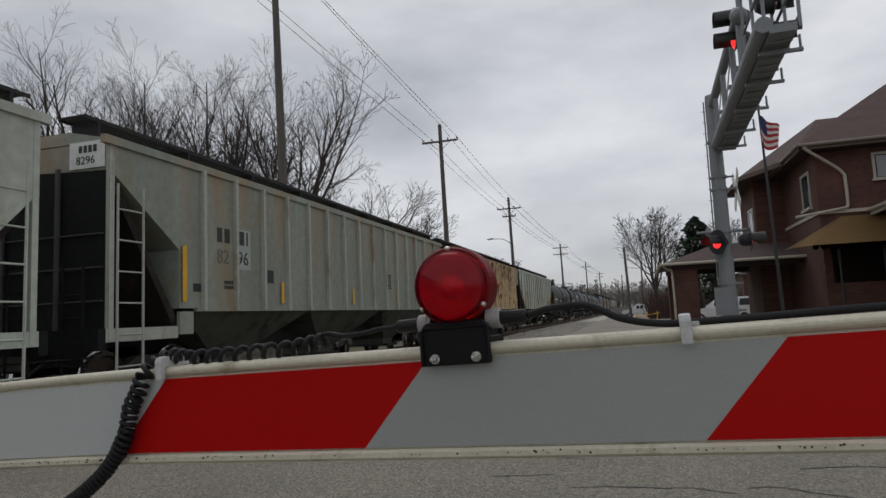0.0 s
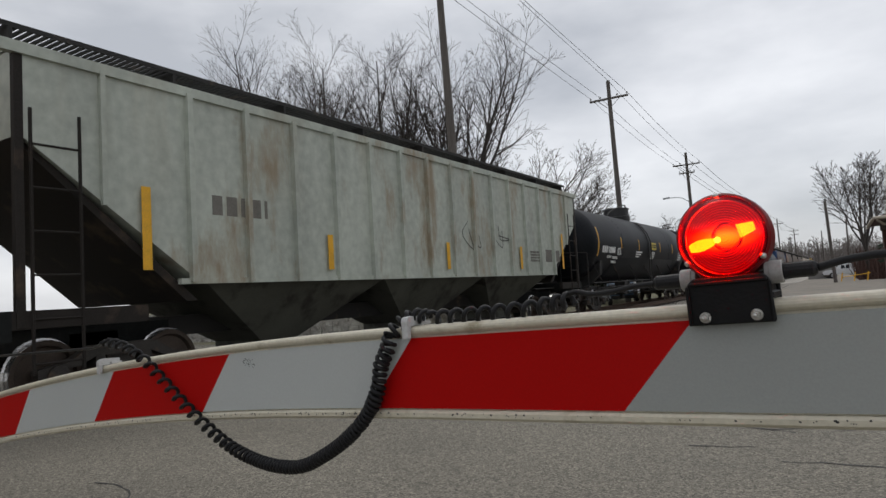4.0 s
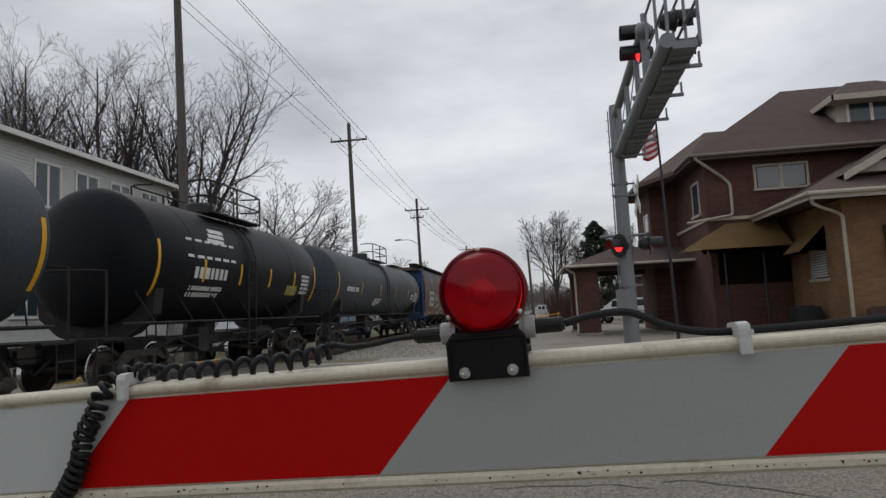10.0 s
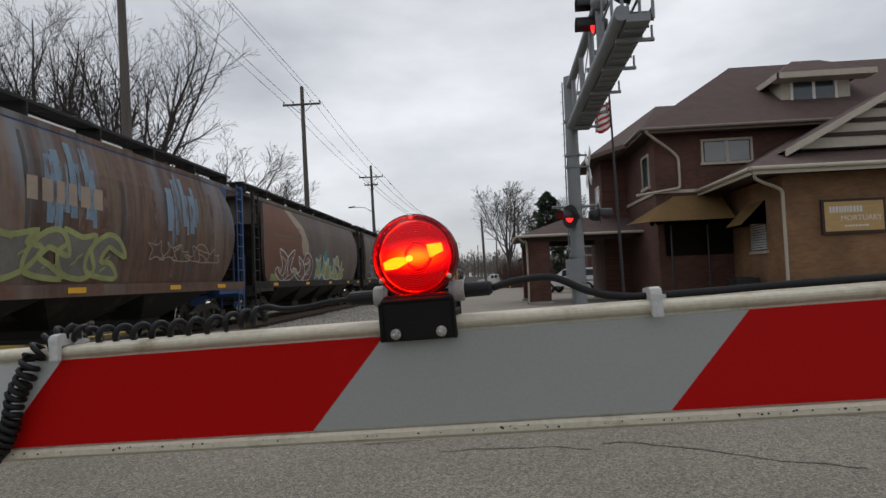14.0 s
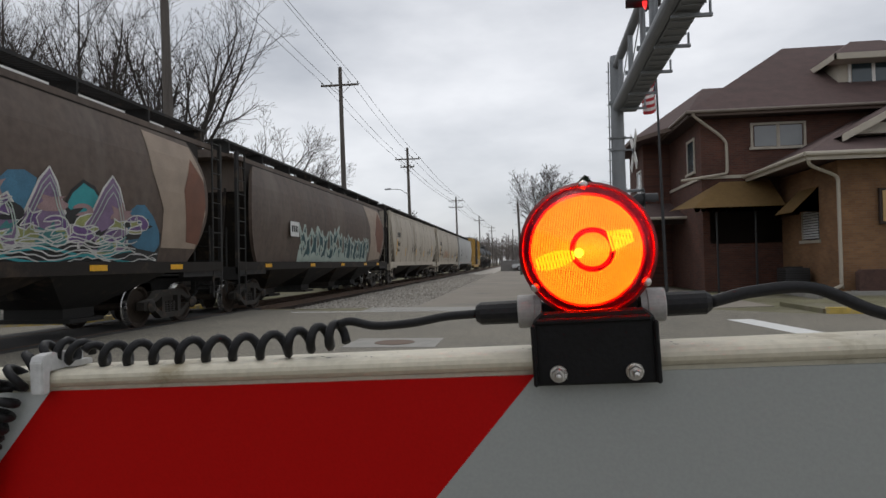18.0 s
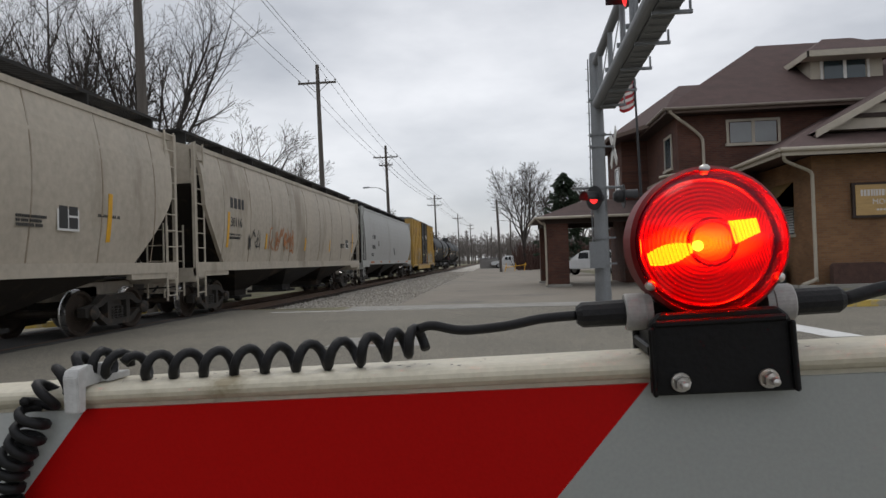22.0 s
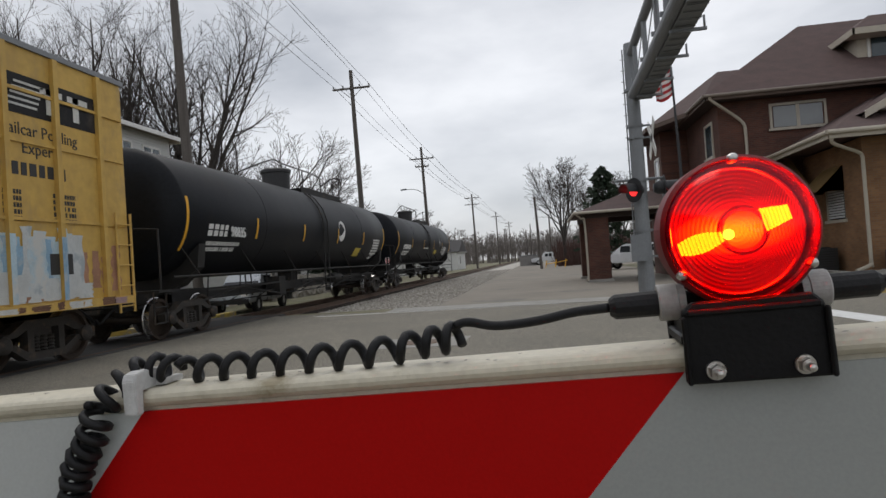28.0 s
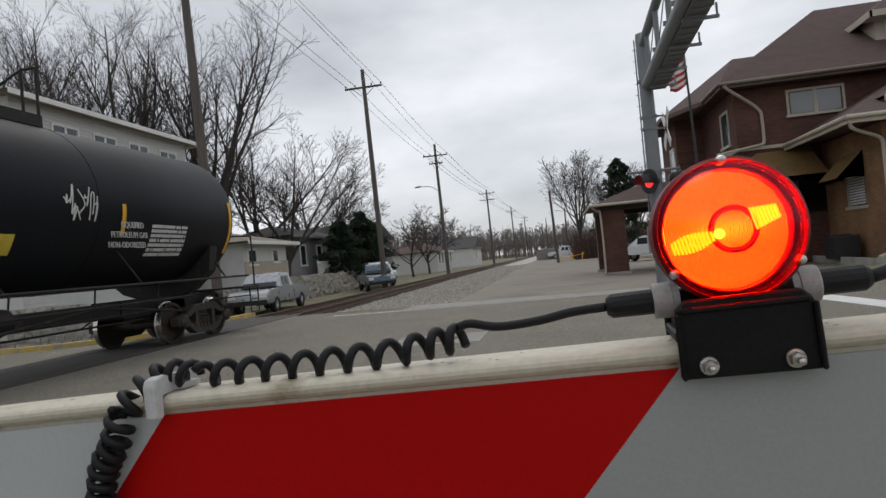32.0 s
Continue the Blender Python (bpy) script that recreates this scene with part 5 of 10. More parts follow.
def tank_car(u0, u1, paint, label, top_style=0, shell_r=1.52, cz=2.84, yellow_z=(2.1, 2.85), n_yellow=6, text=True, rims=(1.5, 1.5), bulge=1.0, rail_z=1.36, belly=False, strips=None):
    L = u1 - u0
    car = empty("tank_car", pose(TX, u0, 0))
    tagged(car, label, "railway car", group="cars of the freight train")
    r0, r1 = rims
    bm = bmesh.new()
    head = [(0.0, 0.50), (0.4, 0.49), (0.8, 0.44), (1.1, 0.36), (1.3, 0.26), (1.42, 0.15), (shell_r - 0.02, 0.06), (shell_r, 0.0)]
    seg = 6
    mid = [(shell_r, r0 + (L - r0 - r1) * k / seg) for k in range(1, seg)]
    prof = [(r, r0 - h * bulge) for r, h in head] + mid + [(r, L - r1 + h) for r, h in reversed(head)]
    lathe(bm, prof, "y", 48, (0, 0, cz))
    part("tank_shell", bm, paint, car, "", smooth=True)
    if belly:
        bm = bmesh.new()
        lathe(bm, [(0.0, 3.6), (1.2, 3.6), (1.44, 4.1), (1.44, L - 4.1), (1.2, L - 3.6), (0.0, L - 3.6)], "y", 48, (0, 0, 2.58))
        part("belly_jacket", bm, paint, car, "sagging insulated belly jacket", smooth=True)
    # weld seams
    for f in (0.27, 0.5, 0.73):
        bm = bmesh.new()
        y = f * L
        lathe(bm, [(shell_r + 0.001, y - 0.02), (shell_r + 0.007, y - 0.015), (shell_r + 0.007, y + 0.015), (shell_r + 0.001, y + 0.02)], "y", 40, (0, 0, cz))
        part("seam_band", bm, paint, car)
    # stub sills and bolsters
    for y, d in ((0.0, 1), (L, -1)):
        bm = bmesh.new()
        box(bm, -0.35, 0.35, min(y + d * 0.55, y + d * 4.2), max(y + d * 0.55, y + d * 4.2), 0.68, 1.05)
        extrude_poly(bm, [(-1.35, 1.55), (-0.9, 1.15), (-0.45, 1.0), (0.45, 1.0), (0.9, 1.15), (1.35, 1.55), (1.42, 2.1), (1.0, 1.75), (0.4, 1.45), (-0.4, 1.45), (-1.0, 1.75), (-1.42, 2.1)], y + d * 2.15, y + d * 2.45, "y")
        part("end_sill", bm, M_UNDER, car, "black end sill and saddle")
        bm = bmesh.new()
        box(bm, -1.5, 1.5, min(y + d * 0.35, y + d * 1.15), max(y + d * 0.35, y + d * 1.15), 1.05, 1.10)
        part("end_platform", bm, M_UNDER, car)
        bm = bmesh.new()
        yy = y + d * 0.5
        tube(bm, spline([(1.45, yy, 1.1), (1.45, yy, 2.2), (1.3, yy, 2.38), (0.0, yy, 2.42), (-1.3, yy, 2.38), (-1.45, yy, 2.2), (-1.45, yy, 1.1)], 4), 0.022, 6)
        part("end_rail", bm, M_UNDER, car, "black bent end handrail")
        bm = bmesh.new()
        for zz in (0.42, 0.75):
            tube(bm, [(1.42, yy - 0.22, zz), (1.42, yy + 0.22, zz)], 0.016, 5)
        for q in (-0.22, 0.22):
            tube(bm, [(1.42, yy + q, 0.42), (1.42, yy + q, 1.08)], 0.018, 5)
        part("stirrup_step", bm, M_UNDER, car)
        add_coupler(car, y + d * 0.08, -d)
        add_truck(car, y + d * 2.3)
    # side running rails with brackets
    for s in (-1, 1):
        bm = bmesh.new()
        tube(bm, [(s * 1.5, 0.9, rail_z), (s * 1.5, L - 0.9, rail_z)], 0.028, 6)
        part("side_rail", bm, M_UNDER, car, "long black side rail")
        for k in range(7):
            y = 2.0 + (L - 4.0) * k / 6
            bm = bmesh.new()
            tube(bm, [(s * 1.5, y, rail_z), (s * 1.28, y - 0.35, 2.0)], 0.02, 5)
            part("rail_bracket", bm, M_UNDER, car)
    # brake reservoir and rods under the belly, and a centre sill added to fill its shadowed gap
    bm = bmesh.new()
    box(bm, -0.30, 0.30, 3.9, L - 3.9, 0.74, 1.02)
    part("centre_sill", bm, M_UNDER, car)
    bm = bmesh.new()
    lathe(bm, [(0.0, L * 0.62), (0.2, L * 0.62 + 0.05), (0.2, L * 0.62 + 1.1), (0.0, L * 0.62 + 1.15)], "y", 14, (0.75, 0, 0.95))
    part("air_reservoir", bm, M_UNDER, car, "black air reservoir")
    bm = bmesh.new()
    box(bm, 0.5, 0.95, L * 0.36, L * 0.36 + 0.5, 0.6, 1.2)
    box(bm, 0.45, 0.8, L * 0.36 + 0.5, L * 0.36 + 1.2, 0.75, 1.0)
    part("brake_cylinder", bm, M_UNDER, car, "black brake cylinder")
    for a, b in ((2.6, L * 0.36), (L * 0.36 + 1.1, L * 0.62), (L * 0.62, L - 2.6)):
        bm = bmesh.new()
        tube(bm, [(0.95, a, 0.70), (0.95, (a + b) / 2, 0.98), (0.95, b, 0.66)], 0.028, 6)
        tube(bm, [(1.15, a + 0.3, 0.98), (1.15, b - 0.3, 1.02)], 0.03, 6)
        part("brake_rod", bm, M_UNDER, car)
    # belly piping, brake rigging and bottom outlet
    bm = bmesh.new()
    tube(bm, [(0.75, 3.4, 0.78), (0.75, L - 3.4, 0.78)], 0.03, 6)
    tube(bm, [(0.45, 3.4, 0.62), (0.45, L - 3.4, 0.62)], 0.022, 6)
    part("brake_pipe", bm, M_UNDER, car, "brake pipe under the tank")
    for k in range(9):
        bm = bmesh.new()
        y = 3.6 + (L - 7.2) * k / 8
        tube(bm, [(0.75, y, 0.78), (0.75, y + 0.1, 1.35)], 0.018, 5)
        tube(bm, [(0.45, y, 0.62), (0.75, y, 0.78)], 0.016, 5)
        part("pipe_hanger", bm, M_UNDER, car)
    bm = bmesh.new()
    lathe(bm, [(0.0, 0.35), (0.1, 0.35), (0.12, 0.55), (0.3, 0.6), (0.3, 0.9), (0.22, 1.4), (0.0, 1.4)], "z", 14, (0, L * 0.5, 0))
    box(bm, -0.25, 0.25, L * 0.5 - 0.3, L * 0.5 + 0.3, 0.75, 1.35)
    part("bottom_outlet", bm, M_UNDER, car, "black bottom outlet valve")
    # dome platform
    yc, zt = L * 0.5, cz + shell_r
    if top_style == 1:
        # a broad valve housing with two bent grab rails and a narrow far walkway
        bm = bmesh.new()
        lathe(bm, [(0.0, zt - 0.12), (0.66, zt - 0.12), (0.68, zt + 0.10), (0.62, zt + 0.12), (0.62, zt + 0.46), (0.66, zt + 0.47), (0.66, zt + 0.53), (0.58, zt + 0.55), (0.0, zt + 0.57)], "z", 26, (0, yc, 0))
        part("dome", bm, M_BLACKMETAL, car, "broad black valve housing")
        bm = bmesh.new()
        box(bm, -1.2, -0.75, yc - 1.6, yc + 3.6, zt - 0.2, zt - 0.15)
        part("dome_walkway", bm, M_UNDER, car, "far side grating walkway")
        for x, y0, y1, z in ((0.55, yc - 3.4, yc - 0.2, zt + 0.62), (-0.55, yc + 0.4, yc + 2.2, zt + 0.62)):
            bm = bmesh.new()
            tube(bm, spline([(x, y0, zt - 0.25), (x, y0 + 0.5, zt + 0.12), (x, y1 - 0.35, z), (x, y1, z - 0.12), (x, y1, zt - 0.1)], 5), 0.034, 7)
            part("grab_rail", bm, M_UNDER, car, "bent black grab rail")
    elif top_style == 2:
        # a broad housing at the front of a long grating walkway with one railing on its far side
        bm = bmesh.new()
        lathe(bm, [(0.0, zt - 0.12), (0.48, zt - 0.12), (0.50, zt + 0.50), (0.54, zt + 0.52), (0.54, zt + 0.62), (0.48, zt + 0.66), (0.0, zt + 0.68)], "z", 26, (0, yc - 0.5, 0))
        part("dome", bm, M_BLACKMETAL, car, "broad black valve housing")
        bm = bmesh.new()
        for k in range(52):
            y = yc + 0.5 + k * 0.088
            box(bm, -0.30, 0.55, y, y + 0.035, zt + 0.02, zt + 0.06)
        for x in (-0.30, 0.55):
            box(bm, x - 0.02, x + 0.02, yc + 0.4, yc + 5.1, zt - 0.10, zt + 0.11)
        part("dome_walkway", bm, M_UNDER, car, "long grating walkway behind the dome")
        bm = bmesh.new()
        tube(bm, spline([(-0.1, yc - 4.0, zt - 0.1), (-0.15, yc - 3.6, zt + 0.1), (-0.3, yc - 0.2, zt + 1.08), (-0.30, yc + 0.9, zt + 1.10), (-0.30, yc + 4.6, zt + 1.08), (-0.30, yc + 5.02, zt + 0.85), (-0.30, yc + 5.05, zt - 0.02)], 4), 0.028, 6)
        part("platform_handrail", bm, M_UNDER, car)
        for y in (yc + 0.8, yc + 2.9):
            bm = bmesh.new()
            tube(bm, [(-0.30, y, zt - 0.02), (-0.30, y, zt + 1.08)], 0.026, 6)
            part("platform_post", bm, M_UNDER, car)
        for x in (0.25, 0.55):
            bm = bmesh.new()
            tube(bm, [(x, yc + 5.05, zt - 0.02), (x, yc + 5.05, zt + 0.95)], 0.026, 6)
            part("platform_post", bm, M_UNDER, car)
        bm = bmesh.new()
        tube(bm, [(-0.30, yc + 5.05, zt + 0.7), (0.25, yc + 5.05, zt + 0.95), (0.55, yc + 5.05, zt + 0.95)], 0.024, 6)
        part("platform_handrail", bm, M_UNDER, car)
    else:
        bm = bmesh.new()
        lathe(bm, [(0.0, zt - 0.1), (0.42, zt - 0.1), (0.42, zt + 0.30), (0.38, zt + 0.36), (0.0, zt + 0.38)], "z", 22, (0, yc, 0))
        box(bm, -0.25, 0.25, yc + 0.8, yc + 1.25, zt - 0.1, zt + 0.2)
        part("dome", bm, paint if paint is not M_BLACKTANK else M_BLACKMETAL, car, "round valve dome", smooth=False)
        bm = bmesh.new()
        for s in (-1, 1):
            box(bm, s * 0.95 - 0.22, s * 0.95 + 0.22, yc - 1.5, yc + 1.5, zt - 0.16, zt - 0.12)
        part("dome_walkway", bm, M_UNDER, car, "grating platform round the dome")
        for s in (-1, 1):
            for y in (yc - 1.5, yc, yc + 1.5):
                bm = bmesh.new()
                tube(bm, [(s * 1.14, y, zt - 0.14), (s * 1.14, y, zt + 0.70)], 0.028, 6)
                part("platform_post", bm, M_UNDER, car)
            for z in (zt + 0.28, zt + 0.70):
                bm = bmesh.new()
                tube(bm, spline([(s * 0.5, yc - 1.52, z), (s * 1.1, yc - 1.5, z), (s * 1.14, yc, z), (s * 1.1, yc + 1.5, z), (s * 0.5, yc + 1.52, z)], 3), 0.026, 6)
                part("platform_handrail", bm, M_UNDER, car)
    # side ladders that follow the shell
    for s in (-1, 1):
        bm = bmesh.new()
        for q in (-0.23, 0.23):
            pts = [(s * 1.52, yc + q, 0.55), (s * 1.56, yc + q, cz - 0.3)]
            pts += [(s * (shell_r + 0.06) * math.cos(a), yc + q, cz + (shell_r + 0.06) * math.sin(a)) for a in (0.15, 0.45, 0.75, 0.95)]
            tube(bm, pts, 0.024, 6)
        part("ladder_rail", bm, M_UNDER, car, "black side ladder")
        for k in range(11):
            z = 0.7 + k * 0.33
            a = math.asin(max(-1, min(1, (z - cz) / (shell_r + 0.06)))) if z > cz else 0
            x = s * ((shell_r + 0.06) * math.cos(a) if z > cz else 1.54)
            bm = bmesh.new()
            tube(bm, [(x, yc - 0.23, z), (x, yc + 0.23, z)], 0.015, 5)
            part("rung", bm, M_UNDER, car)
    if text:
        n_yellow = len(strips) if strips else n_yellow
        for k in range(n_yellow):
            y = strips[k] if strips else r0 + 0.04 + (L - r0 - r1 - 0.18) * k / (n_yellow - 1)
            strip(car, 0, y, yellow_z[0] + 0.2 if 0 < k < n_yellow - 1 else yellow_z[0] - 0.15, yellow_z[1] + (0.3 if k in (0, n_yellow - 1) else 0), 0.1, None, (cz, shell_r))
    return car, L


def on_shell(car, y, z, rows, size, seed, cz=2.84, r=1.52, material=None, name="marking_block"):
    """Bars of writing bent on to a tank's side."""
    rnd = random.Random(seed)
    bm = bmesh.new()
    for i, length in enumerate(rows):
        zz = z - i * size * 1.5
        p = 0.0
        while p < length:
            w = min(rnd.uniform(0.5, 0.75) * size, length - p)
            ring = []
            for yy in (y + p, y + p + w):
                quad = []
                for h, o in ((zz, 0.001), (zz, 0.006), (zz + size, 0.006), (zz + size, 0.001)):
                    a = math.asin(max(-1, min(1, (h - cz) / r)))
                    quad.append(((r + o) * math.cos(a), yy, cz + (r + o) * math.sin(a)))
                ring.append(quad)
            loft(bm, ring)
            p += w + size * 0.28 + (size * 0.5 if rnd.random() < 0.1 else 0)
    tagged(part(name, bm, material or M_WHITE, car), "white painted markings", kind="stuff")


def shell_patch(car, y0, y1, z0, z1, material, name, label, cz=2.84, r=1.52):
    bm = bmesh.new()
    rows = []
    for k in range(5):
        z = z0 + (z1 - z0) * k / 4
        a = math.asin(max(-1, min(1, (z - cz) / r)))
        rows.append([((r + o) * math.cos(a), y, cz + (r + o) * math.sin(a)) for o, y in ((0.001, y0), (0.006, y0), (0.006, y1), (0.001, y1))])
    loft(bm, rows)
    part(name, bm, material, car, label)


def scribble(car, surf, y0, y1, z0, z1, material, seed, width=0.05, strokes=14, name="graffiti_tag", label="spray painted tag"):
    """Loose abstract spray strokes on a side; surf(z) gives x."""
    rnd = random.Random(seed)
    bm = bmesh.new()
    n = strokes
    for k in range(n):
        c = y0 + (y1 - y0) * (k + 0.5) / n
        h = z1 - z0
        w = (y1 - y0) / n
        pts = []
        for q in range(rnd.choice((3, 4, 4, 5))):
            pts.append(Vector((0, c + rnd.uniform(-0.9, 0.9) * w, z0 + h * rnd.random())))
        path = spline(pts, 6)
        prev = None
        for i, p in enumerate(path):
            d = (path[min(i + 1, len(path) - 1)] - path[max(i - 1, 0)])
            if d.length < 1e-5:
                continue
            d.normalize()
            s = Vector((0, -d.z, d.y)) * width * 0.5
            cur = []
            for pp in (p + s, p - s):
                cur.append(bm.verts.new((surf(pp.z) + 0.006 + 0.0004 * k, pp.y, pp.z)))
            if prev:
                bm.faces.new((prev[0], prev[1], cur[1], cur[0]))
            prev = cur
    tagged(part(name, bm, material, car), label, kind="stuff")


def painted(car, surf, pts, material, off, name="graffiti_piece", label="spray painted graffiti lettering", kind="stuff"):
    """Fills a polygon of (y, z) pairs on a bowed side, slab by slab; several polygons may share the mesh."""
    bm = bmesh.new()
    for i, poly in enumerate(pts):
        lo, hi = min(z for _, z in poly), max(z for _, z in poly)
        cuts = sorted({round(z, 4) for _, z in poly} | {round(lo + (hi - lo) * k / 6, 4) for k in range(7)})
        for a, b in zip(cuts, cuts[1:]):
            if b - a < 1e-3:
                continue
            m, edges = (a + b) / 2, []
            for (y0, z0), (y1, z1) in zip(poly, poly[1:] + poly[:1]):
                if (z0 - m) * (z1 - m) < 0:
                    g = (y1 - y0) / (z1 - z0)
                    edges.append((y0 + g * (m - z0), y0 + g * (a - z0), y0 + g * (b - z0)))
            edges.sort()
            for p, q in zip(edges[::2], edges[1::2]):
                o = off + 0.0005 * i
                face(bm, [(surf(a) + o, p[1], a), (surf(a) + o, q[1], a), (surf(b) + o, q[2], b), (surf(b) + o, p[2], b)])
    return tagged(part(name, bm, material, car), label, kind=kind)


SHAPES = (
    ((0, 0.1), (0.5, 0), (1, 0.3), (0.8, 0.42), (0.55, 0.25), (0.42, 0.5), (0.7, 1), (0.2, 0.8), (0.05, 0.5)),
    ((0, 0), (0.45, 0.15), (0.95, 0), (0.75, 0.5), (1, 0.9), (0.55, 0.7), (0.25, 1), (0.3, 0.55)),
    ((0.1, 0), (0.9, 0.1), (1, 0.6), (0.7, 1), (0.25, 0.95), (0, 0.55), (0.35, 0.6), (0.6, 0.7), (0.7, 0.45), (0.4, 0.3)),
    ((0, 0.35), (0.4, 0.45), (0.25, 0), (0.75, 0.35), (0.6, 0.45), (1, 1), (0.5, 0.7), (0.35, 0.9)),
    ((0, 0.2), (0.3, 0), (0.85, 0.15), (1, 0.55), (0.75, 0.75), (0.9, 1), (0.45, 0.85), (0.1, 0.95), (0.2, 0.55)),
    ((0, 0), (1, 0.05), (0.85, 0.45), (0.95, 0.6), (0.6, 0.55), (0.5, 1), (0.3, 0.6), (0, 0.75), (0.12, 0.35)),
    ((0, 0), (0.3, 0.12), (0.55, 0.02), (1, 0.05), (0.92, 0.35), (0.8, 0.7), (0.62, 0.98), (0.52, 1), (0.35, 0.72), (0.12, 0.4)),
    ((0, 0.1), (0.45, 0), (1, 0.1), (0.9, 0.45), (0.66, 0.62), (0.5, 0.85), (0.38, 0.9), (0.28, 0.6), (0.08, 0.5)))


def rounded(poly, n=4):
    """A closed outline with its corners drawn round."""
    m = len(poly)
    out = []
    for i in range(m):
        p = [Vector(poly[(i + j - 1) % m]) for j in range(4)]
        for k in range(n):
            t = k / n
            q = 0.5 * (2 * p[1] + (p[2] - p[0]) * t + (2 * p[0] - 5 * p[1] + 4 * p[2] - p[3]) * t * t + (3 * p[1] - p[0] - 3 * p[2] + p[3]) * t ** 3)
            out.append((q.x, q.y))
    return out


def lines(car, surf, paths, material, width, off, closed=True, name="graffiti_outline", label="pale sprayed outline"):
    """Spray lines along paths of (y, z) pairs."""
    bm = bmesh.new()
    for i, path in enumerate(paths):
        pts = [Vector(p) for p in path] + ([Vector(path[0])] if closed else [])
        prev = None
        for k, p in enumerate(pts):
            d = pts[min(k + 1, len(pts) - 1)] - pts[max(k - 1, 0)]
            if d.length < 1e-6:
                continue
            d.normalize()
            s = Vector((-d.y, d.x)) * width * 0.5
            cur = [bm.verts.new((surf(q.y) + off + 0.0004 * i, q.x, q.y)) for q in (p + s, p - s)]
            if prev:
                bm.faces.new((prev[0], prev[1], cur[1], cur[0]))
            prev = cur
    return tagged(part(name, bm, material, car), label, kind="stuff")


def piece(car, surf, y0, y1, z0, z1, n, fill, rim, seed, grow_by=0.07, shapes=None, shine=None, nested=()):
    """A row of round block shapes with a pale line round each, and lines nested inside."""
    rnd = random.Random(seed)
    w = (y1 - y0) / n
    fills, inner, marks = [], [], []
    for k in range(n):
        t = SHAPES[rnd.choice(shapes or range(6))]
        flip = rnd.random() < 0.5
        h = (z1 - z0) * rnd.uniform(0.78, 1.0)
        lean = rnd.uniform(-0.15, 0.2)
        pts = rounded([(y0 + w * (k + ((1 - a if flip else a) + rnd.uniform(-0.08, 0.08)) * 1.4 - 0.2 + lean * b), z0 + h * min(1.0, max(0.0, b + rnd.uniform(-0.06, 0.06)))) for a, b in t])
        cy, cz = sum(p[0] for p in pts) / len(pts), sum(p[1] for p in pts) / len(pts)
        fills.append(pts)
        for f in nested:
            inner.append([(cy + (y - cy) * f, cz + (z - cz) * f) for y, z in pts])
        for q in range(2):
            a = rnd.uniform(0.1, 0.7)
            y, z = y0 + w * (k + a), z0 + h * rnd.uniform(0.1, 0.75)
            marks.append([(y, z), (y + w * 0.22, z + h * 0.1), (y + w * 0.26, z + h * 0.17), (y + w * 0.03, z + h * 0.06)])
    painted(car, surf, fills, fill, 0.012, "graffiti_fill", "spray painted graffiti lettering")
    lines(car, surf, fills, rim, grow_by, 0.019)
    if inner:
        lines(car, surf, inner, rim, grow_by * 0.5, 0.024)
    if shine:
        painted(car, surf, marks, shine, 0.030, "graffiti_highlight", "spray painted highlights")


def wash(car, surf, y0, y1, z0, z1, material, seed, off=0.008, name="paint_wash", label="uneven band of sprayed paint", steps=22):
    """One band of paint with a wavy upper edge."""
    rnd = random.Random(seed)
    top = []
    h = 0.7
    for k in range(steps + 1):
        h = min(1.0, max(0.45, h + rnd.uniform(-0.25, 0.25)))
        top.append((y0 + (y1 - y0) * k / steps, z0 + (z1 - z0) * h))
    painted(car, surf, [[(y1, z0), (y0, z0)] + top], material, off, name, label, "")


def streak(car, surf, y0, y1, z0, z1, material, seed, off=0.008, jag=0.07):
    """An upright faded strip with ragged sides."""
    rnd = random.Random(seed)
    n, j = 9, min(jag, (y1 - y0) * 0.45)
    left = [(y0 + rnd.uniform(-j, j), z0 + (z1 - z0) * k / n + rnd.uniform(0, 0.02)) for k in range(n + 1)]
    right = [(y1 + rnd.uniform(-j, j), z0 + (z1 - z0) * k / n + rnd.uniform(0, 0.02)) for k in range(n + 1)]
    painted(car, surf, [left + right[::-1]], material, off, "faded_strip", "faded painted strip", "")


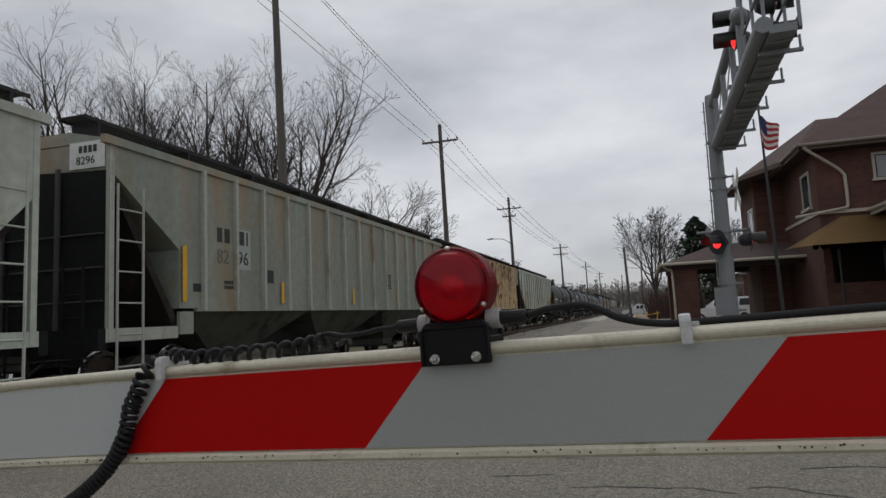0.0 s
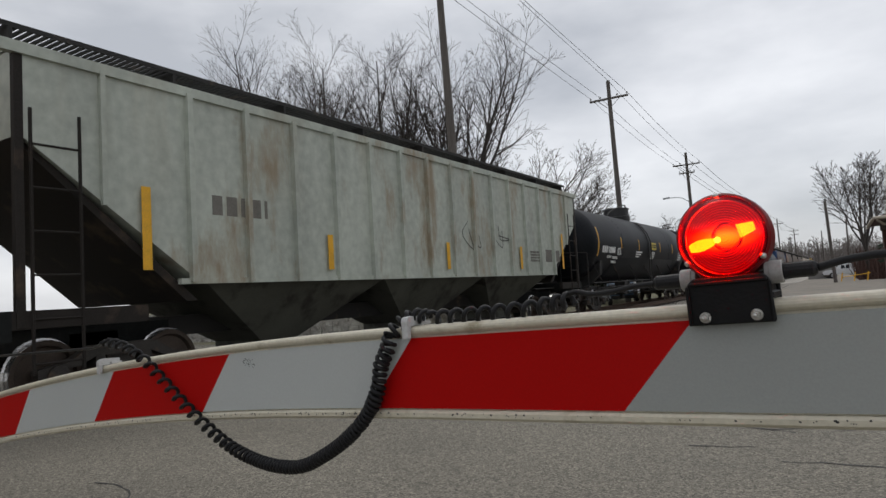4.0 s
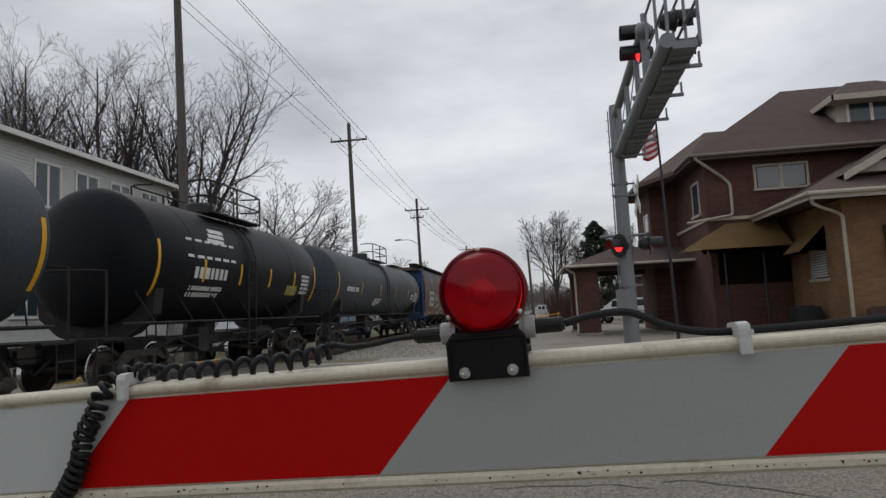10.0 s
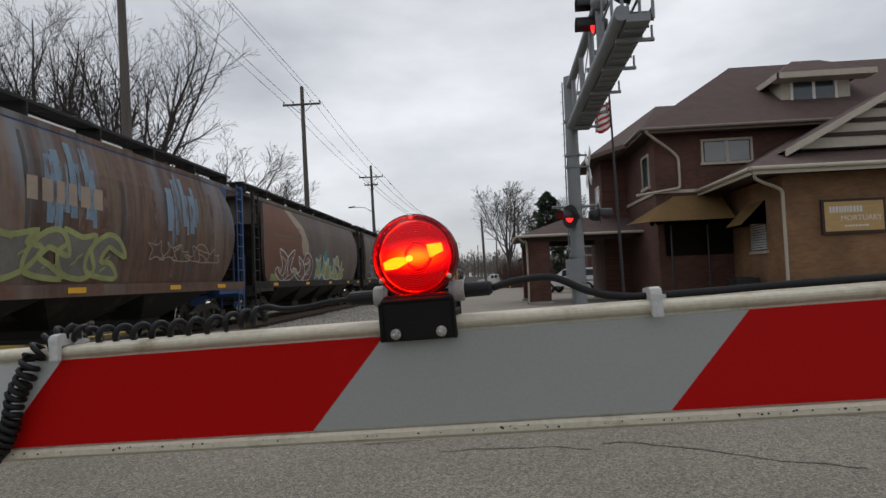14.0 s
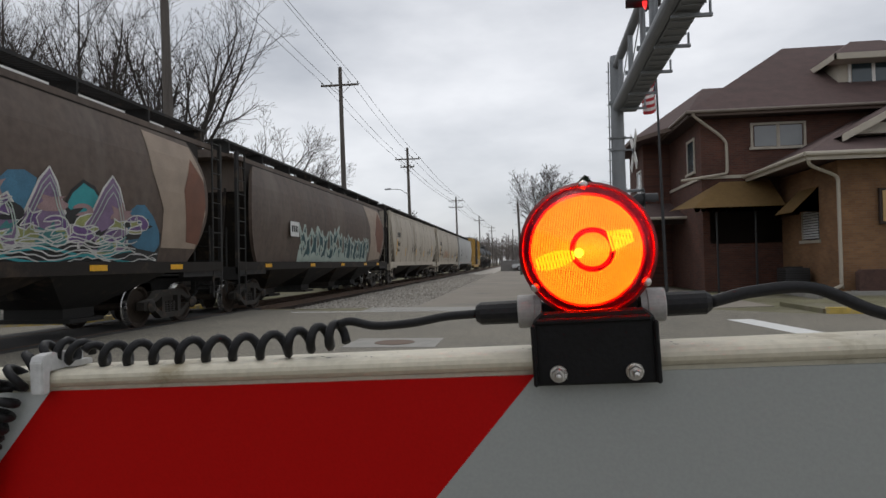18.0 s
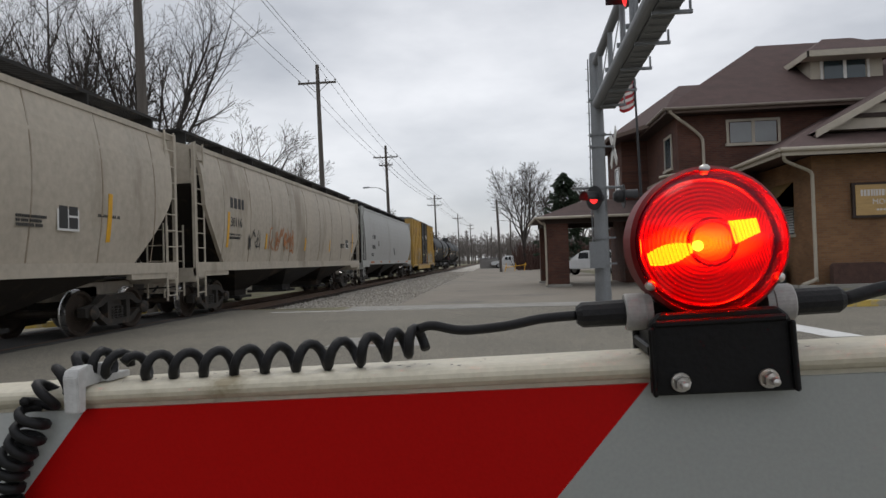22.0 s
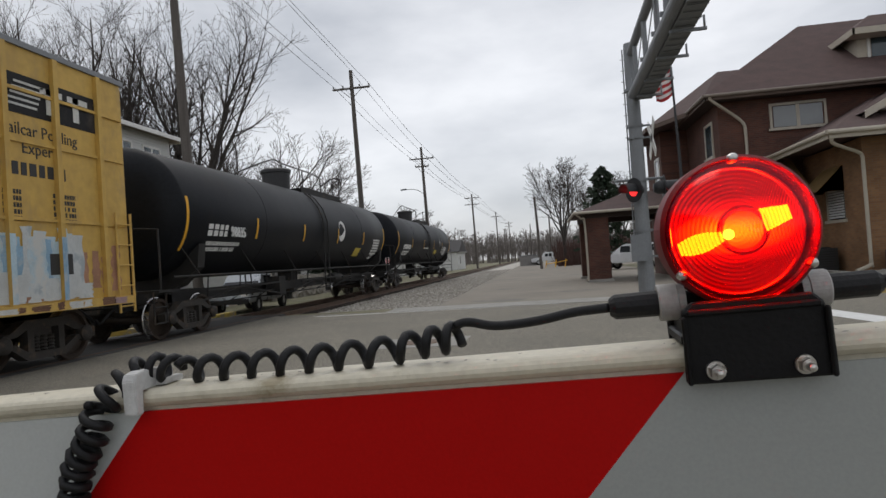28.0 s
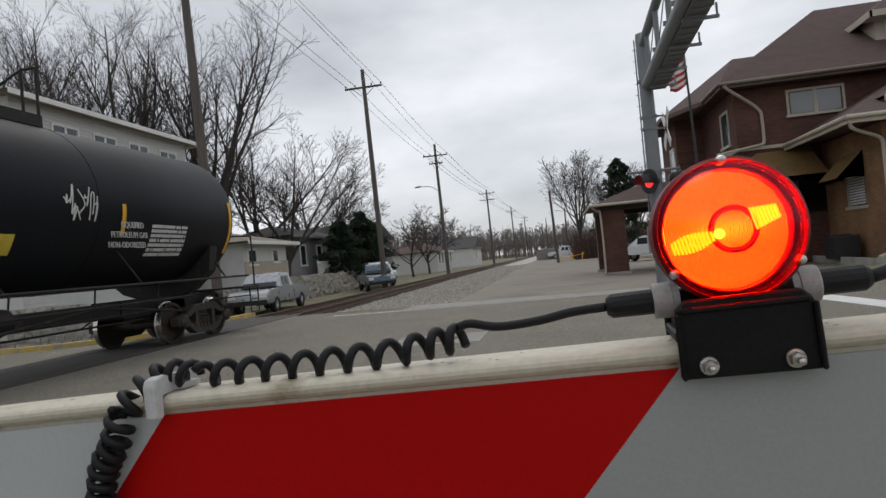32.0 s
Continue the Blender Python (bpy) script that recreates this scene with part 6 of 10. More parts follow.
def hopper_common(car, L, paint, sill_z, roof_z, walk_z, end_in, under, dark=None, corner=0.5, climb=None):
    """Trucks, end platforms, ladders, running boards and bays shared by the hoppers."""
    for y, d in ((0.0, 1), (L, -1)):
        add_coupler(car, y + d * 0.08, -d)
        add_truck(car, y + d * 2.2)
        bm = bmesh.new()
        box(bm, -1.5, 1.5, min(y + d * 0.45, y + d * 0.6), max(y + d * 0.45, y + d * 0.6), 0.95, 1.3)
        part("end_sill", bm, dark or paint, car, "end sill")
        bm = bmesh.new()
        box(bm, -0.35, 0.35, min(y + d * 0.45, y + d * 3.4), max(y + d * 0.45, y + d * 3.4), 0.70, 1.05)
        part("draft_sill", bm, dark or paint, car, "draft sill")
        for s in (-1, 1):
            bm = bmesh.new()
            box(bm, s * 1.44 - 0.058, s * 1.44 + 0.058, min(y + d * 0.6, y + d * end_in), max(y + d * 0.6, y + d * end_in), 1.08, 1.297)
            part("platform_sill", bm, paint, car, "side sill of the end platform")
        for s in (-1, 1):
            cy, cw, cz = climb or (0.75, 0.42, walk_z - 0.35)
            ladder(car, s * 1.5, y + d * cy, 0.55, cz, cw, paint, "y", 0.38 if not climb else 0.52, label="end corner ladder")
            bm = bmesh.new()
            box(bm, s * 1.47 - 0.04, s * 1.47 + 0.04, y + d * corner - 0.05, y + d * corner + 0.05, 1.1, roof_z)
            part("corner_post", bm, paint, car)
            ladder(car, s * 0.95, y + d * 0.48, 0.6, 2.4, 0.42, dark or paint, "x", label="end ladder")
        bm = bmesh.new()
        box(bm, -0.5, 0.5, min(y + d * 0.55, y + d * end_in), max(y + d * 0.55, y + d * end_in), 1.1, 1.14)
        lathe(bm, [(0.0, 0.0), (0.16, 0.0), (0.16, 0.75), (0.0, 0.75)], "z", 12, (-0.6, y + d * 1.0, 1.14))
        part("brake_gear", bm, under, car, "end platform with a brake cylinder")
    # running board grating
    bm = bmesh.new()
    n = int(L / 0.1)
    for k in range(n):
        y = 0.5 + (L - 1.0) * k / n
        box(bm, 0.58, 1.12, y, y + 0.045, walk_z - 0.03, walk_z)
        box(bm, -1.12, -0.58, y, y + 0.045, walk_z - 0.03, walk_z)
    for s in (-1, 1):
        for x in (0.58, 1.12):
            box(bm, s * x - 0.012, s * x + 0.012, 0.5, L - 0.5, walk_z - 0.06, walk_z + 0.004)
    part("running_board", bm, M_UNDER, car, "dark steel grating running boards")
    for k in range(9):
        y = 0.8 + (L - 1.6) * k / 8
        for s in (-1, 1):
            bm = bmesh.new()
            box(bm, s * 0.85 - 0.28, s * 0.85 + 0.28, y - 0.025, y + 0.025, roof_z - 0.05, walk_z - 0.03)
            part("board_bracket", bm, under, car)


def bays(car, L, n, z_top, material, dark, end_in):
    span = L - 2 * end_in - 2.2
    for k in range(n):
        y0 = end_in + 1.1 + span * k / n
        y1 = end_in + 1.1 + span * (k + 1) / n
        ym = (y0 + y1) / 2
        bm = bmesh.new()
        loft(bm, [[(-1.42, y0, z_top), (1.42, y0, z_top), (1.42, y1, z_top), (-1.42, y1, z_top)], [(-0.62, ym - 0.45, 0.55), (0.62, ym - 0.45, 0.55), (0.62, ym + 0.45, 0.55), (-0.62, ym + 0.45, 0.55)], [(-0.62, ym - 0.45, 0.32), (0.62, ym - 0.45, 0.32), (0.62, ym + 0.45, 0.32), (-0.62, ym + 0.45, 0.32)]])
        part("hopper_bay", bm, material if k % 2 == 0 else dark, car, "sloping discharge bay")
        bm = bmesh.new()
        box(bm, -0.8, 0.8, ym - 0.5, ym + 0.5, 0.28, 0.36)
        part("outlet_gate", bm, M_UNDER, car)


def rib_hopper(u0, u1, paint, label, posts=14, sill=1.62, top=4.42, e_bot=3.1, zc=3.35, ends=None, rear=None, notch=None, rib_paint=None, nose=None):
    L = u1 - u0
    car = empty("covered_hopper_car", pose(TX, u0, 0))
    tagged(car, label, "railway car", group="cars of the freight train")
    hw = 1.5
    e_top = 0.72
    bm = bmesh.new()
    # side outline: full height beyond the slope, cut back diagonally towards the sill at both ends
    e_end, zc_end = rear or (e_bot, zc)
    side = [(e_top, top), (L - e_top, top), (L - e_top, zc_end)] + ([(L - e_end, notch)] if notch else []) + [(L - e_end, sill)] + ([(nose[0], sill), (nose[0], nose[2]), (e_top, nose[1])] if nose else [(e_bot, sill), (e_top, zc)])
    extrude_poly(bm, side, -hw, hw, "x")
    part("body", bm, paint, car)
    for s in (-1, 1):
        bm = bmesh.new()
        box(bm, s * hw - 0.05, s * hw + 0.05, 0.5, L - 0.5, top - 0.10, top + 0.04)
        part("top_chord", bm, paint, car)
        bm = bmesh.new()
        box(bm, s * hw - 0.05, s * hw + 0.03, e_bot - 0.3, L - e_bot + 0.3, sill - 0.06, sill + 0.02)
        part("bottom_chord", bm, paint, car)
    bm = bmesh.new()
    extrude_poly(bm, [(-hw, top + 0.01), (-0.6, top + 0.22), (0.6, top + 0.22), (hw, top + 0.01)], 0.7, L - 0.7, "y")
    part("roof", bm, paint, car, "low peaked roof")
    for k in range(posts):
        y = e_bot - 0.1 + (L - 2 * e_bot + 0.2) * k / (posts - 1)
        for s in (-1, 1):
            bm = bmesh.new()
            x = s * (hw + 0.045)
            box(bm, x - 0.045, x + 0.045, y - 0.045, y + 0.045, sill - 0.04, top - 0.06)
            part("side_post", bm, rib_paint or paint, car)
    for y in ((L - 1.7,) if nose else (1.7, L - 1.7)):
        for s in (-1, 1):
            bm = bmesh.new()
            x = s * (hw + 0.03)
            box(bm, x - 0.03, x + 0.03, y - 0.035, y + 0.035, 2.6, top - 0.06)
            part("side_post", bm, paint, car)
    # slope sheets at the ends, their near-black holding stains and the recess's shade
    if nose:
        for s in (-1, 1):
            bm = bmesh.new()
            box(bm, s * 1.5 - 0.04, s * 1.5 + 0.03, nose[0] - 0.02, nose[0] + 0.36, 1.14, sill - 0.06)
            part("jacking_plate", bm, paint, car, "pale plate below the side sheet")
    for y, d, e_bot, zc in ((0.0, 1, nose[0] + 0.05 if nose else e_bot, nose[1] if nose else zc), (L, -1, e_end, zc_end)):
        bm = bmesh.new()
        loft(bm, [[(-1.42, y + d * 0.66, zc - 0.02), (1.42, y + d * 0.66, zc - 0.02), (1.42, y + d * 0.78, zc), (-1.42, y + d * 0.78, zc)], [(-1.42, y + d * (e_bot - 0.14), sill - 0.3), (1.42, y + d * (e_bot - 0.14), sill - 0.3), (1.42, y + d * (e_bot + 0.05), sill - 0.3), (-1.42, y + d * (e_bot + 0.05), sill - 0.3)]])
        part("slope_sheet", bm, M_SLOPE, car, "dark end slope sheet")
    hopper_common(car, L, rib_paint or ends or paint, sill, top + 0.05, top + 0.42, 2.3, M_UNDER, M_SHADEBLACK, 0.70, (1.12, 0.58, 3.7))
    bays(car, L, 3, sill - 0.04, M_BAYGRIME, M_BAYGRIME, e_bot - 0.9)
    bm = bmesh.new()
    box(bm, -0.32, 0.32, 2.2, L - 2.2, 0.78, 1.1)
    part("centre_sill", bm, M_UNDER, car)
    return car, L


def curved_hopper(u0, u1, paint, label, end_paint=None, sill=1.42, top=4.45, bulge=0.16, round_end=1.1, bay_dark=True, walk=0.44, full=False):
    """A hopper with bowed sides whose side sheets end in a curve."""
    L = u1 - u0
    car = empty("covered_hopper_car", pose(TX, u0, 0))
    tagged(car, label, "railway car", group="cars of the freight train")
    hw = 1.44

    def sx(z):
        f = max(0.0, min(1.0, (z - sill) / (top - sill)))
        if full:
            return hw * 0.93 + bulge * 1.35 * math.sin(math.pi * min(1, f * 0.92 + 0.04)) - 0.45 * max(0, f - 0.72) ** 1.3
        return hw + bulge * math.sin(math.pi * f) - 0.25 * max(0, f - 0.8)

    n = 12
    bm = bmesh.new()
    zs_ = [sill + (top - sill) * k / n for k in range(n + 1)]
    ys = []
    for z in zs_:
        f = (z - sill) / (top - sill)
        c = 0.75 + round_end * (1 - math.sin(math.pi * (0.12 + 0.88 * f) * 0.5 + 0.0)) if not full else 1.3 + 0.75 * abs(2 * f - 1.0) ** 2.2
        if not full and f > 0.5:
            c = 0.75 + round_end * 0.12 * (1 - f)
        if not full and f <= 0.5:
            c = 0.75 + round_end * 1.9 * (0.5 - f) ** 1.2 + round_end * 0.06
        ys.append(c)
    for s in (-1, 1):
        prev = None
        for z, c in zip(zs_, ys):
            x = s * sx(z)
            row = [bm.verts.new((x, c + (L - 2 * c) * k / 8, z)) for k in range(9)] + [bm.verts.new((x - s * 0.1, L - c, z)), bm.verts.new((x - s * 0.1, c, z))]
            if prev:
                m = len(row)
                for k in range(m):
                    q = (prev[k], prev[(k + 1) % m], row[(k + 1) % m], row[k])
                    bm.faces.new(q if s > 0 else q[::-1])
            prev = row
    part("side_sheet", bm, paint, car, "bowed side sheets", smooth=False)
    bm = bmesh.new()
    extrude_poly(bm, [(-sx(top) - 0.02, top - 0.02), (-0.7, top + 0.20), (0.7, top + 0.20), (sx(top) + 0.02, top - 0.02)], 0.72, L - 0.72, "y")
    for s in (-1, 1):
        x = s * sx(top)
        box(bm, x - 0.05, x + 0.05, 0.55, L - 0.55, top - 0.09, top + 0.03)
    part("roof", bm, paint, car, "roof with heavy side edges")
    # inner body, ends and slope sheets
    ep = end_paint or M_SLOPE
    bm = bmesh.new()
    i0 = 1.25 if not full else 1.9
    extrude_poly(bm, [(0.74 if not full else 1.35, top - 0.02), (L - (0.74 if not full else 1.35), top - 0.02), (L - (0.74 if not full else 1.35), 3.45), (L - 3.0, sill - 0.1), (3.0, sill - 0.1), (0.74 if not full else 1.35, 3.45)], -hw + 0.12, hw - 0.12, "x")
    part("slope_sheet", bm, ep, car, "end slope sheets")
    for y, d in ((0.0, 1), (L, -1)):
        bm = bmesh.new()
        yy = y + d * (0.70 if not full else 1.28)
        extrude_poly(bm, [(-1.3, 3.5), (1.3, 3.5), (1.25, top + 0.05), (0.6, top + 0.18), (-0.6, top + 0.18), (-1.25, top + 0.05)], min(yy, yy + d * 0.05), max(yy, yy + d * 0.05), "y")
        part("end_sheet", bm, end_paint or paint, car, "upper end sheet")
        for s in (-1, 1):
            bm = bmesh.new()
            tube(bm, [(s * 0.75, y + d * 0.9, 1.1), (s * 0.75, y + d * (0.74 if not full else 1.3), 3.6)], 0.045, 6)
            part("end_brace", bm, ep, car)
    bm = bmesh.new()
    for s in (-1, 1):
        box(bm, s * (hw + 0.02) - 0.05, s * (hw + 0.02) + 0.06, 0.5, L - 0.5, sill - 0.22, sill + 0.02)
    part("side_sill", bm, paint if not full or end_paint else M_SLOPE, car, "continuous side sill")
    hopper_common(car, L, end_paint if end_paint and full else (paint if not full else M_UNDER), sill, top + 0.05, top + walk, 2.4, M_UNDER)
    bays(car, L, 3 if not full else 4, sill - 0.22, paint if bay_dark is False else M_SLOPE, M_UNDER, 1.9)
    bm = bmesh.new()
    box(bm, -0.32, 0.32, 2.2, L - 2.2, 0.78, 1.1)
    part("centre_sill", bm, M_UNDER, car)
    return car, L, sx


def box_car(u0, u1, label, top=5.15):
    L = u1 - u0
    car = empty("box_car", pose(TX, u0, 0))
    tagged(car, label, "railway car", group="cars of the freight train")
    hw = 1.5
    bm = bmesh.new()
    box(bm, -hw, hw, 0.55, L - 0.55, 0.98, top)
    part("body", bm, M_BOX, car)
    bm = bmesh.new()
    extrude_poly(bm, [(-hw - 0.04, top - 0.01), (0, top + 0.12), (hw + 0.04, top - 0.01), (hw + 0.04, top - 0.1), (-hw - 0.04, top - 0.1)], 0.5, L - 0.5, "y")
    part("roof", bm, M_GALV, car, "galvanised ribbed roof")
    d0, d1 = 6.75, 10.75
    posts = [0.62 + k * 1.02 for k in range(7)] + [d1 + 0.15 + k * 1.04 for k in range(8)]
    for y in posts:
        if y > L - 0.55:
            continue
        for s in (-1, 1):
            bm = bmesh.new()
            x = s * (hw + 0.04)
            box(bm, x - 0.04, x + 0.04, y - 0.05, y + 0.05, 1.02, top - 0.12)
            part("side_post", bm, M_BOX, car)
    for zz in (2.35, 3.55, 4.35):
        for a, b in ((0.6, d0 - 0.2), (d1 + 0.2, L - 0.6)):
            bm = bmesh.new()
            box(bm, hw, hw + 0.035, a, b, zz, zz + 0.05)
            part("panel_rib", bm, M_BOX, car)
    for s in (-1, 1):
        bm = bmesh.new()
        x = s * (hw + 0.09)
        box(bm, x - 0.035, x + 0.035, d0, d1, 1.1, top - 0.12)
        part("sliding_door", bm, M_BOXDOOR, car, "black sliding plug door")
        for y in (d0 + 0.08, d0 + 1.3, d0 + 2.45, d1 - 0.08):
            bm = bmesh.new()
            box(bm, x + s * 0.03 - 0.03, x + s * 0.03 + 0.03, y - 0.05, y + 0.05, 1.1, top - 0.12)
            part("door_rib", bm, M_BOXDOOR, car)
        for zz in (1.45, 1.75, 2.35, 3.2, 4.1):
            bm = bmesh.new()
            extrude_poly(bm, [(x, zz), (x + s * 0.055, zz + 0.025), (x + s * 0.055, zz + 0.065), (x, zz + 0.10)], d0, d1, "y")
            part("door_rib", bm, M_DOORRIB, car)
        for y in (d0 + 1.62, d0 + 2.05):
            bm = bmesh.new()
            tube(bm, [(x + s * 0.075, y, 1.2), (x + s * 0.075, y, top - 0.2)], 0.02, 6)
            part("lock_rod", bm, M_DOORRIB, car, "black lock rod")
        bm = bmesh.new()
        box(bm, x + s * 0.05 - 0.03, x + s * 0.05 + 0.03, d0 + 1.5, d0 + 2.1, 2.42, 2.92)
        part("lock_box", bm, M_BOXDOOR, car, "black lock box with a lever")
        for z0, z1 in ((1.05, 1.1), (top - 0.12, top - 0.06)):
            bm = bmesh.new()
            box(bm, s * hw - 0.02, s * hw + 0.16, d0 - 0.4, d1 + 0.5, z0, z1)
            part("door_track", bm, M_PATCHRUSTY, car, "rusty door track")
        bm = bmesh.new()
        box(bm, s * 1.5 - 0.06, s * 1.5 + 0.1, 0.6, L - 0.6, 0.92, 1.06)
        box(bm, s * 1.5 - 0.05, s * 1.5 + 0.05, 4.5, L - 4.5, 0.6, 0.95)
        part("side_sill", bm, M_BOX, car, "yellow side sill")
        for y in (0.75, L - 0.75):
            ladder(car, s * 1.56, y, 0.75, 2.6, 0.42, M_BOX, "y", label="yellow corner ladder")
    for y, d in ((0.0, 1), (L, -1)):
        add_coupler(car, y + d * 0.08, -d)
        add_truck(car, y + d * 2.2)
        for k in range(9):
            bm = bmesh.new()
            yy = y + d * 0.52
            box(bm, -1.4, 1.4, min(yy, yy + d * 0.06), max(yy, yy + d * 0.06), 1.25 + 0.42 * k, 1.4 + 0.42 * k)
            part("end_rib", bm, M_BOX, car)
    bm = bmesh.new()
    box(bm, -0.35, 0.35, 0.6, L - 0.6, 0.72, 0.98)
    part("centre_sill", bm, M_UNDER, car)
    return car, L


CARS = []
CARS.append(rib_hopper(-12.6, 6.9, M_PALEHOP, "pale grey ribbed covered hopper car on the rails", rear=(2.2, 3.2))[0])
c2, L2 = rib_hopper(6.9, 26.8, M_GREYHOP, "grey-green ribbed covered hopper car with rust streaks", rear=(2.3, 3.7), notch=2.8, rib_paint=M_GREYRIB, nose=(2.33, 3.86, 2.71))
# Flat sheet across the open end; its near-black colour is the recess's shade.
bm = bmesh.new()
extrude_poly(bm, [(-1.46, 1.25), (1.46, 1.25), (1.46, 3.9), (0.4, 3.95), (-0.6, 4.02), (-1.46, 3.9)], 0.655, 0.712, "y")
part("end_sheet", bm, M_SHADEBLACK, c2, "flat sheet coloured as the shaded open end")
for x in (-0.75, 0.45):
    bm = bmesh.new()
    box(bm, x - 0.035, x + 0.035, 0.60, 0.65, 1.2, 4.0)
    part("end_post", bm, M_SPRAYDARK, c2, "grimy grey upright")
for z in (1.75, 2.3, 2.85):
    bm = bmesh.new()
    tube(bm, [(-1.35, 0.63, z), (1.4, 0.63, z)], 0.014, 6)
    part("grab_iron", bm, M_SPRAYDARK, c2)
c3, L3 = rib_hopper(26.8, 45.4, M_RUSTHOP, "cream ribbed covered hopper car eaten by rust", 21, e_bot=2.2, zc=2.3, rib_paint=M_RUSTRIB, ends=M_SOOTEND, nose=(1.95, 3.6, 2.88))
rust_rng = random.Random(17)
for k in range(24):
    y = 2.2 + 0.02 * k * k * 0.5 + 0.35 * k + rust_rng.uniform(-0.1, 0.1)
    w = rust_rng.uniform(0.07, 0.26)
    streak(c3, lambda z: 1.5, y, y + w, 4.30 - rust_rng.uniform(0.25, 1.3 - 0.03 * k), 4.31, M_RUSTBROWN, 300 + k, 0.006, 0.03)
    if k % 2 == 0:
        streak(c3, lambda z: 1.5, y + 0.1, y + 0.28, 1.66, 1.7 + rust_rng.uniform(0.2, 0.7), M_RUSTBROWN, 330 + k, 0.006, 0.03)
for s in (-1, 1):
    bm = bmesh.new()
    extrude_poly(bm, [(0.74, 4.30), (2.04, 4.30), (2.12, 3.7), (1.97, 3.3), (2.06, 2.95), (1.9, 2.93), (1.4, 3.16), (0.74, 3.62)], s * 1.506 - 0.008, s * 1.506 + 0.008, "x")
    part("corner_panel", bm, M_RUSTBROWN, c3, "corner panel gone to brown rust")
bm = bmesh.new()
extrude_poly(bm, [(-1.46, 1.25), (1.46, 1.25), (1.46, 3.95), (0.5, 3.7), (-0.6, 3.75), (-1.46, 3.95)], 0.655, 0.712, "y")
part("end_sheet", bm, M_SOOTEND, c3, "sooty end sheet under a cream top")
c4, L4 = rib_hopper(45.4, 65.3, M_PALEHOP, "pale grey ribbed covered hopper car with yellow strips", 14, ends=M_SLOPE)
c5, L5 = tank_car(65.3, 84.6, M_BLACKTANK, "black tank car with white markings and yellow strips", rims=(1.75, 1.25), bulge=2.0, rail_z=1.22, belly=True, top_style=1, strips=(1.79, 4.9, 7.8, 11.95, 14.85, 17.95), yellow_z=(2.42, 3.12))
c6, L6 = tank_car(84.6, 99.0, M_BLACKTANK, "black tank car with a round white emblem", rims=(1.5, 1.65))
c7, L7 = tank_car(99.0, 117.8, M_GREYTANK, "faded grey tank car with white spray tags", rims=(1.5, 1.05))
c8, L8 = tank_car(117.8, 131.0, M_BLACKTANK, "short black tank car with large white lettering bars", rims=(2.05, 1.2))
c9, L9 = tank_car(131.0, 151.7, M_GREYTANK, "dark grey tank car with small white markings", rims=(1.6, 1.05))
c10, L10, s10 = curved_hopper(151.7, 171.3, M_BROWNHOP, "rusty brown round-sided hopper car with blue ends and graffiti", M_BLUE, full=True)
c11, L11, s11 = curved_hopper(171.3, 190.0, M_DARKHOP, "sooty brown round-sided hopper car with graffiti", None, full=True)
c12, L12, s12 = curved_hopper(190.0, 210.2, M_DARKHOP, "sooty brown round-sided hopper car with a large colourful graffiti piece", None, full=True)
c13, L13, s13 = curved_hopper(210.2, 230.6, M_DARKHOP, "sooty brown round-sided hopper car with teal and white graffiti", None, full=True)
c14, L14, s14 = curved_hopper(230.6, 251.2, M_WHITEHOP, "weathered off-white curved-side hopper car with dark ends", None, round_end=1.65)
c15, L15, s15 = curved_hopper(251.2, 270.8, M_WHITEHOP, "weathered off-white curved-side hopper car with an orange tag", None, round_end=1.65)
c16, L16, s16 = curved_hopper(270.8, 290.6, M_LIGHTHOP, "clean light grey curved-side hopper car with black marks", None)
c17, L17 = box_car(290.6, 309.0, "yellow ribbed box car with black doors and graffiti")
c18, L18 = tank_car(309.0, 330.4, M_BLACKTANK, "black tank car with a white oval and yellow placard", rims=(1.5, 1.8), top_style=2)
c19, L19 = tank_car(330.4, 352.9, M_BLACKTANK, "black tank car at the rear with a white spray tag", top_style=2)
CARS += [c2, c3, c4, c5, c6, c7, c8, c9, c10, c11, c12, c13, c14, c15, c16, c17, c18, c19]
STARTS = [-12.6, 6.9, 26.8, 45.4, 65.3, 84.6, 99.0, 117.8, 131.0, 151.7, 171.3, 190.0, 210.2, 230.6, 251.2, 270.8, 290.6, 309.0, 330.4]

# ---- brick house with its low wing ----
def gutter(bm, a, b, r=0.07):
    tube(bm, [a, b], r, 8)


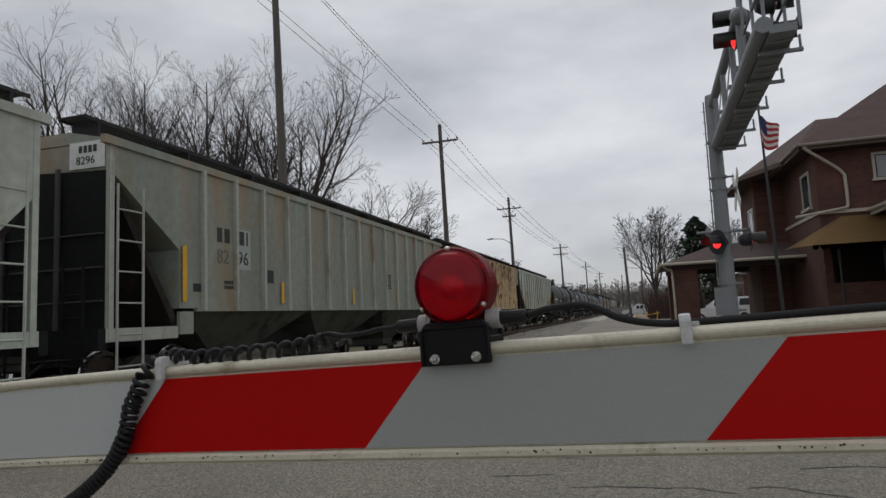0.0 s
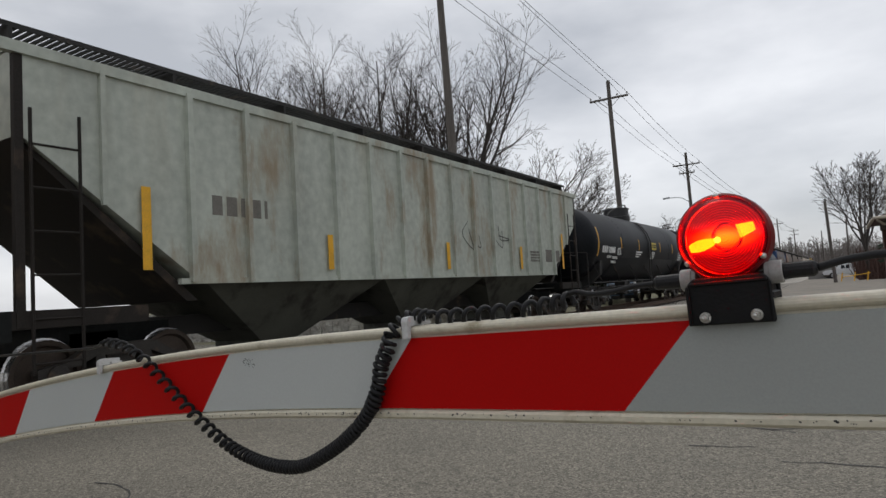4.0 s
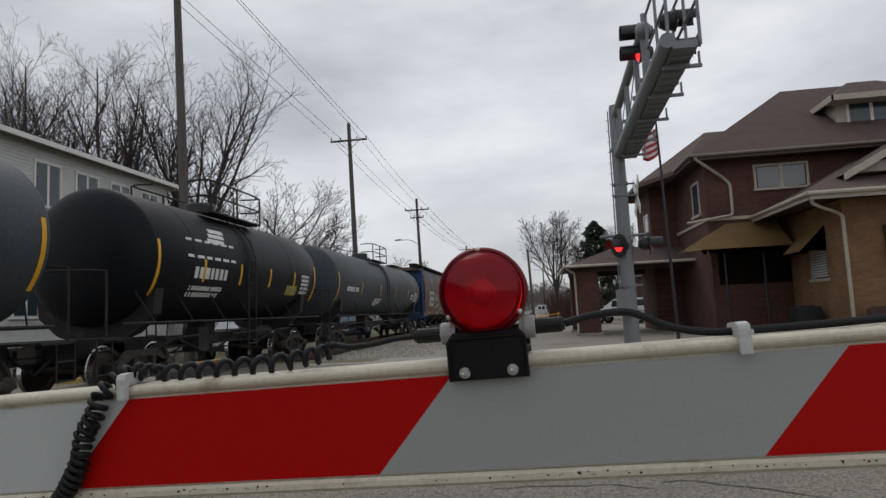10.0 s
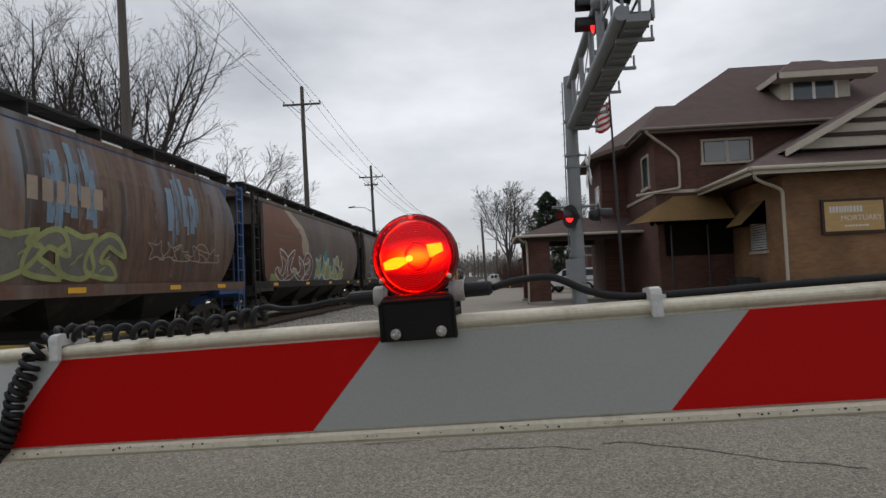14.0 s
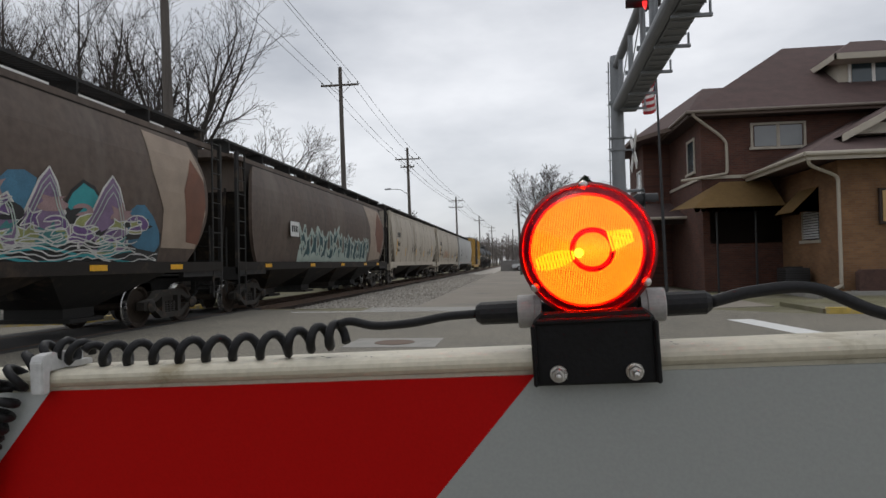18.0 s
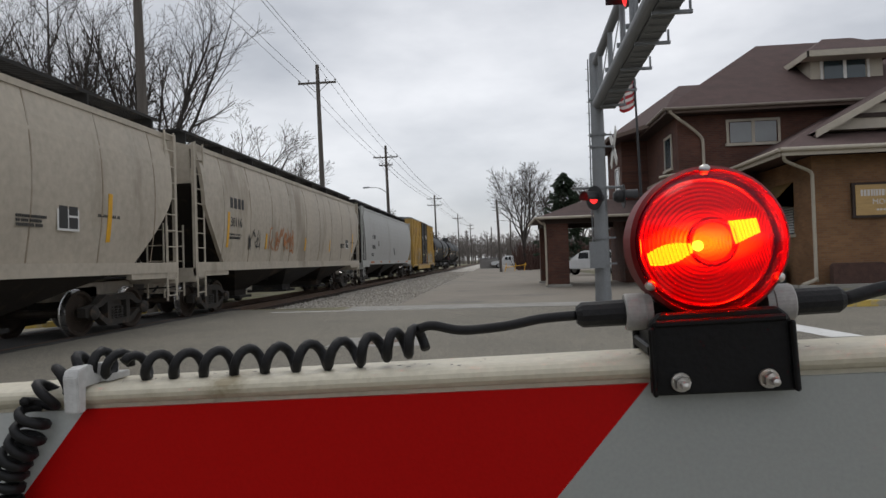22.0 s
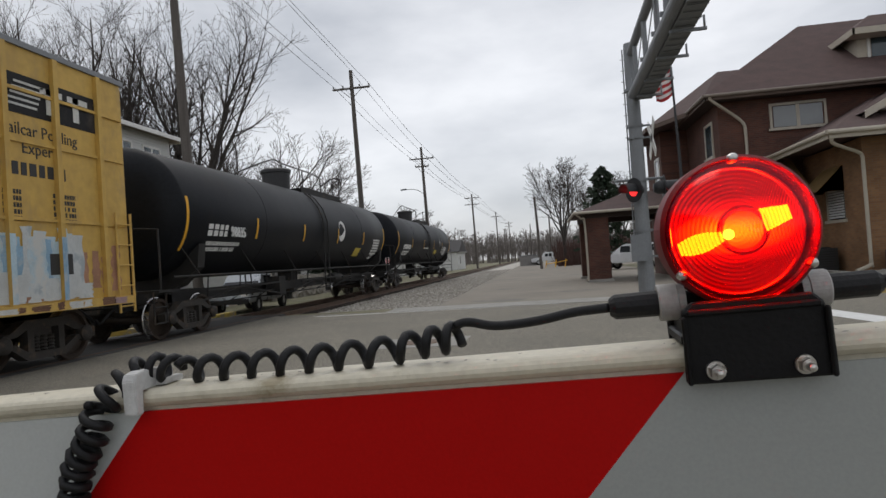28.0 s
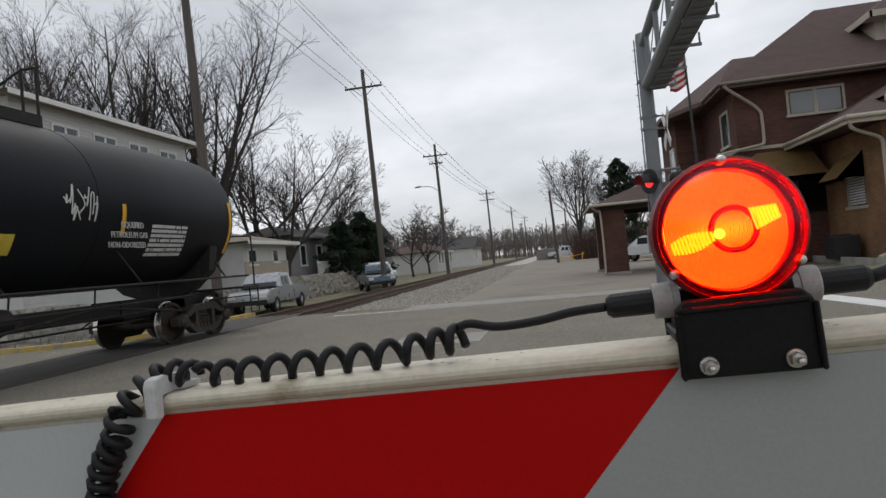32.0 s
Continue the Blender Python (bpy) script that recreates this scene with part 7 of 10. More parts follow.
def window(parent, plane, a0, a1, z0, z1, at, frame_mat, panes=2, blind=False, glass=M_GLASS):
    """A window in a wall: plane 'y' faces -y at y = at, plane 'x' faces -x at x = at."""
    w = empty("window", pose(0, 0, 0))
    w.parent = parent

    def bx(bm, u0, u1, d0, d1, h0, h1):
        if plane == "y":
            box(bm, u0, u1, at + d0, at + d1, h0, h1)
        else:
            box(bm, at + d0, at + d1, u0, u1, h0, h1)
    bm = bmesh.new()
    t = 0.09
    bx(bm, a0 - t, a1 + t, -0.05, 0.10, z1, z1 + t)
    bx(bm, a0 - t, a0, -0.05, 0.10, z0, z1)
    bx(bm, a1, a1 + t, -0.05, 0.10, z0, z1)
    for k in range(1, panes):
        c = a0 + (a1 - a0) * k / panes
        bx(bm, c - 0.06, c + 0.06, -0.04, 0.10, z0, z1)
    part("window_frame", bm, frame_mat, w)
    bm = bmesh.new()
    bx(bm, a0 - 0.14, a1 + 0.14, -0.11, 0.10, z0 - 0.1, z0)
    part("window_sill", bm, frame_mat, w)
    for k in range(panes):
        c0, c1 = a0 + (a1 - a0) * k / panes + 0.05, a0 + (a1 - a0) * (k + 1) / panes - 0.05
        bm = bmesh.new()
        bx(bm, c0, c1, -0.026, -0.014, z0 + 0.03, z1 - 0.03)
        part("pane", bm, glass, w)
        if blind:
            bm = bmesh.new()
            n = int((z1 - z0) / 0.09)
            for q in range(n):
                h = z0 + 0.05 + (z1 - z0 - 0.1) * q / n
                bx(bm, c0 + 0.03, c1 - 0.03, -0.046, -0.034, h, h + 0.065)
            tagged(part("blind", bm, M_BLIND, w), "pale slatted blind", kind="stuff")
    return w


house = empty("brick_house", pose(0, 0, 0))
tagged(house, "dark red brick house with brown hipped roof and tan wing", "house")
HX0, HY0, HX1, HY1 = 6.75, 25.0, 24.0, 34.7
bm = bmesh.new()
# south wall with an opening for the porch
box(bm, HX0, 24, HY0, HY0 + 0.3, 3.15, 6.57)
box(bm, HX0, 9.6, HY0, HY0 + 0.3, 0.0, 1.72)
box(bm, HX0, 7.0, HY0, HY0 + 0.3, 1.72, 3.15)
part("south_wall", bm, M_BRICK_S, house, "dark red brick wall")
bm = bmesh.new()
box(bm, HX0 - 0.004, HX0 + 0.3, HY0 + 0.3, HY1, 0.0, 6.57)
part("west_wall", bm, M_BRICK_W, house, "dark red brick wall")
bm = bmesh.new()
box(bm, 24, 24.3, HY0, HY1, 0.0, 6.3)
part("east_wall", bm, M_BRICK_W, house, "dark red brick wall")
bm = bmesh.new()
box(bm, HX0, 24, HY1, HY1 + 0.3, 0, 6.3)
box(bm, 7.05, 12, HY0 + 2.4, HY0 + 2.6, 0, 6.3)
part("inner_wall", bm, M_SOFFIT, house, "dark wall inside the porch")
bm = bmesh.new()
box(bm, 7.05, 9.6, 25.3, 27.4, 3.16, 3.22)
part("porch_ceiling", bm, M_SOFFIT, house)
# stone band between storeys
bm = bmesh.new()
box(bm, HX0 - 0.05, 24, HY0 - 0.06, HY0, 4.28, 4.4)
box(bm, HX0 - 0.06, HX0 - 0.004, HY0, HY1, 4.28, 4.4)
part("belt_course", bm, M_TRIM, house, "cream belt course")
# main hipped roof
EZ, OX0, OY0, OX1, OY1, RH = 6.68, 6.15, 24.25, 26, 35.35, 3.82
R0, R1 = (11.65, 29.8, EZ + RH), (20.45, 29.8, EZ + RH)
bm = bmesh.new()
a, b, c, d = (OX0, OY0, EZ), (OX1, OY0, EZ), (OX1, OY1, EZ), (OX0, OY1, EZ)
for pts in ((a, b, R1, R0), (b, c, R1), (c, d, R0, R1), (d, a, R0)):
    top = [Vector(p) + Vector((0, 0, 0.09)) for p in pts]
    face(bm, top)
low = [Vector(p) for p in (a, b, c, d)]
face(bm, [p + Vector((0, 0, 0.09)) for p in low][::-1])
part("roof", bm, M_SHINGLE, house, "brown shingled hipped roof")
bm = bmesh.new()
box(bm, OX0 + 0.05, OX1, OY0 + 0.05, OY1, EZ - 0.1, EZ - 0.06)
part("soffit", bm, M_SOFFIT, house, "dark brown soffit")
bm = bmesh.new()
box(bm, OX0, OX1, OY0, OY0 + 0.04, EZ - 0.14, EZ + 0.08)
box(bm, OX0, OX0 + 0.04, OY0, OY1, EZ - 0.14, EZ + 0.08)
loft(bm, [[p + Vector((0, 0, h)) for h in (-0.12, 0.06)] + [p + Vector((-0.04, 0, h)) for h in (0.06, -0.12)] for p in (Vector((4.85, 29.4, 6.63)), Vector((4.85, 34.6, 6.63)))])
loft(bm, [[p + Vector((0, 0, h)) for h in (-0.12, 0.06)] + [p + Vector((-0.03, -0.03, h)) for h in (0.06, -0.12)] for p in (Vector((6.15, 26.9, 6.68)), Vector((4.85, 29.4, 6.63)))])
part("fascia", bm, M_FASCIA, house, "brown fascia board")
bm = bmesh.new()
tube(bm, [(OX0 - 0.07, OY0 - 0.07, EZ + 0.02), (OX1, OY0 - 0.07, EZ + 0.02)], 0.06, 8)
tube(bm, [(OX0 - 0.07, OY0 - 0.07, EZ + 0.02), (OX0 - 0.07, OY1, EZ + 0.02)], 0.06, 8)
part("gutter", bm, M_GUTTER, house, "dull brown gutter")
bm = bmesh.new()
tube(bm, spline([(6.3, 24.2, 6.66), (6.4, 24.3, 6.52), (7.3, 24.8, 5.98), (7.62, 24.92, 5.68), (7.66, 24.92, 5.4), (7.66, 24.92, 4.6), (7.6, 24.9, 4.45)], 5), 0.055, 8)
tube(bm, [(7.6, 24.9, 4.45), (5.9, 24.6, 4.2)], 0.05, 8)
part("downspout", bm, M_TRIM, house, "cream downspout")
# west side hip over the stair bay
bm = bmesh.new()
p0, p1, p2 = Vector((4.85, 29.4, 6.68)), Vector((4.85, 34.6, 6.68)), Vector((8.75, 31.9, 9.5))
p3 = Vector((11.3, 31.9, 9.5))
back_lo, front_lo = Vector((9.0, 34.6, 6.68)), Vector((6.5, 26.9, 6.86))
face(bm, [p1, p0, p2])
face(bm, [p0, front_lo, Vector((9.6, 29.4, 9.0)), p3, p2])
face(bm, [back_lo, p1, p2, p3])
face(bm, [p0 - Vector((0, 0, 0.05)), p1 - Vector((0, 0, 0.05)), back_lo - Vector((0, 0, 0.05)), front_lo - Vector((0, 0, 0.17))])
part("side_hip", bm, M_SHINGLE, house, "brown side roof")
bm = bmesh.new()
box(bm, 5.55, 6.74, 30.2, 34.0, 0.0, 6.60)
part("stair_bay", bm, M_BRICK_W, house, "brick bay on the side wall")
window(house, "x", 30.8, 31.7, 3.6, 5.4, 5.55, M_WHITETRIM, 1)
window(house, "x", 25.9, 26.9, 4.7, 5.95, HX0 - 0.004, M_TRIM, 1)
window(house, "y", 8.65, 10.45, 5.42, 6.25, HY0, M_TRIM, 2, glass=M_PALEPANE)
# dormer
DY = 26.0
bm = bmesh.new()
box(bm, 12.2, 14.9, DY, DY + 3.2, 7.6, 8.85)
part("dormer_wall", bm, M_TRIM, house, "cream dormer cheeks")
window(house, "y", 12.65, 14.3, 7.88, 8.74, DY, M_WHITETRIM, 2)
bm = bmesh.new()
z = 8.86
a, b = Vector((11.8, DY - 0.75, z - 0.32)), Vector((15.5, DY - 0.75, z - 0.02))
a.z = b.z = z
q0, q1 = Vector((13.1, DY + 0.85, 9.8)), Vector((14.2, DY + 0.85, 9.8))
back0, back1 = Vector((11.8, DY + 4.2, z)), Vector((15.5, DY + 4.2, z))
r0_, r1_ = Vector((13.1, DY + 4.4, 9.8)), Vector((14.2, DY + 4.4, 9.8))
for pts in ((a, b, q1, q0), (b, back1, r1_, q1), (back0, a, q0, r0_), (q0, q1, r1_, r0_)):
    face(bm, pts)
part("dormer_roof", bm, M_SHINGLE, house, "brown dormer roof")
bm = bmesh.new()
box(bm, 11.75, 15.55, DY - 0.8, DY - 0.74, z - 0.2, z + 0.03)
box(bm, 11.75, 11.81, DY - 0.8, DY + 2.6, z - 0.2, z + 0.03)
box(bm, 11.81, 15.55, DY - 0.74, DY - 0.01, z - 0.2, z - 0.16)
part("dormer_fascia", bm, M_TRIM, house, "cream dormer fascia")
# low tan wing
WX, WY, WZ = 9.6, 20.6, 4.2
bm = bmesh.new()
box(bm, WX, 26, WY, WY + 0.3, 0, WZ)
part("wing_south_wall", bm, M_TANBR_S, house, "tan brick wall")
bm = bmesh.new()
box(bm, WX - 0.004, WX + 0.3, WY + 0.3, 21.95, 0, WZ)
box(bm, WX - 0.004, WX + 0.3, 23.35, 25.0, 0, WZ)
box(bm, WX - 0.004, WX + 0.3, 21.95, 23.35, 0, 1.75)
box(bm, WX - 0.004, WX + 0.3, 21.95, 23.35, 3.1, WZ)
part("wing_west_wall", bm, M_TANBR_W, house, "tan brick wall")
window(house, "x", 22.0, 23.3, 1.8, 3.05, WX + 0.06, M_TRIM, 1, blind=True)
bm = bmesh.new()
e = [(8.38, 19.75), (27, 19.75), (27, 25.2), (8.38, 25.2)]
rz = WZ + 0.12
face(bm, [(8.38, 19.75, rz), (27, 19.75, rz), (27, 25.0, rz + 1.95), (12.2, 25.0, rz + 1.95)])
face(bm, [(8.38, 25.2, rz), (8.38, 19.75, rz), (12.2, 25.0, rz + 1.95), (11.6, 25.2, rz + 1.8)])
face(bm, [(8.38, 19.75, rz - 0.05), (8.38, 25.2, rz - 0.05), (27, 25.2, rz - 0.05), (27, 19.75, rz - 0.05)])
part("wing_roof", bm, M_SHINGLE, house, "brown low wing roof")
bm = bmesh.new()
box(bm, 8.35, 27, 19.70, 19.76, rz - 0.2, rz + 0.02)
box(bm, 8.33, 8.39, 19.76, 25.2, rz - 0.2, rz + 0.02)
part("wing_fascia", bm, M_TRIM, house, "cream wing fascia")
bm = bmesh.new()
tube(bm, [(8.28, 19.65, rz - 0.02), (27, 19.65, rz - 0.02)], 0.07, 8)
tube(bm, [(8.28, 19.65, rz - 0.02), (8.28, 25.2, rz - 0.02)], 0.07, 8)
part("wing_gutter", bm, M_TRIM, house, "cream wing gutter")
bm = bmesh.new()
tube(bm, spline([(8.48, 19.75, 4.25), (8.52, 19.9, 4.0), (9.4, 20.45, 3.75), (9.55, 20.5, 3.6), (9.56, 20.5, 3.3), (9.56, 20.5, 0.55), (9.5, 20.4, 0.35), (8.9, 19.95, 0.2)], 6), 0.055, 8)
part("downspout", bm, M_TRIM, house, "cream wing downspout")
# gable on the wing's roof
bm = bmesh.new()
extrude_poly(bm, [(10.4, 5.15), (17.4, 5.15), (13.9, 6.95)], 21.5, 25.1, "y")
part("gable", bm, M_TRIM, house, "cream gable with timber bands")
bm = bmesh.new()
for s, (xa, xb) in enumerate(((10.0, 13.9), (17.8, 13.9))):
    face(bm, [(xa, 21.1, 5.05), (xb, 21.1, 7.1), (xb, 25.2, 7.1), (xa, 25.2, 5.05)])
    face(bm, [(xa, 21.1, 4.93), (xb, 21.1, 6.98), (xb, 25.2, 6.98), (xa, 25.2, 4.93)])
part("gable_roof", bm, M_SHINGLE, house, "brown gable roof")
bm = bmesh.new()
for xa, xb in ((10.0, 13.9), (17.8, 13.9)):
    loft(bm, [[(xa, 21.02, 4.85), (xa, 21.1, 4.85), (xa, 21.1, 5.08), (xa, 21.02, 5.08)], [(xb, 21.02, 6.9), (xb, 21.1, 6.9), (xb, 21.1, 7.13), (xb, 21.02, 7.13)]])
part("bargeboard", bm, M_TRIM, house, "cream bargeboards")
for z in (5.5, 5.95, 6.4):
    bm = bmesh.new()
    w = (6.95 - z) / 1.8 * 3.5
    box(bm, 13.9 - w, 13.9 + w, 21.44, 21.5, z, z + 0.14)
    part("gable_band", bm, M_SOFFIT, house, "brown timber band")


# awnings
def awning(parent, x0, x1, y0, y1, z_hi, z_lo, along):
    bm = bmesh.new()
    n = 14
    pts = []
    if along == "y":  # hung on a wall that faces -x, from y0 to y1; x1 at the wall
        face(bm, [(x1, y0, z_hi), (x0, y0, z_lo), (x0, y1, z_lo), (x1, y1, z_hi)])
        face(bm, [(x1, y0, z_hi), (x1, y0, z_lo), (x0, y0, z_lo)])
        face(bm, [(x1, y1, z_hi), (x0, y1, z_lo), (x1, y1, z_lo)])
        for k in range(n):
            a, b = y0 + (y1 - y0) * k / n, y0 + (y1 - y0) * (k + 1) / n
            face(bm, [(x0, a, z_lo), (x0, b, z_lo), (x0, b - (b - a) * 0.2, z_lo - 0.16), (x0, a + (b - a) * 0.2, z_lo - 0.16)])
    else:
        xh, ym = x0 + 1.9, (y0 + y1) / 2
        face(bm, [(xh, y1, z_hi), (x0 + 0.55, y0, z_lo), (x1, y0, z_lo), (x1, y1, z_hi)])
        face(bm, [(xh, y1, z_hi), (x0 + 0.12, ym, z_lo), (x0 + 0.55, y0, z_lo)])
        face(bm, [(xh, y1, z_hi), (x0, y1, z_lo), (x0 + 0.12, ym, z_lo)])
        face(bm, [(x1, y1, z_hi), (x1, y0, z_lo), (x1, y1, z_lo)])
        for k in range(n):
            a, b = x0 + 0.55 + (x1 - x0 - 0.55) * k / n, x0 + 0.55 + (x1 - x0 - 0.55) * (k + 1) / n
            face(bm, [(a, y0, z_lo), (b, y0, z_lo), (b - (b - a) * 0.2, y0, z_lo - 0.16), (a + (b - a) * 0.2, y0, z_lo - 0.16)])
    geom = bmesh.ops.solidify(bm, geom=list(bm.faces), thickness=0.015)
    return part("awning", bm, M_CANVAS, parent, "tan canvas awning with a scalloped edge")


awning(house, 8.75, 9.59, 21.9, 23.4, 3.55, 2.72, "y")
awning(house, 5.5, 9.2, 23.5, 24.96, 4.15, 3.08, "x")
# porch furnishing: post and low wall coping
bm = bmesh.new()
box(bm, 6.75, 9.6, 24.95, 25.35, 1.72, 1.8)
part("porch_coping", bm, M_BRICK_S, house, "porch wall coping")
for x in (7.0, 8.35):
    bm = bmesh.new()
    tube(bm, [(x, 24.1, 0.0), (x, 24.1, 3.1)], 0.04, 6)
    part("awning_post", bm, M_BLACKMETAL, house, "thin dark awning post")

# porte cochere
pc = empty("carport", pose(0, 0, 0))
tagged(pc, "brick-pillared carport with a low brown roof beside the house", "carport")
for x0, x1, y0, y1 in ((1.8, 2.75, 27.9, 28.7), (1.8, 2.75, 32.6, 33.4)):
    bm = bmesh.new()
    box(bm, x0, x1, y0, y1, -0.05, 2.75)
    part("brick_pillar", bm, M_BRICK_S, pc, "dark red brick pillar")
    bm = bmesh.new()
    box(bm, x0 - 0.08, x1 + 0.08, y0 - 0.08, y1 + 0.08, -0.05, 0.1)
    part("pillar_foot", bm, M_CONCRETE, pc)
bm = bmesh.new()
box(bm, 1.75, 6.74, 27.9, 28.2, 2.75, 3.0)
box(bm, 1.75, 6.74, 33.1, 33.4, 2.75, 3.0)
box(bm, 1.75, 2.05, 28.2, 33.1, 2.75, 3.0)
part("beam", bm, M_SOFFIT, pc, "dark roof beam")
bm = bmesh.new()
a, b, c, d = (1.35, 27.4, 3.0), (6.74, 27.4, 3.0), (6.74, 33.9, 3.0), (1.35, 33.9, 3.0)
r0_, r1_ = (3.8, 30.6, 3.95), (6.74, 30.6, 3.95)
for pts in ((a, b, r1_, r0_), (c, d, r0_, r1_), (d, a, r0_), (d, c, b, a)):
    face(bm, pts)
part("roof", bm, M_SHINGLE, pc, "brown shingled roof")
bm = bmesh.new()
tube(bm, [(1.3, 27.35, 2.98), (6.74, 27.35, 2.98)], 0.06, 8)
tube(bm, [(1.3, 27.35, 2.98), (1.3, 33.9, 2.98)], 0.06, 8)
part("gutter", bm, M_TRIM, pc)
bm = bmesh.new()
tube(bm, spline([(1.4, 27.45, 2.9), (1.6, 27.7, 2.75), (1.75, 27.85, 2.55), (1.76, 27.85, 0.3), (1.7, 27.8, 0.1)], 5), 0.045, 8)
part("downspout", bm, M_TRIM, pc, "cream downspout")

# carved sign: its lettering is a plain pattern of bars
sg = empty("wall_sign", pose(11.7, 20.58, 2.75))
tagged(sg, "carved tan wooden wall sign with pale lettering bars", "sign")
bm = bmesh.new()
box(bm, -0.98, 0.98, -0.1, 0.0, -0.55, 0.55)
part("sign_frame", bm, M_SOFFIT, sg, "dark sign frame")
bm = bmesh.new()
box(bm, -0.9, 0.9, -0.115, -0.1, -0.47, 0.47)
part("sign_board", bm, M_SIGN, sg, "tan carved board")
for z, x0, x1, h in ((0.12, -0.75, 0.2, 0.2), (-0.34, -0.3, 0.4, 0.06)):
    bm = bmesh.new()
    p, rnd = x0, random.Random(int(z * 100))
    while p < x1:
        w = rnd.uniform(0.07, 0.12)
        box(bm, p, p + w * 0.7, -0.122, -0.115, z, z + h)
        p += w
    part("lettering_bar", bm, M_FLAGWHITE, sg, "pale lettering bars")

lettering("lettering", "MORTUARY", 0.235, M_FLAGWHITE, sg, pose(-0.42, -0.119, -0.14, 90, 0, 0), "pale carved lettering")

# flag pole
fp = empty("flag_pole", pose(4.5, 21.0, -0.02))
tagged(fp, "dark flag pole with a drooping striped flag", "flag pole")
bm = bmesh.new()
tube(bm, [(0, 0, 0), (-0.06, 0, 3), (-0.15, 0, 7.35)], [0.055, 0.05, 0.03], 8)
bmesh.ops.create_uvsphere(bm, u_segments=10, v_segments=8, radius=0.06, matrix=Matrix.Translation((-0.15, 0, 7.4)))
part("pole", bm, M_BLACKMETAL, fp)


flag = empty("flag", pose(-0.15, 0, 7.1))
flag.parent = fp


def fold(f, g):
    """A point of the drooping cloth: f along the fly, g down the hoist."""
    return Vector((0.03 + 0.50 * f - 0.06 * math.sin(f * 6 + g), -0.10 * math.sin(f * 9 + g * 2), -0.38 * f - (0.85 + 0.12 * math.sin(f * 5)) * g))


for k in range(9):
    bm = bmesh.new()
    loft(bm, [[fold(q / 10, k / 9), fold(q / 10, k / 9) + Vector((0, 0.012, 0)), fold(q / 10, (k + 1) / 9) + Vector((0, 0.012, 0)), fold(q / 10, (k + 1) / 9)] for q in range(11)])
    part("flag_stripe", bm, M_FLAGRED if k % 2 == 0 else M_FLAGWHITE, flag, "cloth stripe")
bm = bmesh.new()
loft(bm, [[fold(q / 10, 0) + Vector((0, -0.012, 0.01)), fold(q / 10, 0) + Vector((0, -0.005, 0.01)), fold(q / 10, 0.5) + Vector((0, -0.005, 0)), fold(q / 10, 0.5) + Vector((0, -0.012, 0))] for q in range(5)])
part("flag_canton", bm, M_FLAGBLUE, flag, "dark blue corner")

# gravestone samples and planter tub in the bed
for i, (x, y, w, h, d, mtl, lab) in enumerate(((10.6, 20.1, 1.55, 0.75, 0.25, M_SHRUB, "dark red polished granite headstone on the bed"), (12.05, 20.1, 0.95, 0.45, 0.3, M_CONCRETE, "low slanted pale stone marker on the bed"), (13.4, 20.05, 0.9, 0.85, 0.25, M_GREYSIDE, "grey stone marker on the bed"))):
    st = empty("stone_marker", pose(x, y, 0.08))
    tagged(st, lab, "stone marker")
    bm = bmesh.new()
    extrude_poly(bm, [(-w / 2, 0.12), (w / 2, 0.12), (w / 2, h - 0.08), (w / 2 - 0.1, h), (-w / 2 + 0.1, h), (-w / 2, h - 0.08)], -d / 2, d / 2, "y")
    part("stone", bm, mtl, st)
    bm = bmesh.new()
    box(bm, -w / 2 - 0.08, w / 2 + 0.08, -d / 2 - 0.1, d / 2 + 0.1, 0.0, 0.12)
    part("base", bm, M_CONCRETE, st)
ac = empty("air_conditioner", pose(9.0, 22.6, 0.08))
tagged(ac, "black louvred air conditioner unit by the wall", "air conditioner")
bm = bmesh.new()
box(bm, -0.38, 0.38, -0.38, 0.38, 0.05, 0.8)
part("case", bm, M_BLACKMETAL, ac)
for k in range(8):
    bm = bmesh.new()
    box(bm, -0.395, 0.395, -0.395, 0.395, 0.12 + 0.08 * k, 0.145 + 0.08 * k)
    part("louvre", bm, M_UNDER, ac)
bm = bmesh.new()
lathe(bm, [(0.0, 0.8), (0.3, 0.8), (0.3, 0.84), (0.0, 0.84)], "z", 18)
part("fan_guard", bm, M_UNDER, ac)

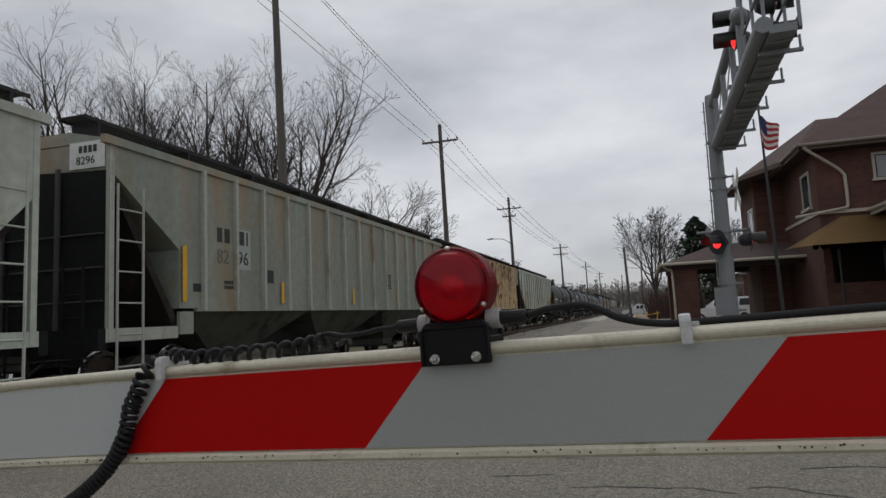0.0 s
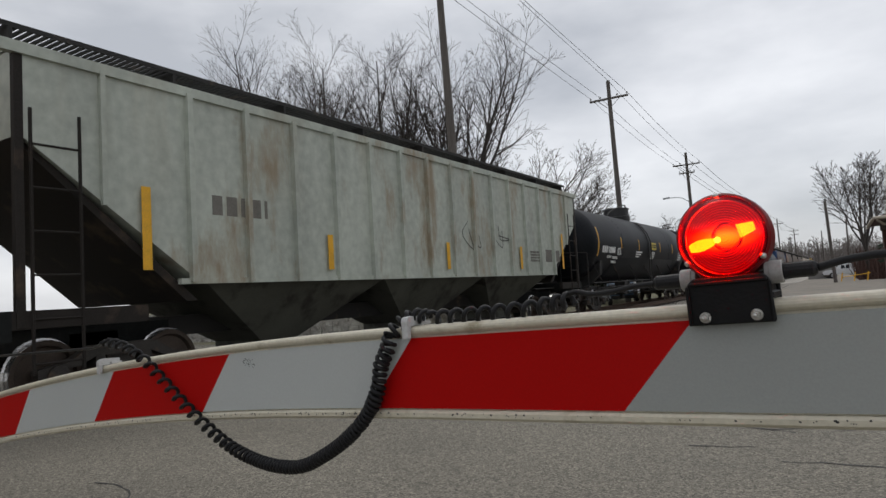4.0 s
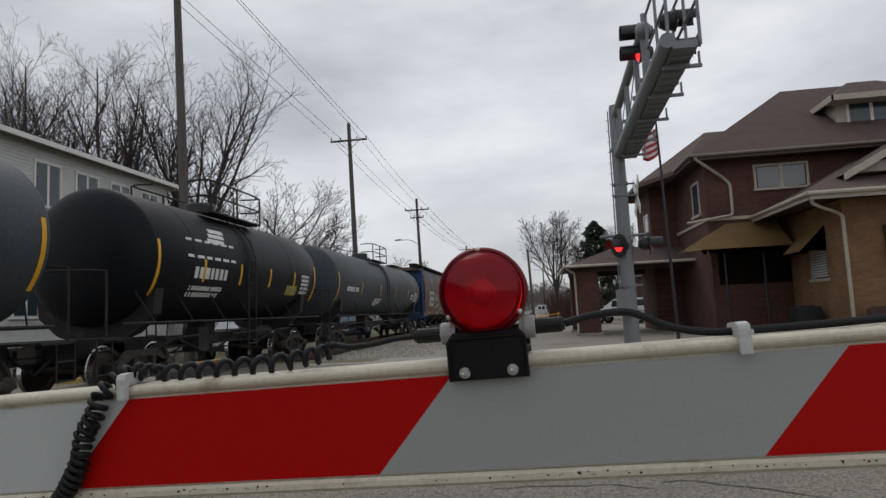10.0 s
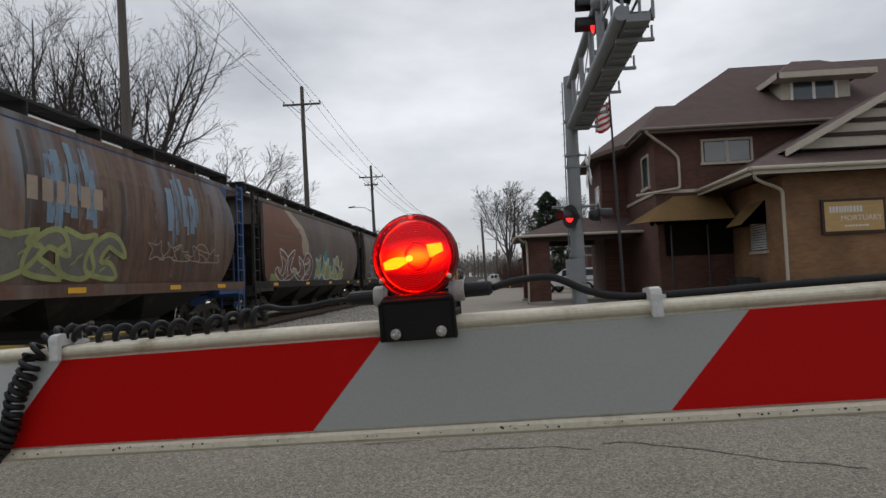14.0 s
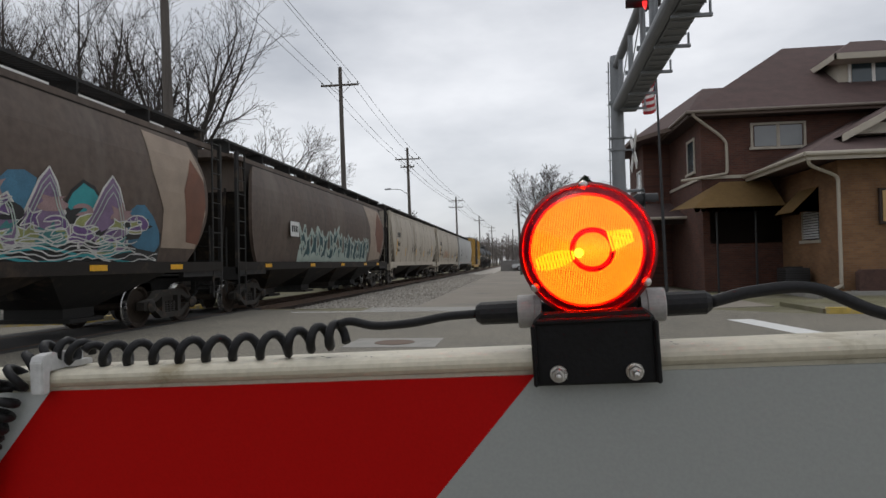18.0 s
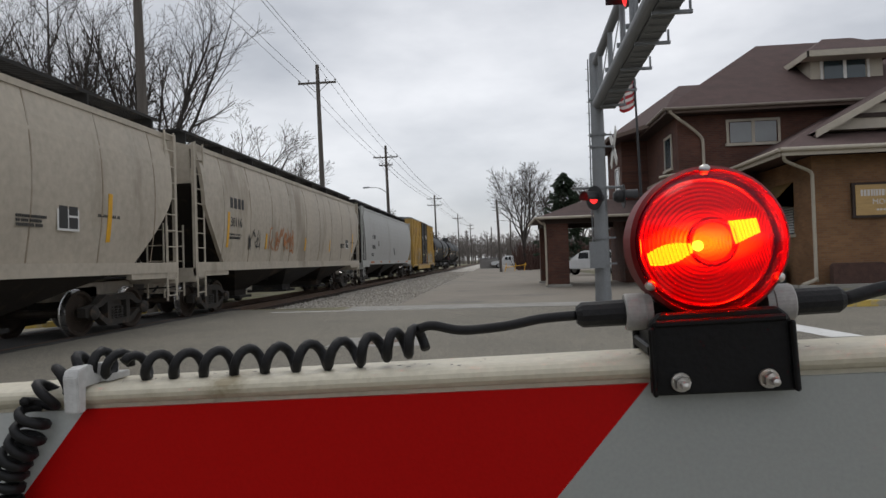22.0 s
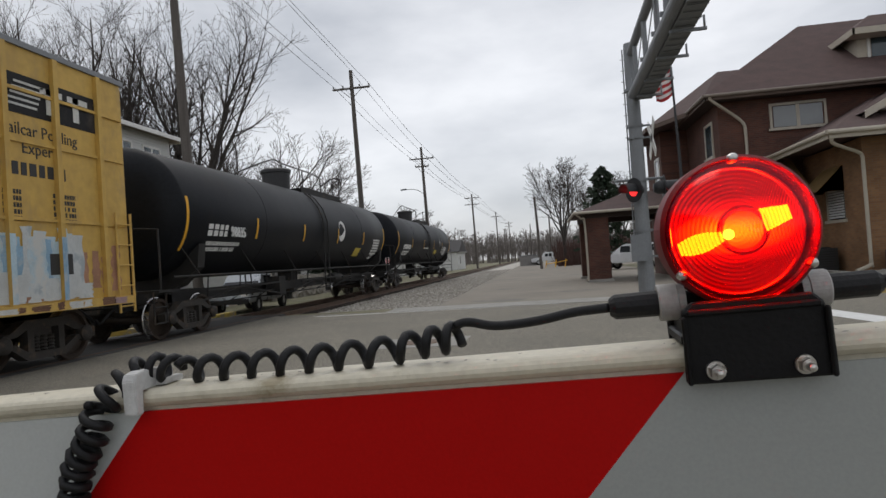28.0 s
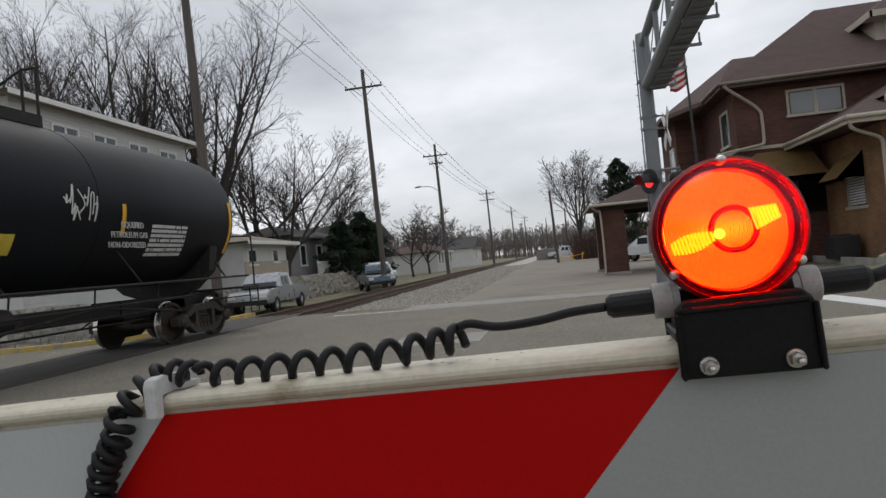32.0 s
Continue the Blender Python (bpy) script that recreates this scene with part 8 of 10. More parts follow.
# ---- utility poles and wires ----
POLES = [(-13.0, 21.3, 16.3, -0.45, 0), (-11.67, 40.0, 14.2, -0.25, 1), (-11.64, 64.1, 13.2, -0.25, 2), (-11.4, 109.0, 12.6, -0.2, 3), (-11.15, 163.0, 13.2, -0.2, 1), (-10.9, 222.0, 13.9, -0.2, 3)]
ARMS = []
for x, y, top, lean, style in POLES:
    po = empty("utility_pole", pose(x, y, -0.33))
    tagged(po, "weathered timber utility pole with a crossarm" if style != 2 else "weathered timber utility pole with a crossarm and street lamp", "utility pole", group="poles along the railway")
    h = top + 0.33
    bm = bmesh.new()
    tube(bm, [(-lean, 0, 0), (-lean * 0.5, 0, h * 0.5), (0, 0, h)], [0.19, 0.165, 0.12], 12)
    part("shaft", bm, M_POLE, po)
    arms = [h - 0.65] if style == 0 else [h - 1.2] if style == 1 else [h - 0.65, h - 1.75] if style == 3 else [h - 1.2, h - 2.0]
    for i, z in enumerate(arms):
        w = 1.25 if (style != 2 or i == 0) else 0.7
        bm = bmesh.new()
        box(bm, -w, w, -0.16, -0.06, z - 0.06, z + 0.06)
        part("crossarm", bm, M_POLE, po, "timber crossarm")
        for s in (-1, 1):
            bm = bmesh.new()
            tube(bm, [(s * w * 0.6, -0.13, z - 0.02), (s * 0.1, -0.13, z - 0.6)], 0.02, 5)
            part("arm_brace", bm, M_POLE, po)
        for q in (-0.95, -0.45, 0.45, 0.95):
            bm = bmesh.new()
            lathe(bm, [(0.0, z + 0.06), (0.02, z + 0.06), (0.02, z + 0.12), (0.055, z + 0.13), (0.06, z + 0.2), (0.03, z + 0.23), (0.0, z + 0.23)], "z", 8, (q * w, -0.11, 0))
            part("insulator", bm, M_GREYSIDE, po, "grey insulator")
    if style == 2:
        bm = bmesh.new()
        tube(bm, spline([(0, 0, h - 4.8), (-0.8, 0, h - 4.3), (-1.9, 0, h - 4.2)], 5), 0.035, 6)
        part("lamp_bracket", bm, M_GALV, po)
        bm = bmesh.new()
        loft(bm, [[(-1.8, -0.1, h - 4.24), (-1.8, 0.1, h - 4.24), (-1.8, 0.08, h - 4.1), (-1.8, -0.08, h - 4.1)], [(-2.4, -0.13, h - 4.28), (-2.4, 0.13, h - 4.28), (-2.45, 0.08, h - 4.16), (-2.45, -0.08, h - 4.16)]])
        part("lamp_head", bm, M_GALV, po, "grey street lamp head")
    ARMS.append((x, y, top - (0.65 if style in (0, 3) else 1.2)))
# four wires: two on the far half of the arms, one on the pole tops, one on the near arm ends
OFFSETS = [(-1.19, 0.22), (-0.60, 0.22), (0.0, 1.25), (1.19, 0.22)]
NEAR = [(-15.15, 15.87), (-14.70, 15.87), (-12.42, 15.87), (-12.32, 15.87)]
for i, (q, up) in enumerate(OFFSETS):
    xa, za = NEAR[i]
    xb, yb, zb = ARMS[1]
    pre = (xa - (xb + q - xa) * 2.0, 21.3 - 37.4, za + 0.4)
    chain = [pre, (xa, 21.2, za)] + [(x + q, y - 0.11, z + (up if up < 1 else (1.25 if k in (0, 3) else 0.72))) for k, (x, y, z) in enumerate(ARMS[1:])]
    for (xa, ya, za), (xb, yb, zb) in zip(chain, chain[1:]):
        bm = bmesh.new()
        slack = 0.010 * abs(yb - ya) if ya > 30 else 0.05
        tube(bm, [(xa + (xb - xa) * f, ya + (yb - ya) * f, za + (zb - za) * f - 4 * slack * f * (1 - f)) for f in [k / 10 for k in range(11)]], 0.013 if yb < 70 else 0.02, 5)
        tagged(part("overhead_wire", bm, M_WIRE), "thin black overhead wire between the poles", "wire", group="overhead wires", kind="structure")
# bare posts along the lane
for x, y, h in ((1.6, 128.0, 9.5), (-3.2, 190.0, 11.0), (2.6, 210.0, 13.0), (-6.0, 260.0, 11), (-5.0, 300, 11)):
    po = empty("utility_pole", pose(x, y, -0.1))
    tagged(po, "distant plain timber utility pole", "utility pole", group="poles along the lane")
    bm = bmesh.new()
    tube(bm, [(0, 0, 0), (0.05, 0, h)], [0.18, 0.12], 8)
    part("shaft", bm, M_POLE, po)


# ---- trees ----
SEGMENTS = (5, 8, 5, 3, 2)
WOBBLE = (0.05, 0.075, 0.075, 0.06, 0.04)
BRANCHING = ((7, 1.0, 1.0, 0.66), (10, 0.41, 36, 0.62), (8, 0.47, 38, 0.62), (4, 0.52, 36, 0.75))


def grow(trunk, crown, p, d, length, r, level, rnd, up, spread, fine, dense):
    """A nearly straight shoot that bends upwards, with side shoots along it, down to the twigs."""
    n = SEGMENTS[level]
    pts, radii, dirs = [p], [r], [d]
    dd = d.copy()
    for k in range(n):
        dd = (dd + Vector((rnd.gauss(0, 1), rnd.gauss(0, 1), rnd.gauss(0, 0.5))) * WOBBLE[level] + Vector((0, 0, up * (0.4, 1.0, 1.1, 1.0, 0.8)[level]))).normalized()
        pts.append(pts[-1] + dd * length / n)
        radii.append(max(fine, r * (1 - (0.35 if level == 0 else 0.82) * (k + 1) / n)))
        dirs.append(dd)
    if level == 4 and int(abs(p.x) * 997) % 3 == 0:
        return
    sides = (8, 6, 4, 3, 3)[level]
    verts, faces = trunk if level < 2 else crown
    base = len(verts)
    for q, c, rad in zip(pts, dirs, radii):
        s = c.cross(Vector((0.31, 0.95, 0.05))).normalized()
        u = c.cross(s)
        for k in range(sides):
            a = 6.2832 * k / sides
            verts.append(q + (s * math.cos(a) + u * math.sin(a)) * rad)
    for i in range(n):
        for k in range(sides):
            j = (k + 1) % sides
            faces.append((base + i * sides + k, base + i * sides + j, base + (i + 1) * sides + j, base + (i + 1) * sides + k))
    if level == 4:
        return
    count, ratio, angle, thin = BRANCHING[level]
    count = max(3, round(count * dense)) if level else count
    turn = rnd.random() * 6.28
    start = (0.5, 0.30, 0.22, 0.2)[level]
    for k in range(count):
        f = start + (0.999 - start) * (k + rnd.random() * 0.9) / count
        i = min(n - 1, int(f * n))
        q = pts[i].lerp(pts[i + 1], f * n - i)
        turn += 2.4 + rnd.uniform(-0.5, 0.5)
        c = dirs[i + 1]
        s = c.cross(Vector((0.31, 0.95, 0.05))).normalized()
        u = c.cross(s)
        if level == 0:
            a = radians(spread * rnd.uniform(0.35, 1.15))
            ln = length * 2.3 * rnd.uniform(0.78, 1.05)
        else:
            a = radians(angle * rnd.uniform(0.6, 1.3))
            ln = length * ratio * (1.2 - 0.62 * f) * rnd.uniform(0.75, 1.25)
        nd = (c * math.cos(a) + (s * math.cos(turn) + u * math.sin(turn)) * math.sin(a)).normalized()
        grow(trunk, crown, q, nd, ln, max(fine, radii[i] * thin * rnd.uniform(0.8, 1.1)), level + 1, rnd, up, spread, fine, dense)


def bare_tree(x, y, z, height, seed, spread=26, up=0.07, tilt=0.0, wide=1.0, label="tall bare winter tree with fine grey twigs", dense=1.0):
    rnd = random.Random(seed)
    tr = empty("bare_tree", pose(x, y, z))
    tagged(tr, label, "tree", group="bare trees")
    trunk, crown = ([], []), ([], [])
    d = Vector((tilt + rnd.uniform(-0.04, 0.04), rnd.uniform(-0.04, 0.04), 1)).normalized()
    fine = 0.0068 + 0.00016 * max(0.0, y - 20.0)
    grow(trunk, crown, Vector((0, 0, -0.1)), d, height * 0.31, height * 0.0195, 0, rnd, up, spread, fine, dense)
    top = max(v.z for v in crown[0])
    # the crown stands over the foot of the trunk
    mid = sum((v for v in crown[0]), Vector()) / len(crown[0])
    for v in trunk[0] + crown[0]:
        v.x -= (mid.x / mid.z - tilt) * v.z
    for name, (verts, faces), m, lab in (("trunk", trunk, M_BARK, "grey-brown trunk and limbs"), ("crown", crown, M_TWIG, "crown of fine bare twigs")):
        me = bpy.data.meshes.new(name)
        me.from_pydata([(v.x * wide * height / top, v.y * wide * height / top, v.z * height / top) for v in verts], [], faces)
        me.materials.append(m)
        ob = new(name, me)
        ob.parent = tr
        ob["label"] = lab
    return tr


bare_tree(-39.5, 36.0, -0.3, 25.5, 27, 25, 0.06)
bare_tree(-34.1, 37.0, -0.3, 22.0, 21, 22, 0.07)
bare_tree(-31.8, 38.5, -0.3, 21.8, 22, 24, 0.07)
bare_tree(-27.9, 37.5, -0.3, 21.5, 23, 22, 0.07)
bare_tree(-25.7, 39.0, -0.3, 20.1, 34, 26, 0.07)
bare_tree(-23.4, 38.0, -0.3, 21.8, 24, 21, 0.07, 0.07)
bare_tree(-19.8, 43.0, -0.3, 12.6, 25, 50, 0.04, 0.05, 1.1, "spreading bare tree with drooping twigs")
bare_tree(-23.5, 47.0, -0.3, 14.5, 35, 44, 0.045)
bare_tree(-20.5, 53.0, -0.3, 11.8, 26, 52, 0.035, 0.0, 1.15, "spreading bare tree with drooping twigs")
bare_tree(-22.0, 64.0, -0.3, 11.5, 28, 44, 0.04, 0.0, 1.1)
bare_tree(-16.9, 72.0, -0.3, 8.8, 29, 50, 0.04, 0.0, 1.1, "low spreading bare tree beside the track", 0.8)
bare_tree(-17.0, 82.0, -0.3, 8.4, 36, 50, 0.04, 0.0, 1.1, "low spreading bare tree beside the track", 0.8)
bare_tree(-20.0, 104.0, -0.3, 10.5, 37, 42, 0.05)
bare_tree(2.4, 72.0, -0.1, 12.6, 31, 36, 0.05)
bare_tree(6.5, 78.0, -0.1, 10.5, 32, 30, 0.07)
bare_tree(10.0, 84.0, -0.1, 11.5, 33, 30, 0.07)


def conifer(x, y, z, height, width, seed):
    rnd = random.Random(seed)
    tr = empty("evergreen_tree", pose(x, y, z))
    tagged(tr, "dark green conical evergreen tree", "tree", group="evergreens")
    bm = bmesh.new()
    tube(bm, [(0, 0, 0), (0, 0, height)], [0.16, 0.02], 7)
    part("trunk", bm, M_BARK, tr)
    bm = bmesh.new()
    for k in range(1500):
        f = rnd.random() ** 0.8
        zz = height * (0.08 + 0.92 * f)
        r = width * (1 - f) ** 0.55 * rnd.uniform(0.35, 1.0) * (0.8 + 0.3 * math.sin(zz * 5 + rnd.random()))
        a = rnd.random() * 6.283
        c = Vector((r * math.cos(a), r * math.sin(a), zz))
        d = Vector((math.cos(a), math.sin(a), rnd.uniform(-0.5, 0.2))).normalized()
        s = d.cross(Vector((0, 0, 1))).normalized() * rnd.uniform(0.06, 0.14)
        ln = rnd.uniform(0.25, 0.55)
        u = Vector((0, 0, rnd.uniform(0.02, 0.12)))
        face(bm, [c - d * ln * 0.4 + u, c + s, c + d * ln, c - s])
        face(bm, [c - d * ln * 0.3 - u, c + s * 0.7 + u * 2, c + d * ln * 0.8, c - u])
    part("crown", bm, M_CONIFER, tr, "dense dark green needles")


conifer(5.3, 56.0, -0.1, 8.6, 2.9, 41)
conifer(-17.2, 48.5, -0.3, 5.4, 2.6, 42)
conifer(-16.6, 52.5, -0.3, 6.3, 2.8, 43)
conifer(-17.2, 57.0, -0.3, 5.6, 2.7, 44)
# things at the far end of the lane
po = empty("utility_pole", pose(-0.3, 64.5, -0.1))
tagged(po, "plain timber pole at the end of the lane", "utility pole", group="poles along the lane")
bm = bmesh.new()
tube(bm, [(0, 0, 0), (-0.25, 0, 7.3)], [0.15, 0.11], 8)
part("shaft", bm, M_POLE, po)
br = empty("barrier_rail", pose(0.1, 68.0, -0.1))
tagged(br, "low yellow pipe barrier at the lane's edge", "barrier")
for x in (0.0, 1.0, 2.0):
    bm = bmesh.new()
    tube(bm, [(x, 0, 0), (x + 0.15, 0, 0.9)], 0.05, 6)
    part("post", bm, M_YELLOW, br)
bm = bmesh.new()
tube(bm, [(0, 0, 0.45), (2.3, 0, 0.75)], 0.04, 6)
part("rail", bm, M_YELLOW, br)
sh = empty("utility_cabinet", pose(-3.4, 92.0, -0.1))
tagged(sh, "weathered grey utility cabinet beside the track", "cabinet")
bm = bmesh.new()
box(bm, 0, 2.6, 0, 1.2, 0, 1.5)
bmesh.ops.bevel(bm, geom=list(bm.edges), offset=0.05, segments=1, affect="EDGES")
part("case", bm, M_GREYSIDE, sh)
bm = bmesh.new()
box(bm, -0.08, 2.68, -0.08, 1.28, 1.5, 1.6)
part("lid", bm, M_GALV, sh)
# thicket beyond the lane
random.seed(19)
bm = bmesh.new()
for k in range(1500):
    x, y = random.uniform(1.5, 12.0), random.uniform(70, 90)
    h = random.uniform(1.2, 3.4)
    b = Vector((x, y, -0.1))
    tip = b + Vector((random.uniform(-0.8, 0.8), random.uniform(-0.5, 0.5), h))
    tube(bm, [b, b.lerp(tip, 0.6) + Vector((random.uniform(-0.2, 0.2), 0, 0)), tip], [0.05, 0.035, 0.015], 3, cap=False)
tagged(part("thicket", bm, M_SHRUB), "dark leafless thicket at the end of the lane", "thicket", kind="stuff")
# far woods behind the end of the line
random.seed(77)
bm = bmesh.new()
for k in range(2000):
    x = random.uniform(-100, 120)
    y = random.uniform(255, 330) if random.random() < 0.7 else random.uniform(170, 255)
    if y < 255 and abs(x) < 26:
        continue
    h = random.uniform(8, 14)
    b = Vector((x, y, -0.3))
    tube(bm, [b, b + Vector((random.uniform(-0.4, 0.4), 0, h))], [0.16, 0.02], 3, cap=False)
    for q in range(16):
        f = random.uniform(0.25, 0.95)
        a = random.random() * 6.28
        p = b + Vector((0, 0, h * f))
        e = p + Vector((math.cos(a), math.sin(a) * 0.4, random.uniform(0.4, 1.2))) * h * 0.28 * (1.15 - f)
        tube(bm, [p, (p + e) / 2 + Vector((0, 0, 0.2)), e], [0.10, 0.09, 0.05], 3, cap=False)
tagged(part("far_woods", bm, M_WOODS), "band of bare woods at the horizon with haze in its colour", "woods", kind="stuff")

# ---- buildings beyond the railway ----
def lap_wall(parent, w, z0, z1, material, m, lap=0.14):
    """Lap siding boards over a wall of width w, facing local -y."""
    bm = bmesh.new()
    z = z0
    while z < z1 - 0.01:
        h = min(lap, z1 - z)
        loft(bm, [[(0, -0.03, z), (0, 0.0, z), (0, 0.0, z + h), (0, -0.008, z + h)], [(w, -0.03, z), (w, 0.0, z), (w, 0.0, z + h), (w, -0.008, z + h)]])
        z += lap
    ob = part("siding", bm, material, parent, "lap siding boards")
    ob.matrix_basis = m
    return ob


def gabled_box(name, label, m, w, d, z0, z1, wall, roof, ridge, hip=True, over=0.5, windows=(), door=None, siding=None):
    hs = empty(name, m)
    tagged(hs, label, "house")
    bm = bmesh.new()
    box(bm, 0, w, 0, d, z0, z1)
    part("wall", bm, wall, hs)
    if siding:
        lap_wall(hs, w, z0 + siding, z1, wall, pose(0, 0, 0))
        lap_wall(hs, d, z0 + siding, z1, wall, pose(w, 0, 0, 0, 0, 90))
        lap_wall(hs, d, z0 + siding, z1, wall, pose(0, d, 0, 0, 0, -90))
    bm = bmesh.new()
    o = over
    c = [(-o, -o, z1), (w + o, -o, z1), (w + o, d + o, z1), (-o, d + o, z1)]
    if hip:
        q = min(w, d) / 2 + o
        if w >= d:
            r0, r1 = (q - o, d / 2, z1 + ridge), (w - q + o, d / 2, z1 + ridge)
            fs = ((c[0], c[1], r1, r0), (c[1], c[2], r1), (c[2], c[3], r0, r1), (c[3], c[0], r0))
        else:
            r0, r1 = (w / 2, q - o, z1 + ridge), (w / 2, d - q + o, z1 + ridge)
            fs = ((c[0], c[1], r0), (c[1], c[2], r1, r0), (c[2], c[3], r1), (c[3], c[0], r0, r1))
    else:
        r0, r1 = (w / 2, -o, z1 + ridge), (w / 2, d + o, z1 + ridge)
        fs = ((c[1], c[2], r1, r0), (c[3], c[0], r0, r1), (c[0], c[1], r0), (c[2], c[3], r1))
    for f in fs:
        face(bm, [Vector(p) + Vector((0, 0, 0.06)) for p in f])
    face(bm, [Vector(p) for p in c[::-1]])
    part("roof", bm, roof, hs)
    bm = bmesh.new()
    box(bm, -o, w + o, -o - 0.03, -o, z1 - 0.12, z1 + 0.08)
    box(bm, w + o, w + o + 0.03, -o, d + o, z1 - 0.12, z1 + 0.08)
    part("fascia", bm, M_WHITETRIM if roof is not M_DARKROOF else M_GREYSIDE, hs)
    for side, a0, a1, h0, h1 in windows:
        if side == "s":
            window(hs, "y", a0, a1, h0, h1, -0.03, M_WHITETRIM, 2 if a1 - a0 > 1.2 else 1)
        else:
            wv = window(hs, "y", a0, a1, h0, h1, -0.03, M_WHITETRIM, 2 if a1 - a0 > 1.2 else 1)
            wv.matrix_basis = pose(w, 0, 0, 0, 0, 90)
    return hs


# tall white house: its long front faces the crossing at a slant
gabled_box("white_house", "tall white lap-sided house with a low hipped roof", pose(-19.2, 19.6, -0.3, 0, 0, 90), 11.2, 10.0, 0, 9.0, M_SIDING, M_TANROOF, 0.9, True, 0.6, [("s", a, a + 1.3, 6.6, 8.3) for a in (2.0, 4.3, 6.6, 8.9)] + [("s", a, a + 1.2, 2.2, 3.9) for a in (1, 4, 7)], siding=0.4)
gabled_box("garage_building", "low building with white upper wall and beige block base", pose(-17.2, 32.4, -0.35, 0, 0, 90), 5.6, 6.0, 0, 3.6, M_SIDING, M_TANROOF, 0.9, True, 0.7, [("s", 3.6, 4.3, 2.5, 3.2), ("s", 0.5, 1.4, 2.4, 3.2)])
bm = bmesh.new()
box(bm, -17.19, -17.1, 32.4, 38.0, -0.35, 2.2)
# Opaque dark panels on the wall carry the shade of the garage openings.
for y in (33.2, 35.6):
    box(bm, -17.1, -17.08, y, y + 1.7, -0.35, 1.5, None, 1)
tagged(part("garage_front", bm, [M_BLOCK, M_GLASS]), "beige block front with dark panels for the garage openings", "wall", kind="structure")
gh = gabled_box("grey_house", "grey-sided house with a dark roof and porch", pose(-19.5, 44.0, 0.2, 0, 0, 90), 9.5, 5, 0, 3.9, M_GREYSIDE, M_DARKROOF, 1.0, True, 0.6, [("s", 5.2, 6.2, 1.7, 3.2), ("s", 1.8, 2.8, 1.7, 3.2)])
bm = bmesh.new()
for k in range(14):
    box(bm, -19.2 + 1.2, -19.15 + 1.2, 45.3 + k * 0.2, 45.36 + k * 0.2, 1.15, 2.0)
box(bm, -18.02, -17.93, 45.2, 48.2, 1.98, 2.06)
box(bm, -19.4, -17.9, 45.2, 48.2, 0.95, 1.12)
tagged(part("porch_railing", bm, M_WHITETRIM), "white porch railing before the grey house", "railing", kind="structure")
gabled_box("far_grey_house", "pale grey house with a gabled roof", pose(-21.0, 66.0, -0.3, 0, 0, 90), 13, 8, 0, 4.6, M_GREYSIDE, M_DARKROOF, 2.2, False, 0.5, [("s", 3, 4.1, 1.6, 3.2), ("s", 8, 9.1, 1.6, 3.2)])
gabled_box("far_white_house", "small white house with a low porch", pose(-17.0, 88.0, -0.3, 0, 0, 90), 12, 7, 0, 2.9, M_SIDING, M_SHINGLE, 1.5, True, 0.5, [("s", a, a + 1.0, 1.2, 2.7) for a in (1.2, 3.6, 6, 8.4, 10.8)])
gabled_box("distant_house", "distant white cottage with a dark roof", pose(-16.0, 120.0, -0.3, 0, 0, 90), 12, 8, 0, 3.4, M_SIDING, M_DARKROOF, 2.4, False, 0.4, [("s", 3, 4, 1.2, 2.6)])
gabled_box("lane_house", "dim red house beyond the lane", pose(14.0, 92.0, -0.1, 0, 0, 0), 12, 9, 0, 5.2, M_BRICK_S, M_DARKROOF, 3.0, False, 0.5, [("s", 2, 3.2, 1.4, 3.0), ("s", 7, 8.2, 1.4, 3.0)])

# stone retaining wall and rubble bank
random.seed(9)
WALLS = [((-26.0, 16.6), (-15.6, 18.4)), ((-15.6, 18.4), (-14.6, 21.0)), ((-14.6, 21.0), (-14.4, 26.5))]
for a, b in WALLS:
    a, b = Vector((*a, -0.35)), Vector((*b, -0.35))
    d = (b - a).normalized()
    nrm = Vector((d.y, -d.x, 0))
    wall = tagged(empty("stone_wall", Matrix.Translation(a)), "low pale rubble stone retaining wall", "wall")
    L = (b - a).length
    bm = bmesh.new()
    loft(bm, [[nrm * -0.0, nrm * -0.4, nrm * -0.4 + Vector((0, 0, 1.2)), nrm * 0.0 + Vector((0, 0, 1.2))], [d * L, d * L + nrm * -0.4, d * L + nrm * -0.4 + Vector((0, 0, 1.2)), d * L + Vector((0, 0, 1.2))]])
    part("core", bm, M_CONCRETE, wall)
    z = 0.0
    while z < 1.15:
        h = random.uniform(0.13, 0.2)
        s = 0.0
        while s < L:
            w = min(random.uniform(0.18, 0.45), L - s)
            if w > 0.08:
                bm = bmesh.new()
                m = Matrix((d, nrm, Vector((0, 0, 1)))).transposed().to_4x4()
                o = random.uniform(0.02, 0.07)
                box(bm, s + 0.012, s + w - 0.012, 0.0, o, z + 0.01, z + h - 0.01, m)
                part("stone", bm, M_WALLSTONE, wall)
            s += w
        z += h
bm = bmesh.new()
for k in range(900):
    y = random.uniform(35.5, 50)
    f = random.random()
    c = Vector((-15.7 - 0.8 * f, y, -0.3 + 1.15 * f))
    r = random.uniform(0.1, 0.26)
    box(bm, -r, r, -r, r, -r, r, Matrix.Translation(c) @ Euler((random.random() * 3, random.random() * 3, random.random() * 3)).to_matrix().to_4x4())
tagged(part("rubble_bank", bm, M_STONE), "bank of pale rubble stones under the grey house", "rubble", kind="stuff")


